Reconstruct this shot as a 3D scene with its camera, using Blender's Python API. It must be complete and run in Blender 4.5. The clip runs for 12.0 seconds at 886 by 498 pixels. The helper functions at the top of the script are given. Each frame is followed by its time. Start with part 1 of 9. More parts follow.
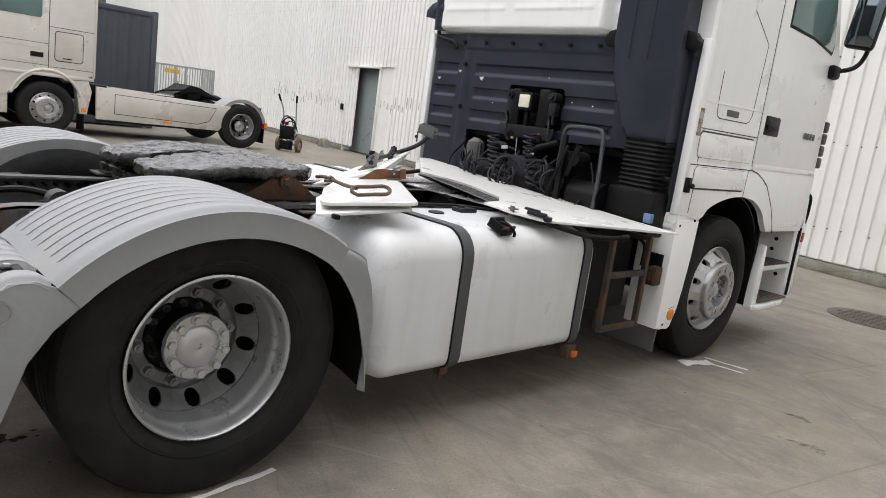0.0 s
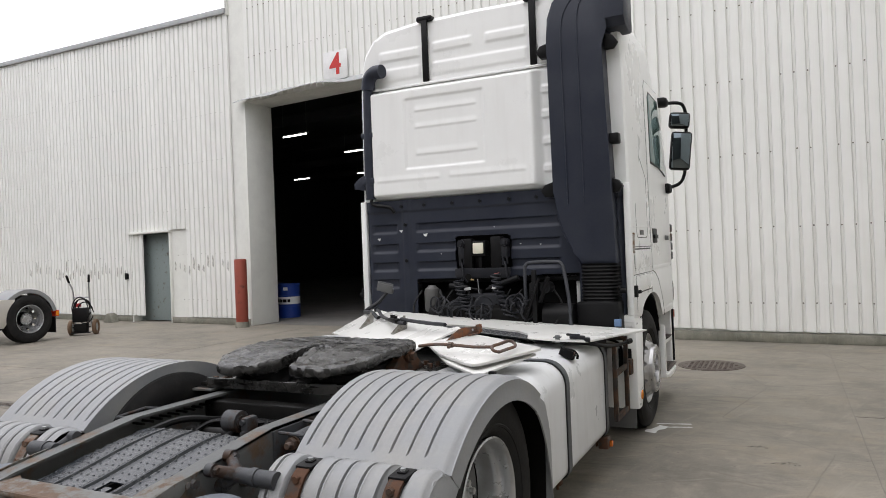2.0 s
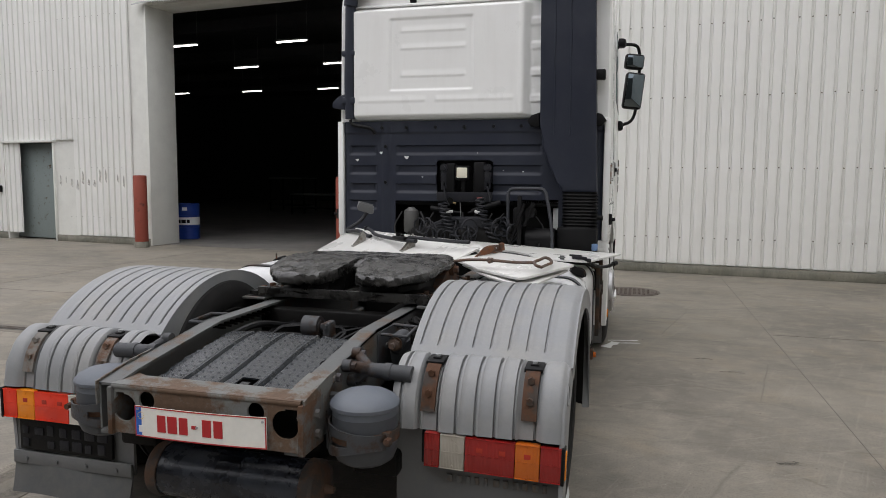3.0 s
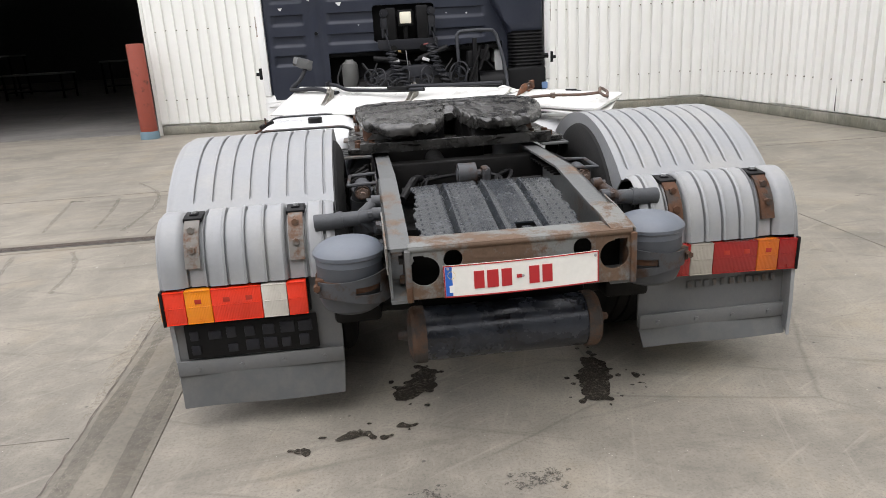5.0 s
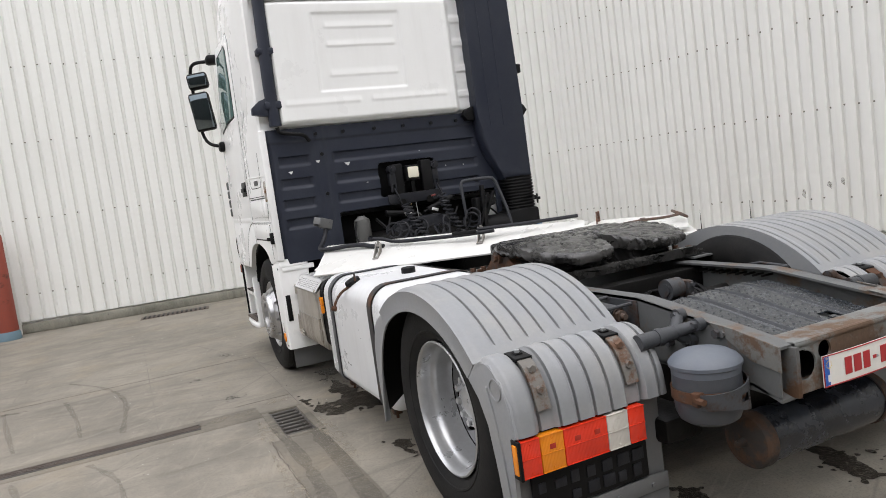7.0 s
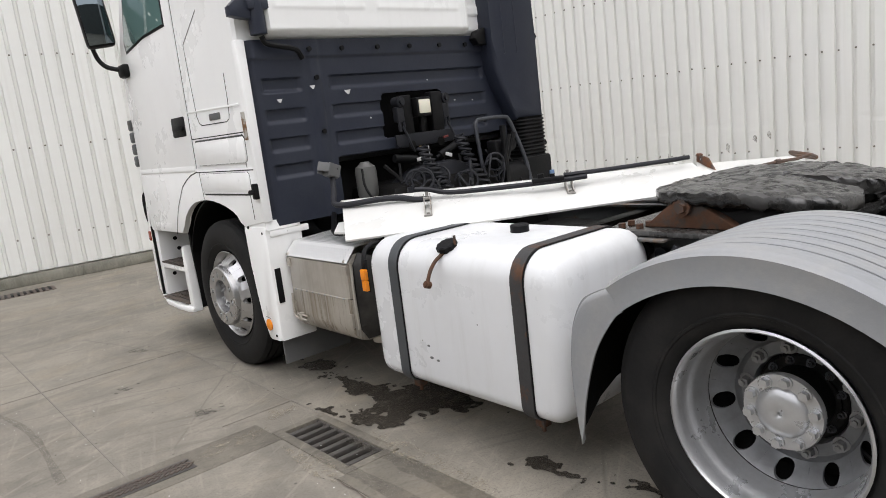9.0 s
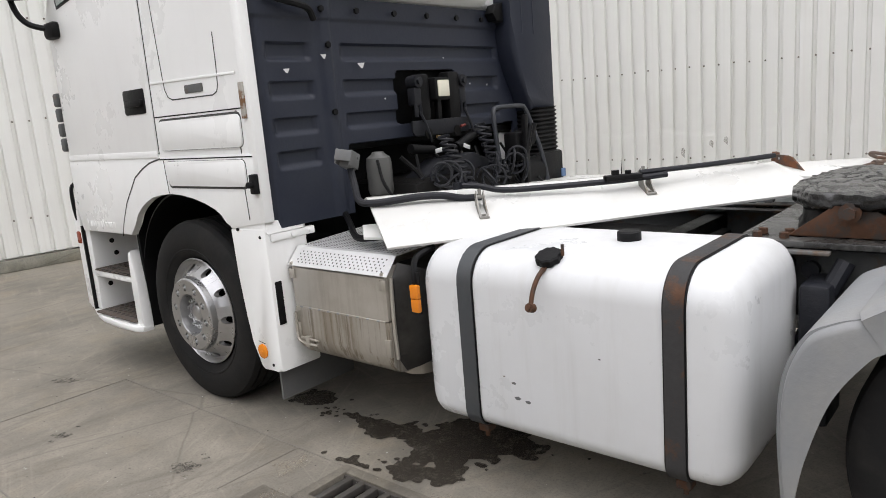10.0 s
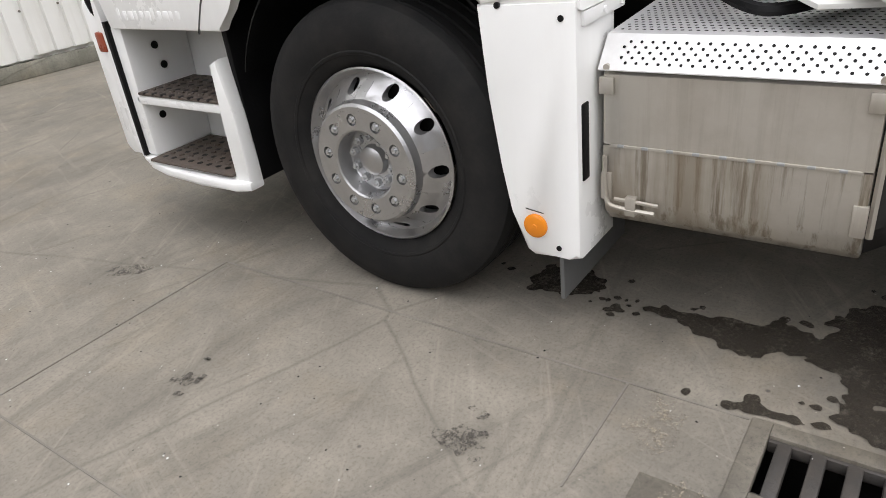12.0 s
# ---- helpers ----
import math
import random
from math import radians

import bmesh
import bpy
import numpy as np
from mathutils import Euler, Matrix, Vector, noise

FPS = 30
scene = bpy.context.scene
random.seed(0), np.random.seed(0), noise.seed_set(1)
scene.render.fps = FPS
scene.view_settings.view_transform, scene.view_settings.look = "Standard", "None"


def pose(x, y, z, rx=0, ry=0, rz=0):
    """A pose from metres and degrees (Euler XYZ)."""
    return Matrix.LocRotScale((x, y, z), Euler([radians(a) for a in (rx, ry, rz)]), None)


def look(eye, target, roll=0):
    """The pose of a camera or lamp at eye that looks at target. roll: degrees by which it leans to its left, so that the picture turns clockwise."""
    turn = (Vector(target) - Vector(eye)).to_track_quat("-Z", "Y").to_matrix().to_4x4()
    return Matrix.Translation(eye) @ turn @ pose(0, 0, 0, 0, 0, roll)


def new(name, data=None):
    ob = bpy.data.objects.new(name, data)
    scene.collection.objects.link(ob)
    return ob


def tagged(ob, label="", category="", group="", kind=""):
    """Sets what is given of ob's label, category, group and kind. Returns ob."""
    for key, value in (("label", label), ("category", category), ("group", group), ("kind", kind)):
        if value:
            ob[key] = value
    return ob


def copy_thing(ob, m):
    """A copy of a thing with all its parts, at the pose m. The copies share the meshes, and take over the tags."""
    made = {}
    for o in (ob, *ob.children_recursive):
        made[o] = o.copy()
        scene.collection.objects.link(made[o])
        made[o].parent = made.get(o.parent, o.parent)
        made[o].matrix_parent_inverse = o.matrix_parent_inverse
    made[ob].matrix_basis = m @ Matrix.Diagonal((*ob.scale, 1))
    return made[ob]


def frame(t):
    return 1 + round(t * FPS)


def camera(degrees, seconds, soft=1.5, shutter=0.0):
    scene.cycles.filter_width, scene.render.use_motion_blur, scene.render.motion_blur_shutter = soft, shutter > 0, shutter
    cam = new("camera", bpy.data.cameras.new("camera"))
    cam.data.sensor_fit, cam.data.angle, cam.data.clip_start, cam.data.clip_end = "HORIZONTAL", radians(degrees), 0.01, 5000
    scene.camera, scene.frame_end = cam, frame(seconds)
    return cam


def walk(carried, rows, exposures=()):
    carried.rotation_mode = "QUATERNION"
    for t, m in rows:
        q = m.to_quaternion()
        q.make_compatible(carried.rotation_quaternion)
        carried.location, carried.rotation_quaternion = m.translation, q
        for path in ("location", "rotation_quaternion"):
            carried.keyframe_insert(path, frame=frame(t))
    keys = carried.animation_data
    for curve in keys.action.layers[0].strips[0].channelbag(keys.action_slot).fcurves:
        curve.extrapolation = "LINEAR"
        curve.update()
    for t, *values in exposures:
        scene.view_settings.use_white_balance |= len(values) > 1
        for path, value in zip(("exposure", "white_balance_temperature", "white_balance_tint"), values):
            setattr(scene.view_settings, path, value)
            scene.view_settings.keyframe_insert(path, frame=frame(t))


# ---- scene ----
# the camera and its walk
cam = camera(64.6, 12.0, soft=0.9)
PATH = [
    (0, (3.29, -1.024, 1.421), (1.879, 0.342, 1.046), 7.9),
    (0.5, (3.134, -1.487, 1.472), (1.846, -0.01, 1.074), 6.5),
    (1, (2.85, -1.838, 1.475), (1.726, -0.223, 1.119), 0.6),
    (1.5, (2.592, -2.27, 1.543), (1.582, -0.548, 1.423), 0.2),
    (2, (2.28, -2.609, 1.565), (1.403, -0.812, 1.574), -2.2),
    (2.5, (1.857, -2.823, 1.572), (1.143, -0.959, 1.699), -3.1),
    (3, (1.463, -3.141, 1.521), (0.929, -1.224, 1.326), 0.4),
    (3.5, (0.975, -3.227, 1.429), (0.608, -1.345, 0.86), 0.1),
    (3.7, (0.754, -3.247, 1.437), (0.395, -1.363, 0.871), 0.9),
    (4.1, (0.385, -3.333, 1.41), (0.178, -1.439, 0.703), 0.4),
    (4.5, (0.011, -3.328, 1.41), (-0.005, -1.424, 0.706), -1.2),
    (4.9, (-0.367, -3.266, 1.427), (-0.195, -1.353, 0.812), -2.9),
    (5.3, (-0.75, -3.177, 1.45), (-0.437, -1.265, 0.953), -4),
    (5.5, (-0.925, -3.157, 1.471), (-0.522, -1.245, 1.043), -4.8),
    (6, (-1.402, -2.981, 1.494), (-0.919, -1.059, 1.229), -6.9),
    (6.5, (-1.908, -2.904, 1.517), (-1.284, -1.01, 1.361), -7.9),
    (6.7, (-2.051, -2.832, 1.478), (-1.332, -0.975, 1.288), -7.5),
    (7.1, (-2.37, -2.651, 1.469), (-1.526, -0.846, 1.274), -7.8),
    (7.5, (-2.596, -2.342, 1.439), (-1.621, -0.632, 1.121), -8.1),
    (7.9, (-2.744, -1.956, 1.411), (-1.653, -0.349, 0.953), -8.2),
    (8.3, (-2.832, -1.547, 1.407), (-1.661, -0.01, 0.892), -8.2),
    (8.5, (-2.89, -1.343, 1.431), (-1.716, 0.208, 0.963), -7.5),
    (9, (-3.029, -0.875, 1.483), (-1.772, 0.638, 1.123), -6.8),
    (9.5, (-3.02, -0.338, 1.452), (-1.684, 1.077, 0.992), -6.6),
    (9.7, (-3.024, -0.135, 1.462), (-1.673, 1.276, 1.032), -6),
    (10, (-3.087, 0.172, 1.463), (-1.612, 1.466, 1.077), -4.7),
    (10.5, (-3.054, 0.623, 1.424), (-1.457, 1.753, 1.008), -4.6),
    (11, (-3.077, 1.186, 1.365), (-1.558, 2.338, 0.763), -3.2),
    (11.5, (-3.056, 1.667, 1.341), (-1.543, 2.751, 0.609), -3.1),
    (12, (-2.793, 2.151, 1.288), (-1.396, 3.231, 0.349), -7.1),
]
walk(cam, [(t, look(eye, target, roll)) for t, eye, target, roll in PATH],
     exposures=[(0, 0.31), (0.5, 0.53), (1.0, 0.58), (1.5, 0.33), (2.0, 0.06), (2.5, -0.14), (3.0, -0.22), (3.5, 0.38), (5.5, 0.58), (6.0, 0.38), (6.5, 0.19), (8.5, 0.3), (9.0, 0.22), (9.5, 0.16), (10, 0.20), (10.5, 0.08), (11, 0.03), (11.5, 0.09), (12, 0.35)])

# overcast daylight: a bright even sky, a weak wide sun behind the cloud
world = bpy.data.worlds.new("overcast_sky")
scene.world = world
world.use_nodes = True
wn, wl = world.node_tree.nodes, world.node_tree.links
wn.clear()
sky = wn.new("ShaderNodeTexSky")
sky.sky_type, sky.sun_disc = "NISHITA", False
sky.sun_elevation, sky.sun_rotation = radians(66), radians(202)
sky.air_density, sky.dust_density = 1.0, 4.0
cloud = wn.new("ShaderNodeMix")
cloud.data_type = "RGBA"
cloud.inputs[0].default_value = 0.93
cloud.inputs[7].default_value = (14.45, 14.3, 15.0, 1)
wl.new(sky.outputs[0], cloud.inputs[6])
# a cloud layer is about three times as bright overhead as at the horizon
way = wn.new("ShaderNodeTexCoord")
height = wn.new("ShaderNodeSeparateXYZ")
wl.new(way.outputs["Generated"], height.inputs[0])
rise = wn.new("ShaderNodeMapRange")
rise.inputs["From Min"].default_value, rise.inputs["From Max"].default_value = 0.0, 1.0
rise.inputs["To Min"].default_value, rise.inputs["To Max"].default_value = 0.07, 0.165
wl.new(height.outputs["Z"], rise.inputs["Value"])
back = wn.new("ShaderNodeBackground")
wl.new(rise.outputs[0], back.inputs[1])
wl.new(cloud.outputs[2], back.inputs[0])
out = wn.new("ShaderNodeOutputWorld")
wl.new(back.outputs[0], out.inputs[0])

sun_data = bpy.data.lights.new("sun", "SUN")
sun_data.energy, sun_data.angle, sun_data.color = 0.6, radians(40), (1.0, 0.97, 0.93)
sun_lamp = new("sun", sun_data)
sun_lamp.matrix_world = look((-2, -5, 12), (0, 0, 0))


# ---- materials ----
def rgb(c):
    return (c, c, c, 1) if isinstance(c, (int, float)) else (*c, 1)


class Nodes:
    """A small builder for one node material."""

    def __init__(self, name):
        self.m = bpy.data.materials.new(name)
        self.m.use_nodes = True
        self.t = self.m.node_tree
        self.p = self.t.nodes["Principled BSDF"]
        self.co = self.t.nodes.new("ShaderNodeTexCoord").outputs["Object"]

    def link(self, a, b):
        self.t.links.new(a, b)

    def scaled(self, sx, sy, sz, turn=0.0):
        n = self.t.nodes.new("ShaderNodeMapping")
        n.vector_type = "TEXTURE" if turn else "POINT"
        n.inputs["Rotation"].default_value = (0, 0, radians(turn))
        if turn:
            sx, sy, sz = 1 / sx, 1 / sy, 1 / sz
        n.inputs["Scale"].default_value = (sx, sy, sz)
        self.link(self.co, n.inputs[0])
        return n.outputs[0]

    def noise(self, scale, detail=6, rough=0.6, co=None):
        n = self.t.nodes.new("ShaderNodeTexNoise")
        n.inputs["Scale"].default_value = scale
        n.inputs["Detail"].default_value = detail
        n.inputs["Roughness"].default_value = rough
        self.link(co or self.co, n.inputs["Vector"])
        return n.outputs[0]

    def noise_colour(self, scale):
        n = self.t.nodes.new("ShaderNodeTexNoise")
        n.inputs["Scale"].default_value = scale
        n.inputs["Detail"].default_value = 6
        self.link(self.co, n.inputs["Vector"])
        return n.outputs[1]

    def voronoi(self, scale, feature="F1", co=None):
        n = self.t.nodes.new("ShaderNodeTexVoronoi")
        n.feature = feature
        n.inputs["Scale"].default_value = scale
        self.link(co or self.co, n.inputs["Vector"])
        return n.outputs[0]

    def ramp(self, value, *stops):
        n = self.t.nodes.new("ShaderNodeValToRGB")
        e = n.color_ramp.elements
        while len(e) < len(stops):
            e.new(0.5)
        for k, (pos, col) in zip(e, stops):
            k.position, k.color = pos, rgb(col)
        self.link(value, n.inputs[0])
        return n.outputs[0]

    def mix(self, fac, a, b, kind="MIX"):
        n = self.t.nodes.new("ShaderNodeMix")
        n.data_type, n.blend_type = "RGBA", kind
        for i, v in ((0, fac), (6, a), (7, b)):
            if isinstance(v, bpy.types.NodeSocket):
                self.link(v, n.inputs[i])
            else:
                n.inputs[i].default_value = v if i == 0 else rgb(v)
        return n.outputs[2]

    def height(self, value, strength, distance=0.01):
        n = self.t.nodes.new("ShaderNodeBump")
        n.inputs["Strength"].default_value = strength
        n.inputs["Distance"].default_value = distance
        self.link(value, n.inputs["Height"])
        if self.p.inputs["Normal"].is_linked:
            self.link(self.p.inputs["Normal"].links[0].from_socket, n.inputs["Normal"])
        self.link(n.outputs[0], self.p.inputs["Normal"])

    def finish(self, colour, rough=0.5, metal=0.0, spec=0.5):
        for k, v in (("Base Color", colour), ("Roughness", rough), ("Metallic", metal)):
            if isinstance(v, bpy.types.NodeSocket):
                self.link(v, self.p.inputs[k])
            else:
                self.p.inputs[k].default_value = rgb(v) if k == "Base Color" else v
        self.p.inputs["Specular IOR Level"].default_value = spec
        return self.m


def surf(name, col, worn=None, rough=0.5, metal=0.0, grain=60, patch=5, bump=0.15, amount=0.5, spec=0.5, limit=0.55):
    """A painted, plastic or metal surface: col with wear of the colour worn, at two scales, and fine relief."""
    n = Nodes(name)
    col = col if isinstance(col, tuple) else (col, col, col)
    worn = worn or tuple(c * 0.78 for c in col)
    big = n.noise(patch, 7, 0.65)
    fine = n.noise(grain, 4, 0.6)
    c = n.mix(n.ramp(big, (limit - 0.12, 0.0), (limit + 0.15, amount)), col, worn)
    c = n.mix(n.ramp(fine, (0.35, 0.0), (0.75, 0.25)), c, tuple(x * 0.8 for x in col))
    n.height(fine, bump, 0.004)
    r = n.ramp(big, (0.3, max(rough - 0.08, 0.02)), (0.7, min(rough + 0.12, 1)))
    return n.finish(c, r, metal, spec)


def rusty(name, paint, rust=(0.16, 0.065, 0.03), share=0.5, rough=0.7, scale=6, metal=0.0):
    """Paint broken by rust patches."""
    n = Nodes(name)
    big = n.noise(scale, 9, 0.7)
    fine = n.noise(45, 6, 0.65)
    spots = n.ramp(big, (share - 0.05, 0.0), (share + 0.05, 1.0))
    tone = n.mix(fine, rust, tuple(c * 0.4 for c in rust))
    dust = n.mix(n.ramp(fine, (0.4, 0.0), (0.75, 0.5)), paint, tuple(c * 0.6 + 0.03 for c in paint))
    n.height(fine, 0.4, 0.004)
    n.height(spots, 0.3, 0.003)
    return n.finish(n.mix(spots, dust, tone), rough, metal, 0.3)


def truck_white(name, base=(0.86, 0.865, 0.85), dirt=(0.42, 0.40, 0.35), amount=0.15):
    """Gloss white paint with faint vertical dirt runs and grime specks."""
    n = Nodes(name)
    runs = n.noise(1.0, 6, 0.6, n.scaled(14, 14, 1.3))
    haze = n.noise(2.2, 7, 0.65)
    speck = n.noise(130, 3, 0.6)
    c = n.mix(n.ramp(runs, (0.5, 0.0), (0.8, amount)), base, dirt)
    c = n.mix(n.ramp(haze, (0.45, 0.0), (0.85, amount * 0.7)), c, dirt)
    c = n.mix(n.ramp(speck, (0.72, 0.0), (0.80, 0.1)), c, (0.35, 0.33, 0.3))
    n.height(n.noise(5, 3), 0.05, 0.01)
    return n.finish(c, n.ramp(haze, (0.3, 0.22), (0.7, 0.42)), 0.0, 0.45)


def concrete(name, light=(0.238, 0.216, 0.179), dark=(0.146, 0.134, 0.112)):
    n = Nodes(name)
    cloud_ = n.noise(0.7, 9, 0.66)
    mid = n.noise(3.4, 10, 0.74)
    fine = n.noise(90, 6, 0.75)
    tan_ = n.noise(1.5, 8, 0.68)
    sweep = n.noise(1.0, 8, 0.66, n.scaled(0.55, 3.4, 1))
    brush = n.noise(1.0, 7, 0.7, n.scaled(46, 5, 1))
    c = n.mix(n.ramp(cloud_, (0.36, 0.0), (0.64, 1.0)), dark, light)
    c = n.mix(n.ramp(tan_, (0.52, 0.0), (0.70, 0.5)), c, (light[0] * 1.12, light[1] * 1.02, light[2] * 0.86))
    c = n.mix(n.ramp(mid, (0.47, 0.0), (0.66, 0.55)), c, tuple(x * 1.3 for x in light))
    c = n.mix(n.ramp(mid, (0.30, 0.6), (0.44, 0.0)), c, tuple(x * 0.7 for x in dark))
    c = n.mix(n.ramp(sweep, (0.54, 0.0), (0.70, 0.45)), c, tuple(x * 0.68 for x in dark))
    c = n.mix(n.ramp(brush, (0.55, 0.0), (0.78, 0.22)), c, tuple(x * 1.45 for x in light))
    c = n.mix(n.ramp(fine, (0.34, 0.45), (0.5, 0.0)), c, tuple(x * 0.45 for x in dark))
    c = n.mix(n.ramp(fine, (0.6, 0.0), (0.75, 0.3)), c, tuple(x * 1.6 for x in light))
    # drag and tyre marks in several directions
    for turn, sx, sy, share, tone in ((31, 1.1, 19, 0.3, 1.5), (-24, 0.8, 15, 0.35, 0.5), (72, 0.9, 22, 0.22, 1.5), (8, 0.35, 7, 0.4, 0.6)):
        mark = n.noise(1.0, 8, 0.68, n.scaled(sx, sy, 1, turn))
        c = n.mix(n.ramp(mark, (0.57, 0.0), (0.68, share)), c, tuple(x * tone for x in (light if tone > 1 else dark)))
    dot = n.voronoi(6.0)
    c = n.mix(n.ramp(dot, (0.03, 0.7), (0.055, 0.0)), c, (0.05, 0.046, 0.042))
    chip = n.voronoi(17.0)
    c = n.mix(n.ramp(chip, (0.03, 0.45), (0.05, 0.0)), c, (0.6, 0.57, 0.5))
    # fine cracks, broken up
    crack = n.ramp(n.voronoi(0.45, "DISTANCE_TO_EDGE", n.mix(0.06, n.co, n.noise_colour(1.6))), (0.0, 0.32), (0.0028, 0.0))
    c = n.mix(n.mix(n.ramp(cloud_, (0.46, 0.0), (0.52, 1.0)), 0.0, crack), c, tuple(x * 0.35 for x in dark))
    n.height(mid, 0.1, 0.02)
    n.height(fine, 0.25, 0.004)
    return n.finish(c, n.ramp(mid, (0.3, 0.6), (0.7, 0.86)), 0.0, 0.35)


def cladding_paint(name, base=(0.815, 0.818, 0.785)):
    """Coated steel sheet, each sheet a little different, with weather streaks."""
    n = Nodes(name)
    info = n.t.nodes.new("ShaderNodeObjectInfo").outputs["Random"]
    runs = n.noise(1.0, 7, 0.65, n.scaled(9, 9, 0.35))
    haze = n.noise(0.9, 6, 0.6)
    c = n.mix(n.ramp(runs, (0.5, 0.0), (0.85, 0.35)), base, (0.56, 0.54, 0.475))
    c = n.mix(n.ramp(haze, (0.4, 0.0), (0.85, 0.2)), c, (0.58, 0.58, 0.55))
    c = n.mix(n.ramp(info, (0.0, 0.0), (1.0, 0.15)), c, (0.57, 0.57, 0.54))
    n.height(n.noise(2.5, 3), 0.12, 0.02)
    return n.finish(c, 0.5, 0.0, 0.35)


def lens(name, col, rough=0.12):
    n = Nodes(name)
    band = n.t.nodes.new("ShaderNodeTexWave")
    band.bands_direction = "X"
    band.inputs["Scale"].default_value = 55
    n.link(n.co, band.inputs["Vector"])
    n.height(band.outputs[1], 0.25, 0.003)
    c = n.mix(n.ramp(n.noise(9), (0.4, 0.0), (0.8, 0.5)), col, tuple(x * 0.6 for x in col))
    return n.finish(c, rough, 0.0, 0.6)


M_CONCRETE = concrete("concrete_yard")
M_CHANNEL = concrete("concrete_channel", (0.188, 0.170, 0.138), (0.110, 0.100, 0.082))
M_KERB = concrete("concrete_kerb", (0.26, 0.25, 0.21), (0.14, 0.14, 0.11))
M_HALLFLOOR = concrete("concrete_hall", (0.2, 0.19, 0.18), (0.12, 0.115, 0.11))
M_CLAD = cladding_paint("cladding_sheet")
M_PILASTER = surf("painted_pilaster", (0.76, 0.765, 0.72), rough=0.55, patch=2)
M_WHITE = truck_white("truck_white", amount=0.08)
M_TANKW = truck_white("tank_white", (0.645, 0.655, 0.66), (0.42, 0.41, 0.38), 0.3)
M_FAIR = truck_white("fairing_white", (0.64, 0.64, 0.615), (0.5, 0.47, 0.4), 0.25)
M_DARK = surf("dark_blue_plastic", (0.0195, 0.0235, 0.0375), (0.032, 0.037, 0.050), rough=0.45, amount=0.6, bump=0.25, spec=0.36)
M_BLACK = surf("black_plastic", (0.0042, 0.0042, 0.0046), (0.009, 0.009, 0.0095), rough=0.48, bump=0.3, spec=0.2)
M_RUBBER = surf("tyre_rubber", (0.0125, 0.0125, 0.0126), (0.036, 0.034, 0.031), rough=0.7, patch=8, bump=0.35, spec=0.16, amount=0.55)
M_FENDER = surf("grey_fender_plastic", (0.240, 0.248, 0.256), (0.315, 0.306, 0.284), rough=0.50, patch=5, amount=0.6, bump=0.25)
M_RIM = surf("silver_rim_paint", (0.54, 0.55, 0.56), (0.36, 0.355, 0.345), rough=0.30, metal=0.62, patch=9, bump=0.12, limit=0.5)
M_RIMFRONT = surf("polished_front_rim", (0.50, 0.50, 0.505), (0.38, 0.375, 0.365), rough=0.30, metal=0.88, patch=9, bump=0.06, limit=0.5)


def stained_steel(name, streak):
    """Brushed stainless sheet with brown water runs."""
    n = Nodes(name)
    haze = n.noise(3.5, 7, 0.66)
    runs = n.noise(1.0, 7, 0.7, n.scaled(30, 30, 1.6))
    wide = n.noise(1.0, 5, 0.6, n.scaled(9, 9, 0.9))
    brush = n.noise(1.0, 4, 0.6, n.scaled(12, 12, 260))
    c = n.mix(n.ramp(haze, (0.4, 0.0), (0.7, 0.7)), (0.52, 0.495, 0.445), (0.39, 0.355, 0.30))
    c = n.mix(n.ramp(runs, (0.5, 0.0), (0.62, streak)), c, (0.17, 0.135, 0.09))
    c = n.mix(n.ramp(wide, (0.48, 0.0), (0.62, streak * 0.7)), c, (0.25, 0.20, 0.14))
    n.height(brush, 0.05, 0.002)
    return n.finish(c, n.ramp(haze, (0.3, 0.34), (0.7, 0.52)), 0.62, 0.4)


# Disc grey holds both dirt and the shade inside the dished rim.
M_DISC = surf("dirty_shaded_disc", (0.195, 0.200, 0.206), (0.085, 0.082, 0.078), rough=0.45, metal=0.3, patch=10, bump=0.15, limit=0.48)
M_NUT = surf("dusty_wheel_nut", (0.26, 0.26, 0.255), (0.15, 0.14, 0.13), rough=0.45, metal=0.4, patch=20)
M_STEELRUN = stained_steel("stainless_streaked", 0.75)
# Silencer steel with its dark reflection put into the base colour.
M_ENDSTEEL = surf("dark_reflection_steel", (0.055, 0.053, 0.05), (0.02, 0.019, 0.018), rough=0.34, metal=0.6, patch=5, amount=0.9, bump=0.1, limit=0.48)
M_STEELTOP = stained_steel("stainless_plain", 0.12)
M_ALU = surf("aluminium_sheet", (0.80, 0.80, 0.80), (0.62, 0.62, 0.6), rough=0.42, metal=0.5, patch=6, bump=0.06)
M_CHASSIS = rusty("chassis_grey", (0.112, 0.116, 0.115), (0.165, 0.11, 0.072), share=0.58, rough=0.55, scale=5)
M_GEAR = rusty("greasy_running_gear", (0.052, 0.055, 0.060), (0.06, 0.034, 0.022), share=0.56, rough=0.5, scale=9)
M_FENDSTRAP = rusty("fender_strap_steel", (0.165, 0.155, 0.14), (0.17, 0.095, 0.06), share=0.53, rough=0.7, scale=13)
M_FLAP = surf("flap_plastic", (0.118, 0.122, 0.124), (0.175, 0.17, 0.158), rough=0.6, patch=4, bump=0.2)
M_CHASSISRUST = rusty("chassis_rusted", (0.10, 0.10, 0.097), (0.13, 0.07, 0.04), share=0.5, rough=0.75)
M_RUST = rusty("rusted_steel", (0.050, 0.040, 0.034), (0.115, 0.055, 0.030), share=0.46, rough=0.8, scale=14)
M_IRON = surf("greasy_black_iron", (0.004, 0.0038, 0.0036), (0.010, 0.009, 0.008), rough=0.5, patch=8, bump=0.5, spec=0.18)
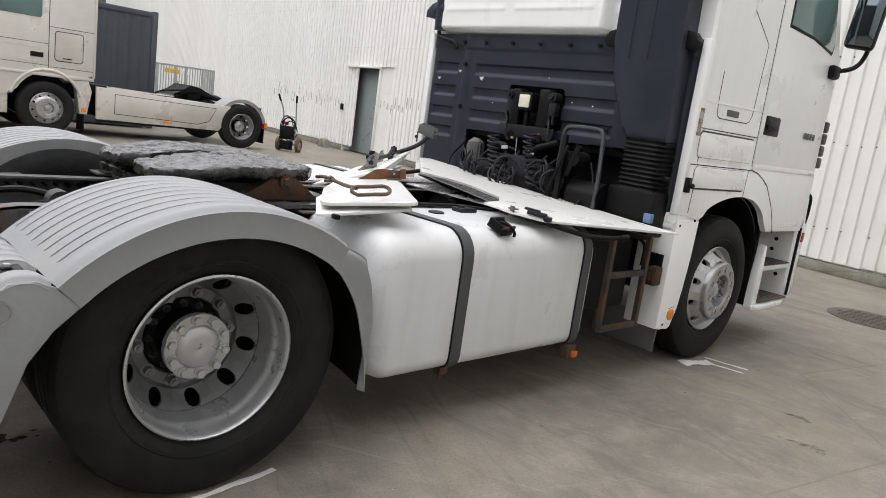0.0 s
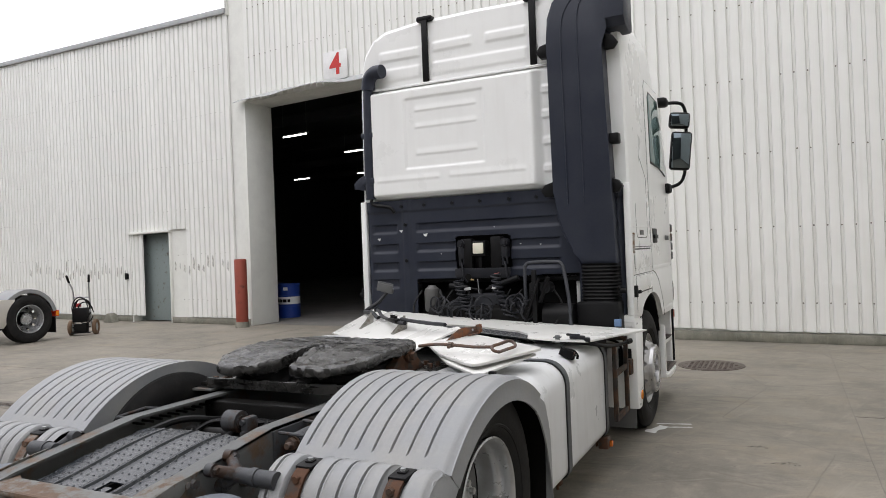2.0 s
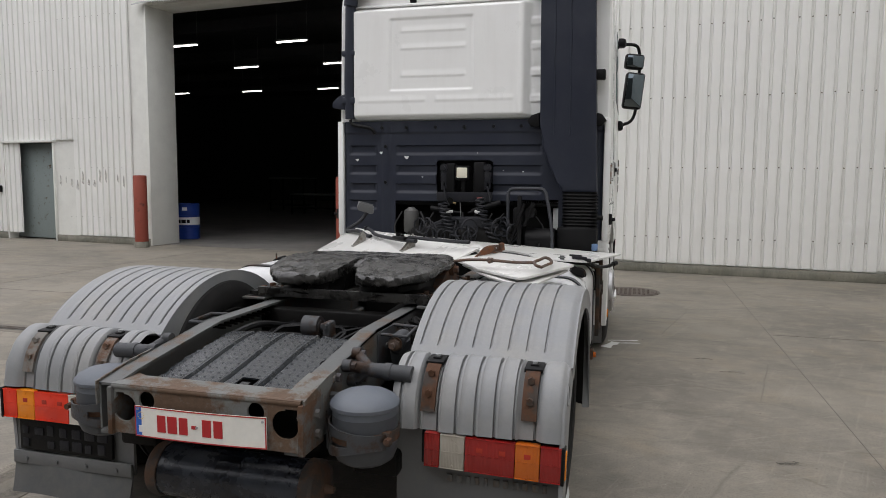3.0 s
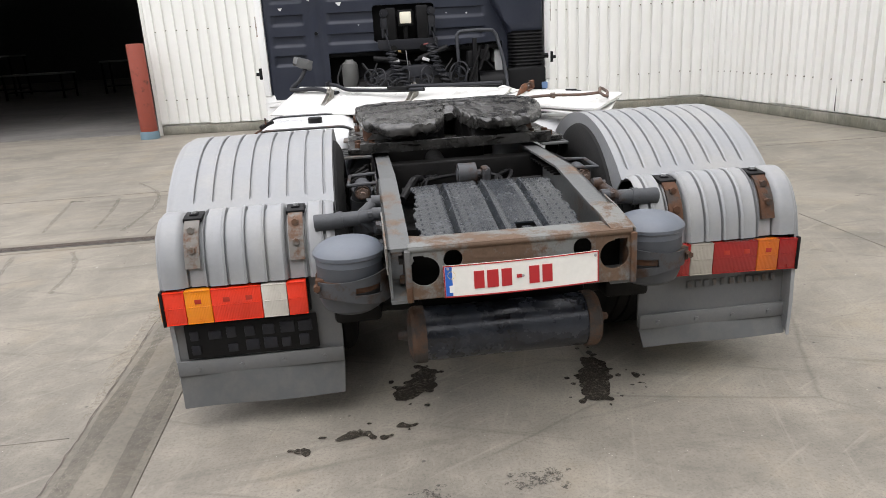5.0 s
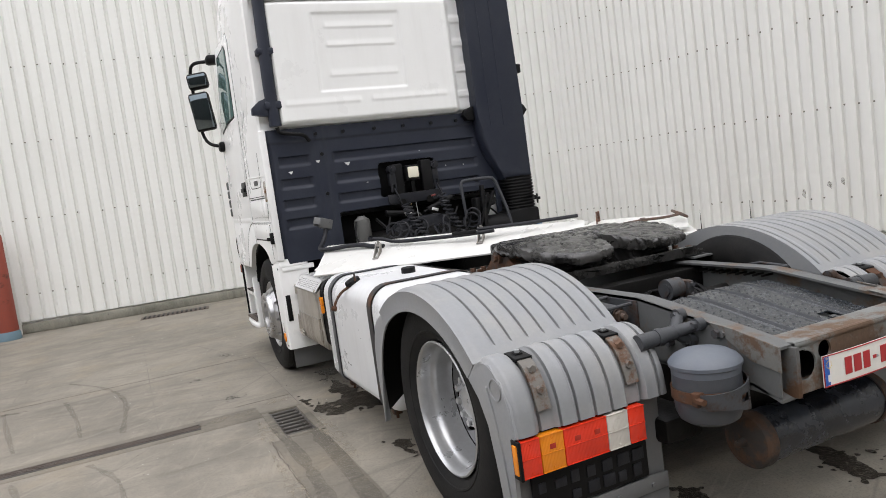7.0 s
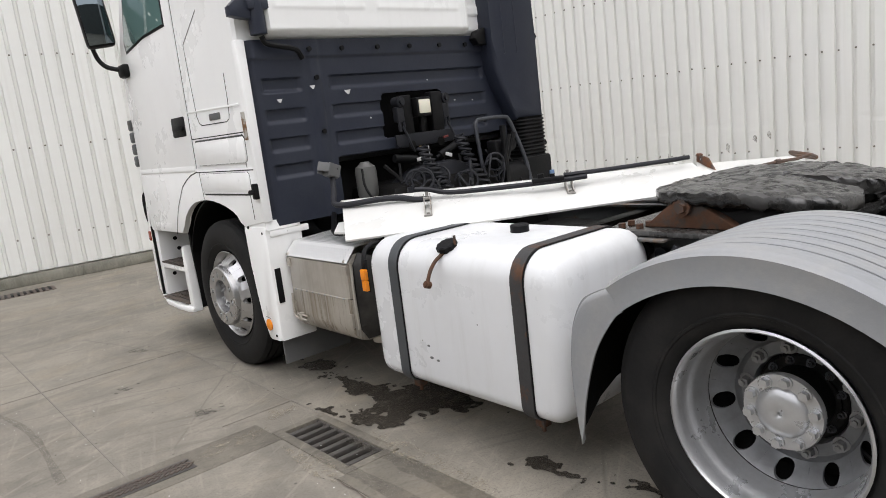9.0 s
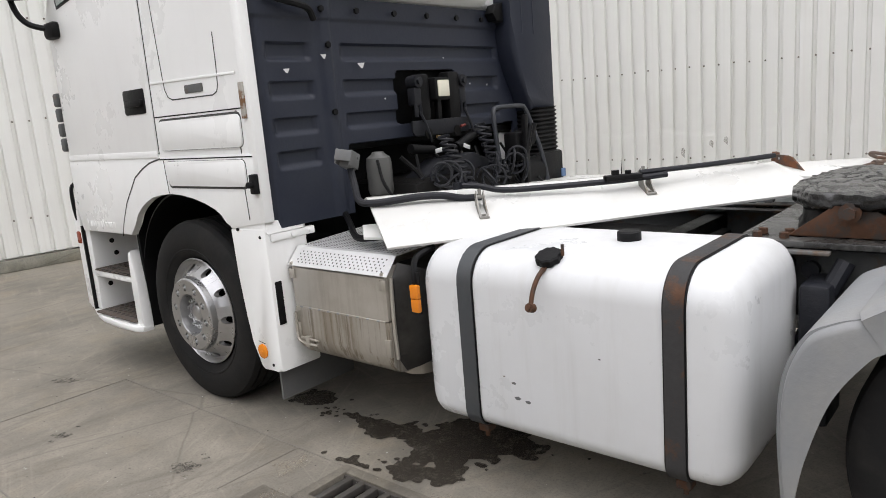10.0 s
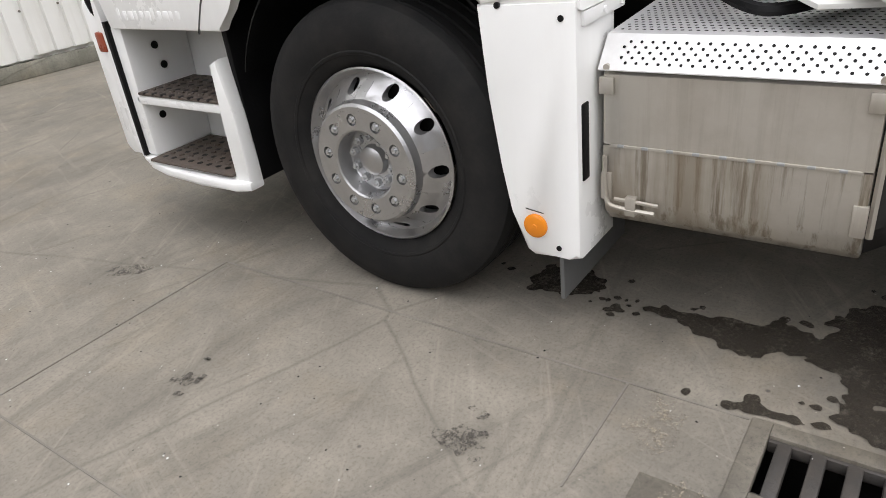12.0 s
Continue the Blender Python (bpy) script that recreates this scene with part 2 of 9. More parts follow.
# Black grease; its pale patches put the gloss of the plate into colour.
M_GREASE = surf("dried_grease", (0.007, 0.0068, 0.0064), (0.070, 0.068, 0.064), rough=0.24, patch=9, amount=0.8, bump=0.7, limit=0.5, spec=0.6, grain=40)
M_COVER = surf("cover_plastic", (0.020, 0.0235, 0.028), (0.055, 0.06, 0.066), rough=0.22, patch=12, bump=0.4)
M_AIRBAG = surf("airbag_rubber", (0.098, 0.113, 0.138), (0.16, 0.165, 0.17), rough=0.5, patch=5)
# Bluish patches hold dust and the shell's sheen as colour.
M_TANKBLUE = surf("air_tank_black", (0.0075, 0.009, 0.0135), (0.042, 0.050, 0.066), rough=0.24, patch=7, amount=0.75, bump=0.3, limit=0.5)
M_GLASS = Nodes("tinted_window_glass").finish((0.10, 0.17, 0.16), 0.04, 0.0, 0.8)
M_MIRROR = Nodes("mirror_glass").finish((0.15, 0.18, 0.195), 0.02, 1.0)
M_RED = lens("red_lens", (0.76, 0.040, 0.014))
M_AMBER = lens("amber_lens", (0.80, 0.25, 0.010))
M_CLEAR = lens("clear_lens", (0.62, 0.59, 0.53))
# Right-hand lenses: the same colours darkened for that side's shade and dirt.
M_REDSHADE = lens("shaded_red_lens", (0.27, 0.014, 0.012))
M_AMBERSHADE = lens("shaded_amber_lens", (0.50, 0.115, 0.010))
M_CLEARSHADE = lens("shaded_clear_lens", (0.38, 0.35, 0.30))
M_LENSDARK = surf("reflex_dark_red", (0.40, 0.03, 0.015), rough=0.2, bump=0.05)
M_LAMPGLASS = Nodes("worklamp_glass").finish((0.78, 0.75, 0.62), 0.15)
M_PLATEWHITE = surf("plate_white", (0.78, 0.77, 0.72), rough=0.35, bump=0.02)
M_PLATEBLUE = surf("plate_blue", (0.02, 0.12, 0.5), rough=0.35, bump=0.02)
M_PLATERED = surf("plate_red", (0.42, 0.02, 0.025), rough=0.35, bump=0.02)
M_BOLLARD = rusty("bollard_red", (0.27, 0.062, 0.04), (0.14, 0.05, 0.035), share=0.62, rough=0.6)
M_DOORGREEN = rusty("door_green", (0.235, 0.275, 0.27), (0.11, 0.07, 0.03), share=0.63, rough=0.6, scale=9)
M_HALL = surf("hall_sheet_dark", (0.10, 0.10, 0.105), rough=0.7)
M_TRIM = surf("zinc_trim", (0.40, 0.41, 0.41), rough=0.5, metal=0.4)
M_RED_SIGN = surf("sign_red", (0.55, 0.03, 0.025), rough=0.5, bump=0.02)
M_SIGN = surf("sign_white", (0.78, 0.78, 0.77), rough=0.45, bump=0.02)
M_DRUM = surf("drum_blue", (0.012, 0.045, 0.26), rough=0.4)
M_CONTAINER = surf("container_grey", (0.050, 0.058, 0.072), rough=0.5, patch=2)
M_SILVER = surf("champagne_paint", (0.60, 0.575, 0.52), rough=0.3, metal=0.15, patch=1.5, bump=0.02)
M_GALV = surf("galvanised_wire", (0.42, 0.43, 0.44), rough=0.45, metal=0.6)


def ragged(name, col, rough, keep_, scale=9, soft=0.05, most=0.92):
    """A stain that breaks up along its edge and lets the ground through."""
    n = Nodes(name)
    a = n.mix(0.5, n.noise(scale, 8, 0.7), n.noise(scale * 5, 5, 0.7))
    n.link(n.ramp(a, (keep_ - soft, 0.0), (keep_ + soft, most)), n.p.inputs["Alpha"])
    return n.finish(col, rough, 0.0, 0.4)


M_WET = ragged("oily_wet_patch", (0.042, 0.036, 0.029), 0.27, 0.39, 14, 0.11, 0.88)
M_CHALK = surf("chalk_mark", (0.66, 0.66, 0.64), rough=0.9)
M_JOINT = surf("joint_filler", (0.175, 0.16, 0.137), (0.25, 0.23, 0.195), rough=0.9, amount=0.9)
M_CAPRUSTY = rusty("worn_rod_rust", (0.115, 0.085, 0.07), (0.17, 0.10, 0.065), share=0.5, rough=0.65, scale=16)
M_WEDGE = rusty("wedge_rust", (0.085, 0.062, 0.050), (0.24, 0.095, 0.042), share=0.49, rough=0.75, scale=9)
M_CASTIRON = surf("cast_iron", (0.075, 0.06, 0.05), (0.13, 0.095, 0.07), rough=0.7, patch=12, bump=0.5)
M_SOOT = surf("sooty_casting", (0.011, 0.012, 0.016), (0.028, 0.028, 0.030), rough=0.5, patch=9, amount=0.7, bump=0.4, spec=0.3)
M_BRASS = surf("tarnished_brass", (0.30, 0.22, 0.10), rough=0.4, metal=0.5)
M_DULLRED = surf("faded_red_plastic", (0.16, 0.025, 0.02), rough=0.5)
M_ALUCAST = rusty("weathered_alloy", (0.30, 0.29, 0.265), (0.20, 0.15, 0.10), share=0.62, rough=0.5, scale=14, metal=0.4)
M_GRATE = surf("worn_grate_iron", (0.050, 0.046, 0.042), (0.085, 0.070, 0.055), rough=0.55, patch=14, bump=0.5)
M_YELLOW = surf("sign_yellow", (0.7, 0.5, 0.04), rough=0.5)
tube_nodes = Nodes("lamp_tube")
tube_nodes.p.inputs["Emission Color"].default_value = (1, 0.97, 0.9, 1)
tube_nodes.p.inputs["Emission Strength"].default_value = 4.0
M_TUBE = tube_nodes.finish((0.9, 0.9, 0.9), 0.5)


# ---- mesh helpers ----
def part(name, bm, material, parent=None, label="", sharp=32):
    """One bmesh as ONE mesh object under a thing or a part."""
    bmesh.ops.recalc_face_normals(bm, faces=bm.faces[:])
    me = bpy.data.meshes.new(name)
    bm.to_mesh(me)
    bm.free()
    me.materials.append(material)
    me.shade_smooth()
    me.set_sharp_from_angle(angle=radians(sharp))
    ob = new(name, me)
    if parent is not None:
        ob.parent = parent
    if label:
        ob["label"] = label
    return ob


def pieces(name, bm, material, parent=None, label="", reach=0.0, sharp=32):
    """The loose islands of a bmesh as objects of their own; islands nearer than reach stay together."""
    todo, groups = set(bm.verts), []
    while todo:
        seed = min(todo, key=lambda v: v.index)
        isle, edge = {seed}, [seed]
        while edge:
            v = edge.pop()
            for e in v.link_edges:
                o = e.other_vert(v)
                if o not in isle:
                    isle.add(o)
                    edge.append(o)
        todo -= isle
        c = sum((v.co for v in isle), Vector()) / len(isle)
        for g in groups:
            if (g[0] - c).length < reach:
                g[1].update(isle)
                break
        else:
            groups.append((c, isle))
    made = []
    for c, isle in groups:
        one, copy_ = bmesh.new(), {}
        for v in isle:
            copy_[v] = one.verts.new(v.co)
        for f in {f for v in isle for f in v.link_faces}:
            one.faces.new([copy_[v] for v in f.verts])
        made.append(part(name, one, material, parent, label, sharp))
    bm.free()
    return made


def thing(name, label, category, at=(0, 0, 0), group="", kind=""):
    ob = new(name)
    ob.empty_display_size = 0.1
    ob.location = at
    return tagged(ob, label, category, group, kind)


def bm_new():
    return bmesh.new()


def box(bm, x0, x1, y0, y1, z0, z1, bev=0.0, m=None, seg=2):
    """A block between two corners, with rounded edges."""
    r = bmesh.ops.create_cube(bm, size=1.0)
    vs = r["verts"]
    for v in vs:
        v.co = Vector(((x0 + x1) / 2 + v.co.x * (x1 - x0), (y0 + y1) / 2 + v.co.y * (y1 - y0), (z0 + z1) / 2 + v.co.z * (z1 - z0)))
    if m is not None:
        bmesh.ops.transform(bm, matrix=m, verts=vs)
    if bev > 0:
        es = list({e for v in vs for e in v.link_edges})
        bmesh.ops.bevel(bm, geom=es, offset=bev, segments=seg, profile=0.5, affect="EDGES")
    return bm


def rod(bm, a, b, r, seg=12, r2=None):
    """A round bar from a to b."""
    a, b = Vector(a), Vector(b)
    d = b - a
    m = Matrix.Translation((a + b) / 2) @ d.to_track_quat("Z", "Y").to_matrix().to_4x4()
    bmesh.ops.create_cone(bm, cap_ends=True, segments=seg, radius1=r, radius2=r if r2 is None else r2, depth=d.length, matrix=m)
    return bm


def curve_points(pts, n=6):
    """A smooth run of points through pts."""
    p = [Vector(q) for q in pts]
    p = [2 * p[0] - p[1]] + p + [2 * p[-1] - p[-2]]
    out_ = []
    for i in range(1, len(p) - 2):
        for k in range(n):
            t = k / n
            a, b, c, d = p[i - 1], p[i], p[i + 1], p[i + 2]
            out_.append(0.5 * ((2 * b) + (c - a) * t + (2 * a - 5 * b + 4 * c - d) * t * t + (3 * b - a - 3 * c + d) * t ** 3))
    out_.append(p[-2])
    return out_


def tube(bm, pts, r, seg=8, smooth=5):
    """A bent round tube through pts."""
    p = curve_points(pts, smooth) if smooth else [Vector(q) for q in pts]
    rings, side = [], Vector((0, 0, 1))
    for i, q in enumerate(p):
        d = (p[min(i + 1, len(p) - 1)] - p[max(i - 1, 0)]).normalized()
        side = side - d * side.dot(d)
        if side.length < 1e-3:
            side = d.orthogonal()
        side.normalize()
        up = d.cross(side)
        rings.append([bm.verts.new(q + r * (math.cos(2 * math.pi * k / seg) * side + math.sin(2 * math.pi * k / seg) * up)) for k in range(seg)])
    for a, b in zip(rings, rings[1:]):
        for k in range(seg):
            bm.faces.new((a[k], a[(k + 1) % seg], b[(k + 1) % seg], b[k]))
    bm.faces.new(rings[0][::-1])
    bm.faces.new(rings[-1])
    return bm


def lathe(bm, profile, seg=48, closed=False, m=None):
    """Turns (x, r) pairs round the x axis."""
    rings = []
    for x, r in profile:
        rings.append([bm.verts.new((x, r * math.cos(2 * math.pi * k / seg), r * math.sin(2 * math.pi * k / seg))) for k in range(seg)])
    pairs = list(zip(rings, rings[1:])) + ([(rings[-1], rings[0])] if closed else [])
    for a, b in pairs:
        for k in range(seg):
            bm.faces.new((a[k], a[(k + 1) % seg], b[(k + 1) % seg], b[k]))
    if not closed:
        for ring in (rings[0], rings[-1]):
            bm.faces.new(ring)
    if m is not None:
        bmesh.ops.transform(bm, matrix=m, verts=[v for r in rings for v in r])
    return bm


def prism(bm, pts, axis, a, b, bev=0.0):
    """A polygon given in the two other axes, drawn out from a to b along axis."""
    def put(u, v, w):
        return {"x": (w, u, v), "y": (u, w, v), "z": (u, v, w)}[axis]
    lo = [bm.verts.new(put(u, v, a)) for u, v in pts]
    hi = [bm.verts.new(put(u, v, b)) for u, v in pts]
    n = len(pts)
    fs = [bm.faces.new(lo), bm.faces.new(hi[::-1])]
    for i in range(n):
        fs.append(bm.faces.new((lo[i], lo[(i + 1) % n], hi[(i + 1) % n], hi[i])))
    if bev > 0:
        es = [e for e in {e for f in fs[:2] for e in f.edges}]
        bmesh.ops.bevel(bm, geom=es, offset=bev, segments=2, profile=0.5, affect="EDGES")
    return bm


def sheet(bm, f, nu, nv, thick=(0, 0, 0), keep=None):
    """A surface f(u, v) on a net of nu by nv cells; keep(u, v) leaves cells out; thick is the way to its back."""
    vs = [[bm.verts.new(f(i / nu, j / nv)) for j in range(nv + 1)] for i in range(nu + 1)]
    made = []
    for i in range(nu):
        for j in range(nv):
            if keep is None or keep((i + 0.5) / nu, (j + 0.5) / nv):
                made.append(bm.faces.new((vs[i][j], vs[i + 1][j], vs[i + 1][j + 1], vs[i][j + 1])))
    loose = [v for row in vs for v in row if not v.link_faces]
    bmesh.ops.delete(bm, geom=loose, context="VERTS")
    if any(thick):
        r = bmesh.ops.extrude_face_region(bm, geom=made)
        vv = [g for g in r["geom"] if isinstance(g, bmesh.types.BMVert)]
        bmesh.ops.translate(bm, vec=Vector(thick), verts=vv)
    return bm


def rounded(y0, y1, z0, z1, r, n=5):
    """A rectangle with round corners, as points."""
    pts = []
    for cy, cz, a0 in ((y1 - r, z1 - r, 0), (y0 + r, z1 - r, 90), (y0 + r, z0 + r, 180), (y1 - r, z0 + r, 270)):
        for k in range(n + 1):
            a = radians(a0 + 90 * k / n)
            pts.append((cy + r * math.cos(a), cz + r * math.sin(a)))
    return pts


def step01(x, a, b):
    t = min(max((x - a) / (b - a), 0), 1)
    return t * t * (3 - 2 * t)


def bolts(bm, places, axis, r=0.012, h=0.012):
    """Hexagon heads at places, pointing along axis (x, y or z with sign)."""
    d = Vector({"x": (1, 0, 0), "y": (0, 1, 0), "z": (0, 0, 1)}[axis[-1]]) * (-1 if axis[0] == "-" else 1)
    for p in places:
        p = Vector(p)
        rod(bm, p - d * 0.004, p + d * h, r, 6)
    return bm


# ---- the yard and the hall ----
WALL_N = pose(0, 9.39, 0, 0, 0, -6.136)      # local x runs along the wall, local -y faces the yard
WALL_E = pose(5.68, 8.78, 0, 0, 0, -86.07)
GRATE = (-1.56, -1.36, 1.735, 2.335)


def ground():
    bm = bm_new()
    xs = [-300, -40, -12, GRATE[0], GRATE[1], 12, 300]
    ys = [-300, -40, -8, GRATE[2], GRATE[3], 9, 300]
    vs = [[bm.verts.new((x, y, 0)) for y in ys] for x in xs]
    for i in range(len(xs) - 1):
        for j in range(len(ys) - 1):
            if not (i == 3 and j == 3):
                bm.faces.new((vs[i][j], vs[i + 1][j], vs[i + 1][j + 1], vs[i][j + 1]))
    return tagged(part("ground", bm, M_CONCRETE), "worn grey concrete yard with stains and tyre marks", "ground", kind="structure")


ground()


def wall_pieces():
    """Backing walls with their openings; the cladding sheets hang on them."""
    d0, d1 = 0.02, 0.30
    bm = bm_new()
    for u0, u1, z0, z1 in ((-70, -13.80, 0, 7.4), (-13.80, -12.16, 2.36, 7.4), (-12.16, -9.72, 0, 7.4), (-9.72, -9.18, 0, 12),
                           (-9.18, -3.98, 5.30, 12), (-3.98, 5.75, 0, 12)):
        box(bm, u0, u1, d0, d1, z0, z1)
    north = part("wall_north", bm, M_PILASTER)
    north.matrix_world = WALL_N
    tagged(north, "pale corrugated steel hall wall on a low concrete plinth", "wall", kind="structure")
    bm = bm_new()
    box(bm, -0.35, 26, d0, d1, 0, 12)
    east = part("wall_east", bm, M_PILASTER)
    east.matrix_world = WALL_E
    tagged(east, "pale corrugated steel wall with dented lower sheets", "wall", kind="structure")
    return north, east


wall_north, wall_east = wall_pieces()
# Unseen walls, added to darken reflections and block low sky light.
tagged(part("wall_south", box(bm_new(), -70, 45, -16.3, -16, 0, 11), surf("sky_block_grey", (0.10, 0.105, 0.10), rough=0.8, patch=0.6)), "unseen plain wall added to hold off low sky light", "wall", kind="structure")
tagged(part("sky_block_west", box(bm_new(), -44.3, -44, -16, 13.6, 0, 12), bpy.data.materials["sky_block_grey"]), "unseen plain wall added in the west against low sky light", "wall", kind="structure")


def clad_mesh(name, z0, z1, dent=0.0):
    """One sheet, five ribs of 0.18 m, in local coordinates with its face to -y."""
    bm = bm_new()
    prof = []
    for k in range(5):
        a = k * 0.18
        prof += [(a, 0.004), (a + 0.030, 0.004), (a + 0.041, -0.034), (a + 0.166, -0.034), (a + 0.177, 0.004)]
    prof.append((0.902, 0.004))
    # a row of folded knocks across the ribs, at an uneven height
    knock = [0.12 * noise.noise(Vector((x * 1.7 + dent * 31, 0.3, 2.0))) for x, _ in prof]
    deep = [max(0.0, dent - 0.5) * max(0.0, 0.35 + noise.noise(Vector((round(x / 0.18) * 1.37 + dent * 17, 4.1, 5.0)))) for x, _ in prof]
    levels = [(0.0, 0, 0), (0.12, 0, 0), (0.3, 0, 0), (0.5, 0.3, 0), (0.68, 1, 0), (0.74, 1, -0.10), (0.78, 1, 0.8), (0.80, 1, 0.9), (0.88, 1, 0.1), (1.2, 0.3, 0), (1.5, 0, 0), (z1 - z0, 0, 0)]
    rows = []
    for j, (h, follow, push) in enumerate(levels):
        rows.append([bm.verts.new((x, y + dent * 0.008 * noise.noise(Vector((x * 5 + dent * 9, h * 3, dent))) * (j < 10) + 0.012 * push * deep[i], z0 + h + follow * knock[i]))
                     for i, (x, y) in enumerate(prof)])
    for a, b in zip(rows, rows[1:]):
        for i in range(len(prof) - 1):
            bm.faces.new((a[i], a[i + 1], b[i + 1], b[i]))
    me = bpy.data.meshes.new(name)
    bm.to_mesh(me)
    bm.free()
    me.materials.append(M_CLAD)
    return me


def roof_line(u):
    """Height of the low roof, which climbs gently to the far end."""
    return 7.66 + 0.05 * (-9.72 - u)


def clad():
    rises = {}
    high, lintel, dent_a, dent_b, dent_c = (clad_mesh("cladding_sheet", *a) for a in
                                            ((0.17, 12, 0.3), (5.32, 12), (0.17, 12, 0.8), (0.17, 12, 1.3), (0.19, 12, 1.1)))

    def hang(me, wall, frame_, u):
        ob = new("cladding_sheet", me)
        ob.parent = wall
        ob.matrix_local = Matrix.Translation((u, 0, 0))
        return ob
    u = -9.72 - 0.9
    while u > -70:
        top = round(roof_line(u + 0.45) - 0.06, 2)
        z0 = 2.42 if -13.80 - 0.45 < u + 0.45 < -12.0 + 0.45 and u > -14.0 else 0.17
        hang(clad_mesh("cladding_sheet", z0, top), wall_north, WALL_N, u)
        u -= 0.9
    # narrow fill on both sides of the small door is part of the backing wall
    u = -9.18
    while u < -4.3:
        hang(lintel, wall_north, WALL_N, u)
        u += 0.867
    u = -3.98
    while u < 5.6:
        hang((dent_b, dent_c, dent_a, dent_b, high)[round(u / 0.9) % 5], wall_north, WALL_N, u)
        u += 0.9
    u = 0.0
    k = 0
    while u < 25:
        hang((dent_a, dent_b, dent_c)[k % 3], wall_east, WALL_E, u)
        u += 0.9
        k += 1


def along(bm, m):
    bmesh.ops.transform(bm, matrix=m, verts=bm.verts[:])
    return bm


def plinth_and_trim():
    bm = bm_new()
    for u0, u1 in ((-70, -13.80), (-12.16, -9.18), (-3.98, 5.72)):
        box(bm, u0, u1, -0.035, 0.03, 0, 0.15, 0.012)
    tagged(part("baseboard", along(bm, WALL_N), M_KERB), "mossy concrete plinth under the cladding", "plinth", kind="structure")
    bm = box(bm_new(), 0.0, 25, -0.035, 0.03, 0, 0.15, 0.012)
    tagged(part("baseboard", along(bm, WALL_E), M_KERB), "mossy concrete plinth under the cladding", "plinth", kind="structure")
    # portal jambs and head of the big opening
    bm = bm_new()
    box(bm, -9.22, -9.16, -0.05, 0.80, 0, 5.32, 0.008)
    box(bm, -4.0, -3.94, -0.05, 0.80, 0, 5.32, 0.008)
    box(bm, -9.16, -4.0, 0.31, 0.80, 5.30, 5.38, 0.004)
    tagged(part("door_frame_1", along(bm, WALL_N), M_PILASTER), "pale sheet-metal jambs of the hall gate", "gate frame", kind="structure")
    bm = sheet(bm_new(), lambda a, b: (-9.42 + 5.6 * a, -0.03 - 0.16 * b - 0.05 * b * math.sin(9 * a) * math.sin(23 * a), 5.38 - 0.09 * b + 0.07 * b * math.sin(14 * a + 2) * a + 0.04 * math.sin(5 * a)), 46, 2, (0, 0, 0.012))
    tagged(part("trim", along(bm, WALL_N), M_TRIM), "bent zinc flashing over the hall gate", "flashing", kind="structure")
    bm = prism(bm_new(), [(-70, roof_line(-70)), (-9.72, roof_line(-9.72)), (-9.72, roof_line(-9.72) - 0.13), (-70, roof_line(-70) - 0.13)], "y", -0.10, 0.32, 0.008)
    tagged(part("trim", along(bm, WALL_N), M_TRIM), "grey metal coping along the low roof", "coping", kind="structure")
    bm = box(bm_new(), -9.76, -9.68, -0.05, 0.30, 7.5, 12, 0.01)
    tagged(part("trim", along(bm, WALL_N), M_PILASTER), "pale corner trim of the higher hall", "trim", kind="structure")
    bm = box(bm_new(), -0.06, 0.02, -0.07, 0.02, 0.15, 12, 0.01)
    tagged(part("trim", along(bm, WALL_E), M_PILASTER), "pale corner trim between the walls", "trim", kind="structure")
    # screws in rows
    bm = bm_new()
    for z in (0.6, 1.75, 2.9, 4.05, 5.2, 6.35, 7.5):
        for m, u0, u1 in ((WALL_N, -3.9, 5.6), (WALL_E, 0.1, 24), (WALL_N, -24, -9.9), (WALL_N, -9.1, -4.1)):
            if z < 5.3 and (u0, u1) == (-9.1, -4.1):
                continue
            u = u0 + 0.11
            while u < u1:
                if random.random() < 0.85 and not (z < 2.5 and -14.1 < u < -11.9):
                    c = m @ Vector((u, -0.034, z + random.uniform(-0.012, 0.012)))
                    n_ = (m.to_3x3() @ Vector((0, -1, 0)))
                    r = bmesh.ops.create_cone(bm, cap_ends=True, segments=5, radius1=0.013 if u > -9 or m is WALL_E else 0.008, radius2=0.010 if u > -9 or m is WALL_E else 0.006, depth=0.014,
                                              matrix=Matrix.Translation(c) @ n_.to_track_quat("Z", "Y").to_matrix().to_4x4())
                u += 0.18 * (1 if m is not WALL_N or u < -9 else 1)
    tagged(part("cladding_screws", bm, M_JOINT), "rows of dark screws in the cladding", "screws", kind="stuff")


plinth_and_trim()


def small_door():
    bm = bm_new()
    box(bm, -13.82, -13.78, -0.05, 0.32, 0, 2.40, 0.005)
    box(bm, -12.18, -12.14, -0.05, 0.32, 0, 2.40, 0.005)
    box(bm, -13.90, -12.12, -0.10, 0.32, 2.36, 2.42, 0.008)
    tagged(part("door_frame_2", along(bm, WALL_N), M_PILASTER), "pale metal casing of the small door", "door frame", kind="structure")
    bm = box(bm_new(), -13.78, -12.18, 0.21, 0.27, 0.03, 2.36, 0.006)
    d = part("door_2", along(bm, WALL_N), M_DOORGREEN)
    tagged(d, "closed grey-green steel door with rust spots", "door", kind="structure")
    bm = bm_new()
    rod(bm, (-13.62, 0.21, 1.08), (-13.62, 0.14, 1.08), 0.02)
    box(bm, -13.64, -13.50, 0.14, 0.16, 1.06, 1.10, 0.006)
    part("door_handle", along(bm, WALL_N), M_TRIM, d, "worn metal handle")
    bm = box(bm_new(), -14.05, -13.95, -0.10, -0.04, 1.15, 1.32, 0.01)
    part_ = part("wall_switch", along(bm, WALL_N), M_BLACK)
    tagged(part_, "small black switch box on the cladding", "switch box")


small_door()


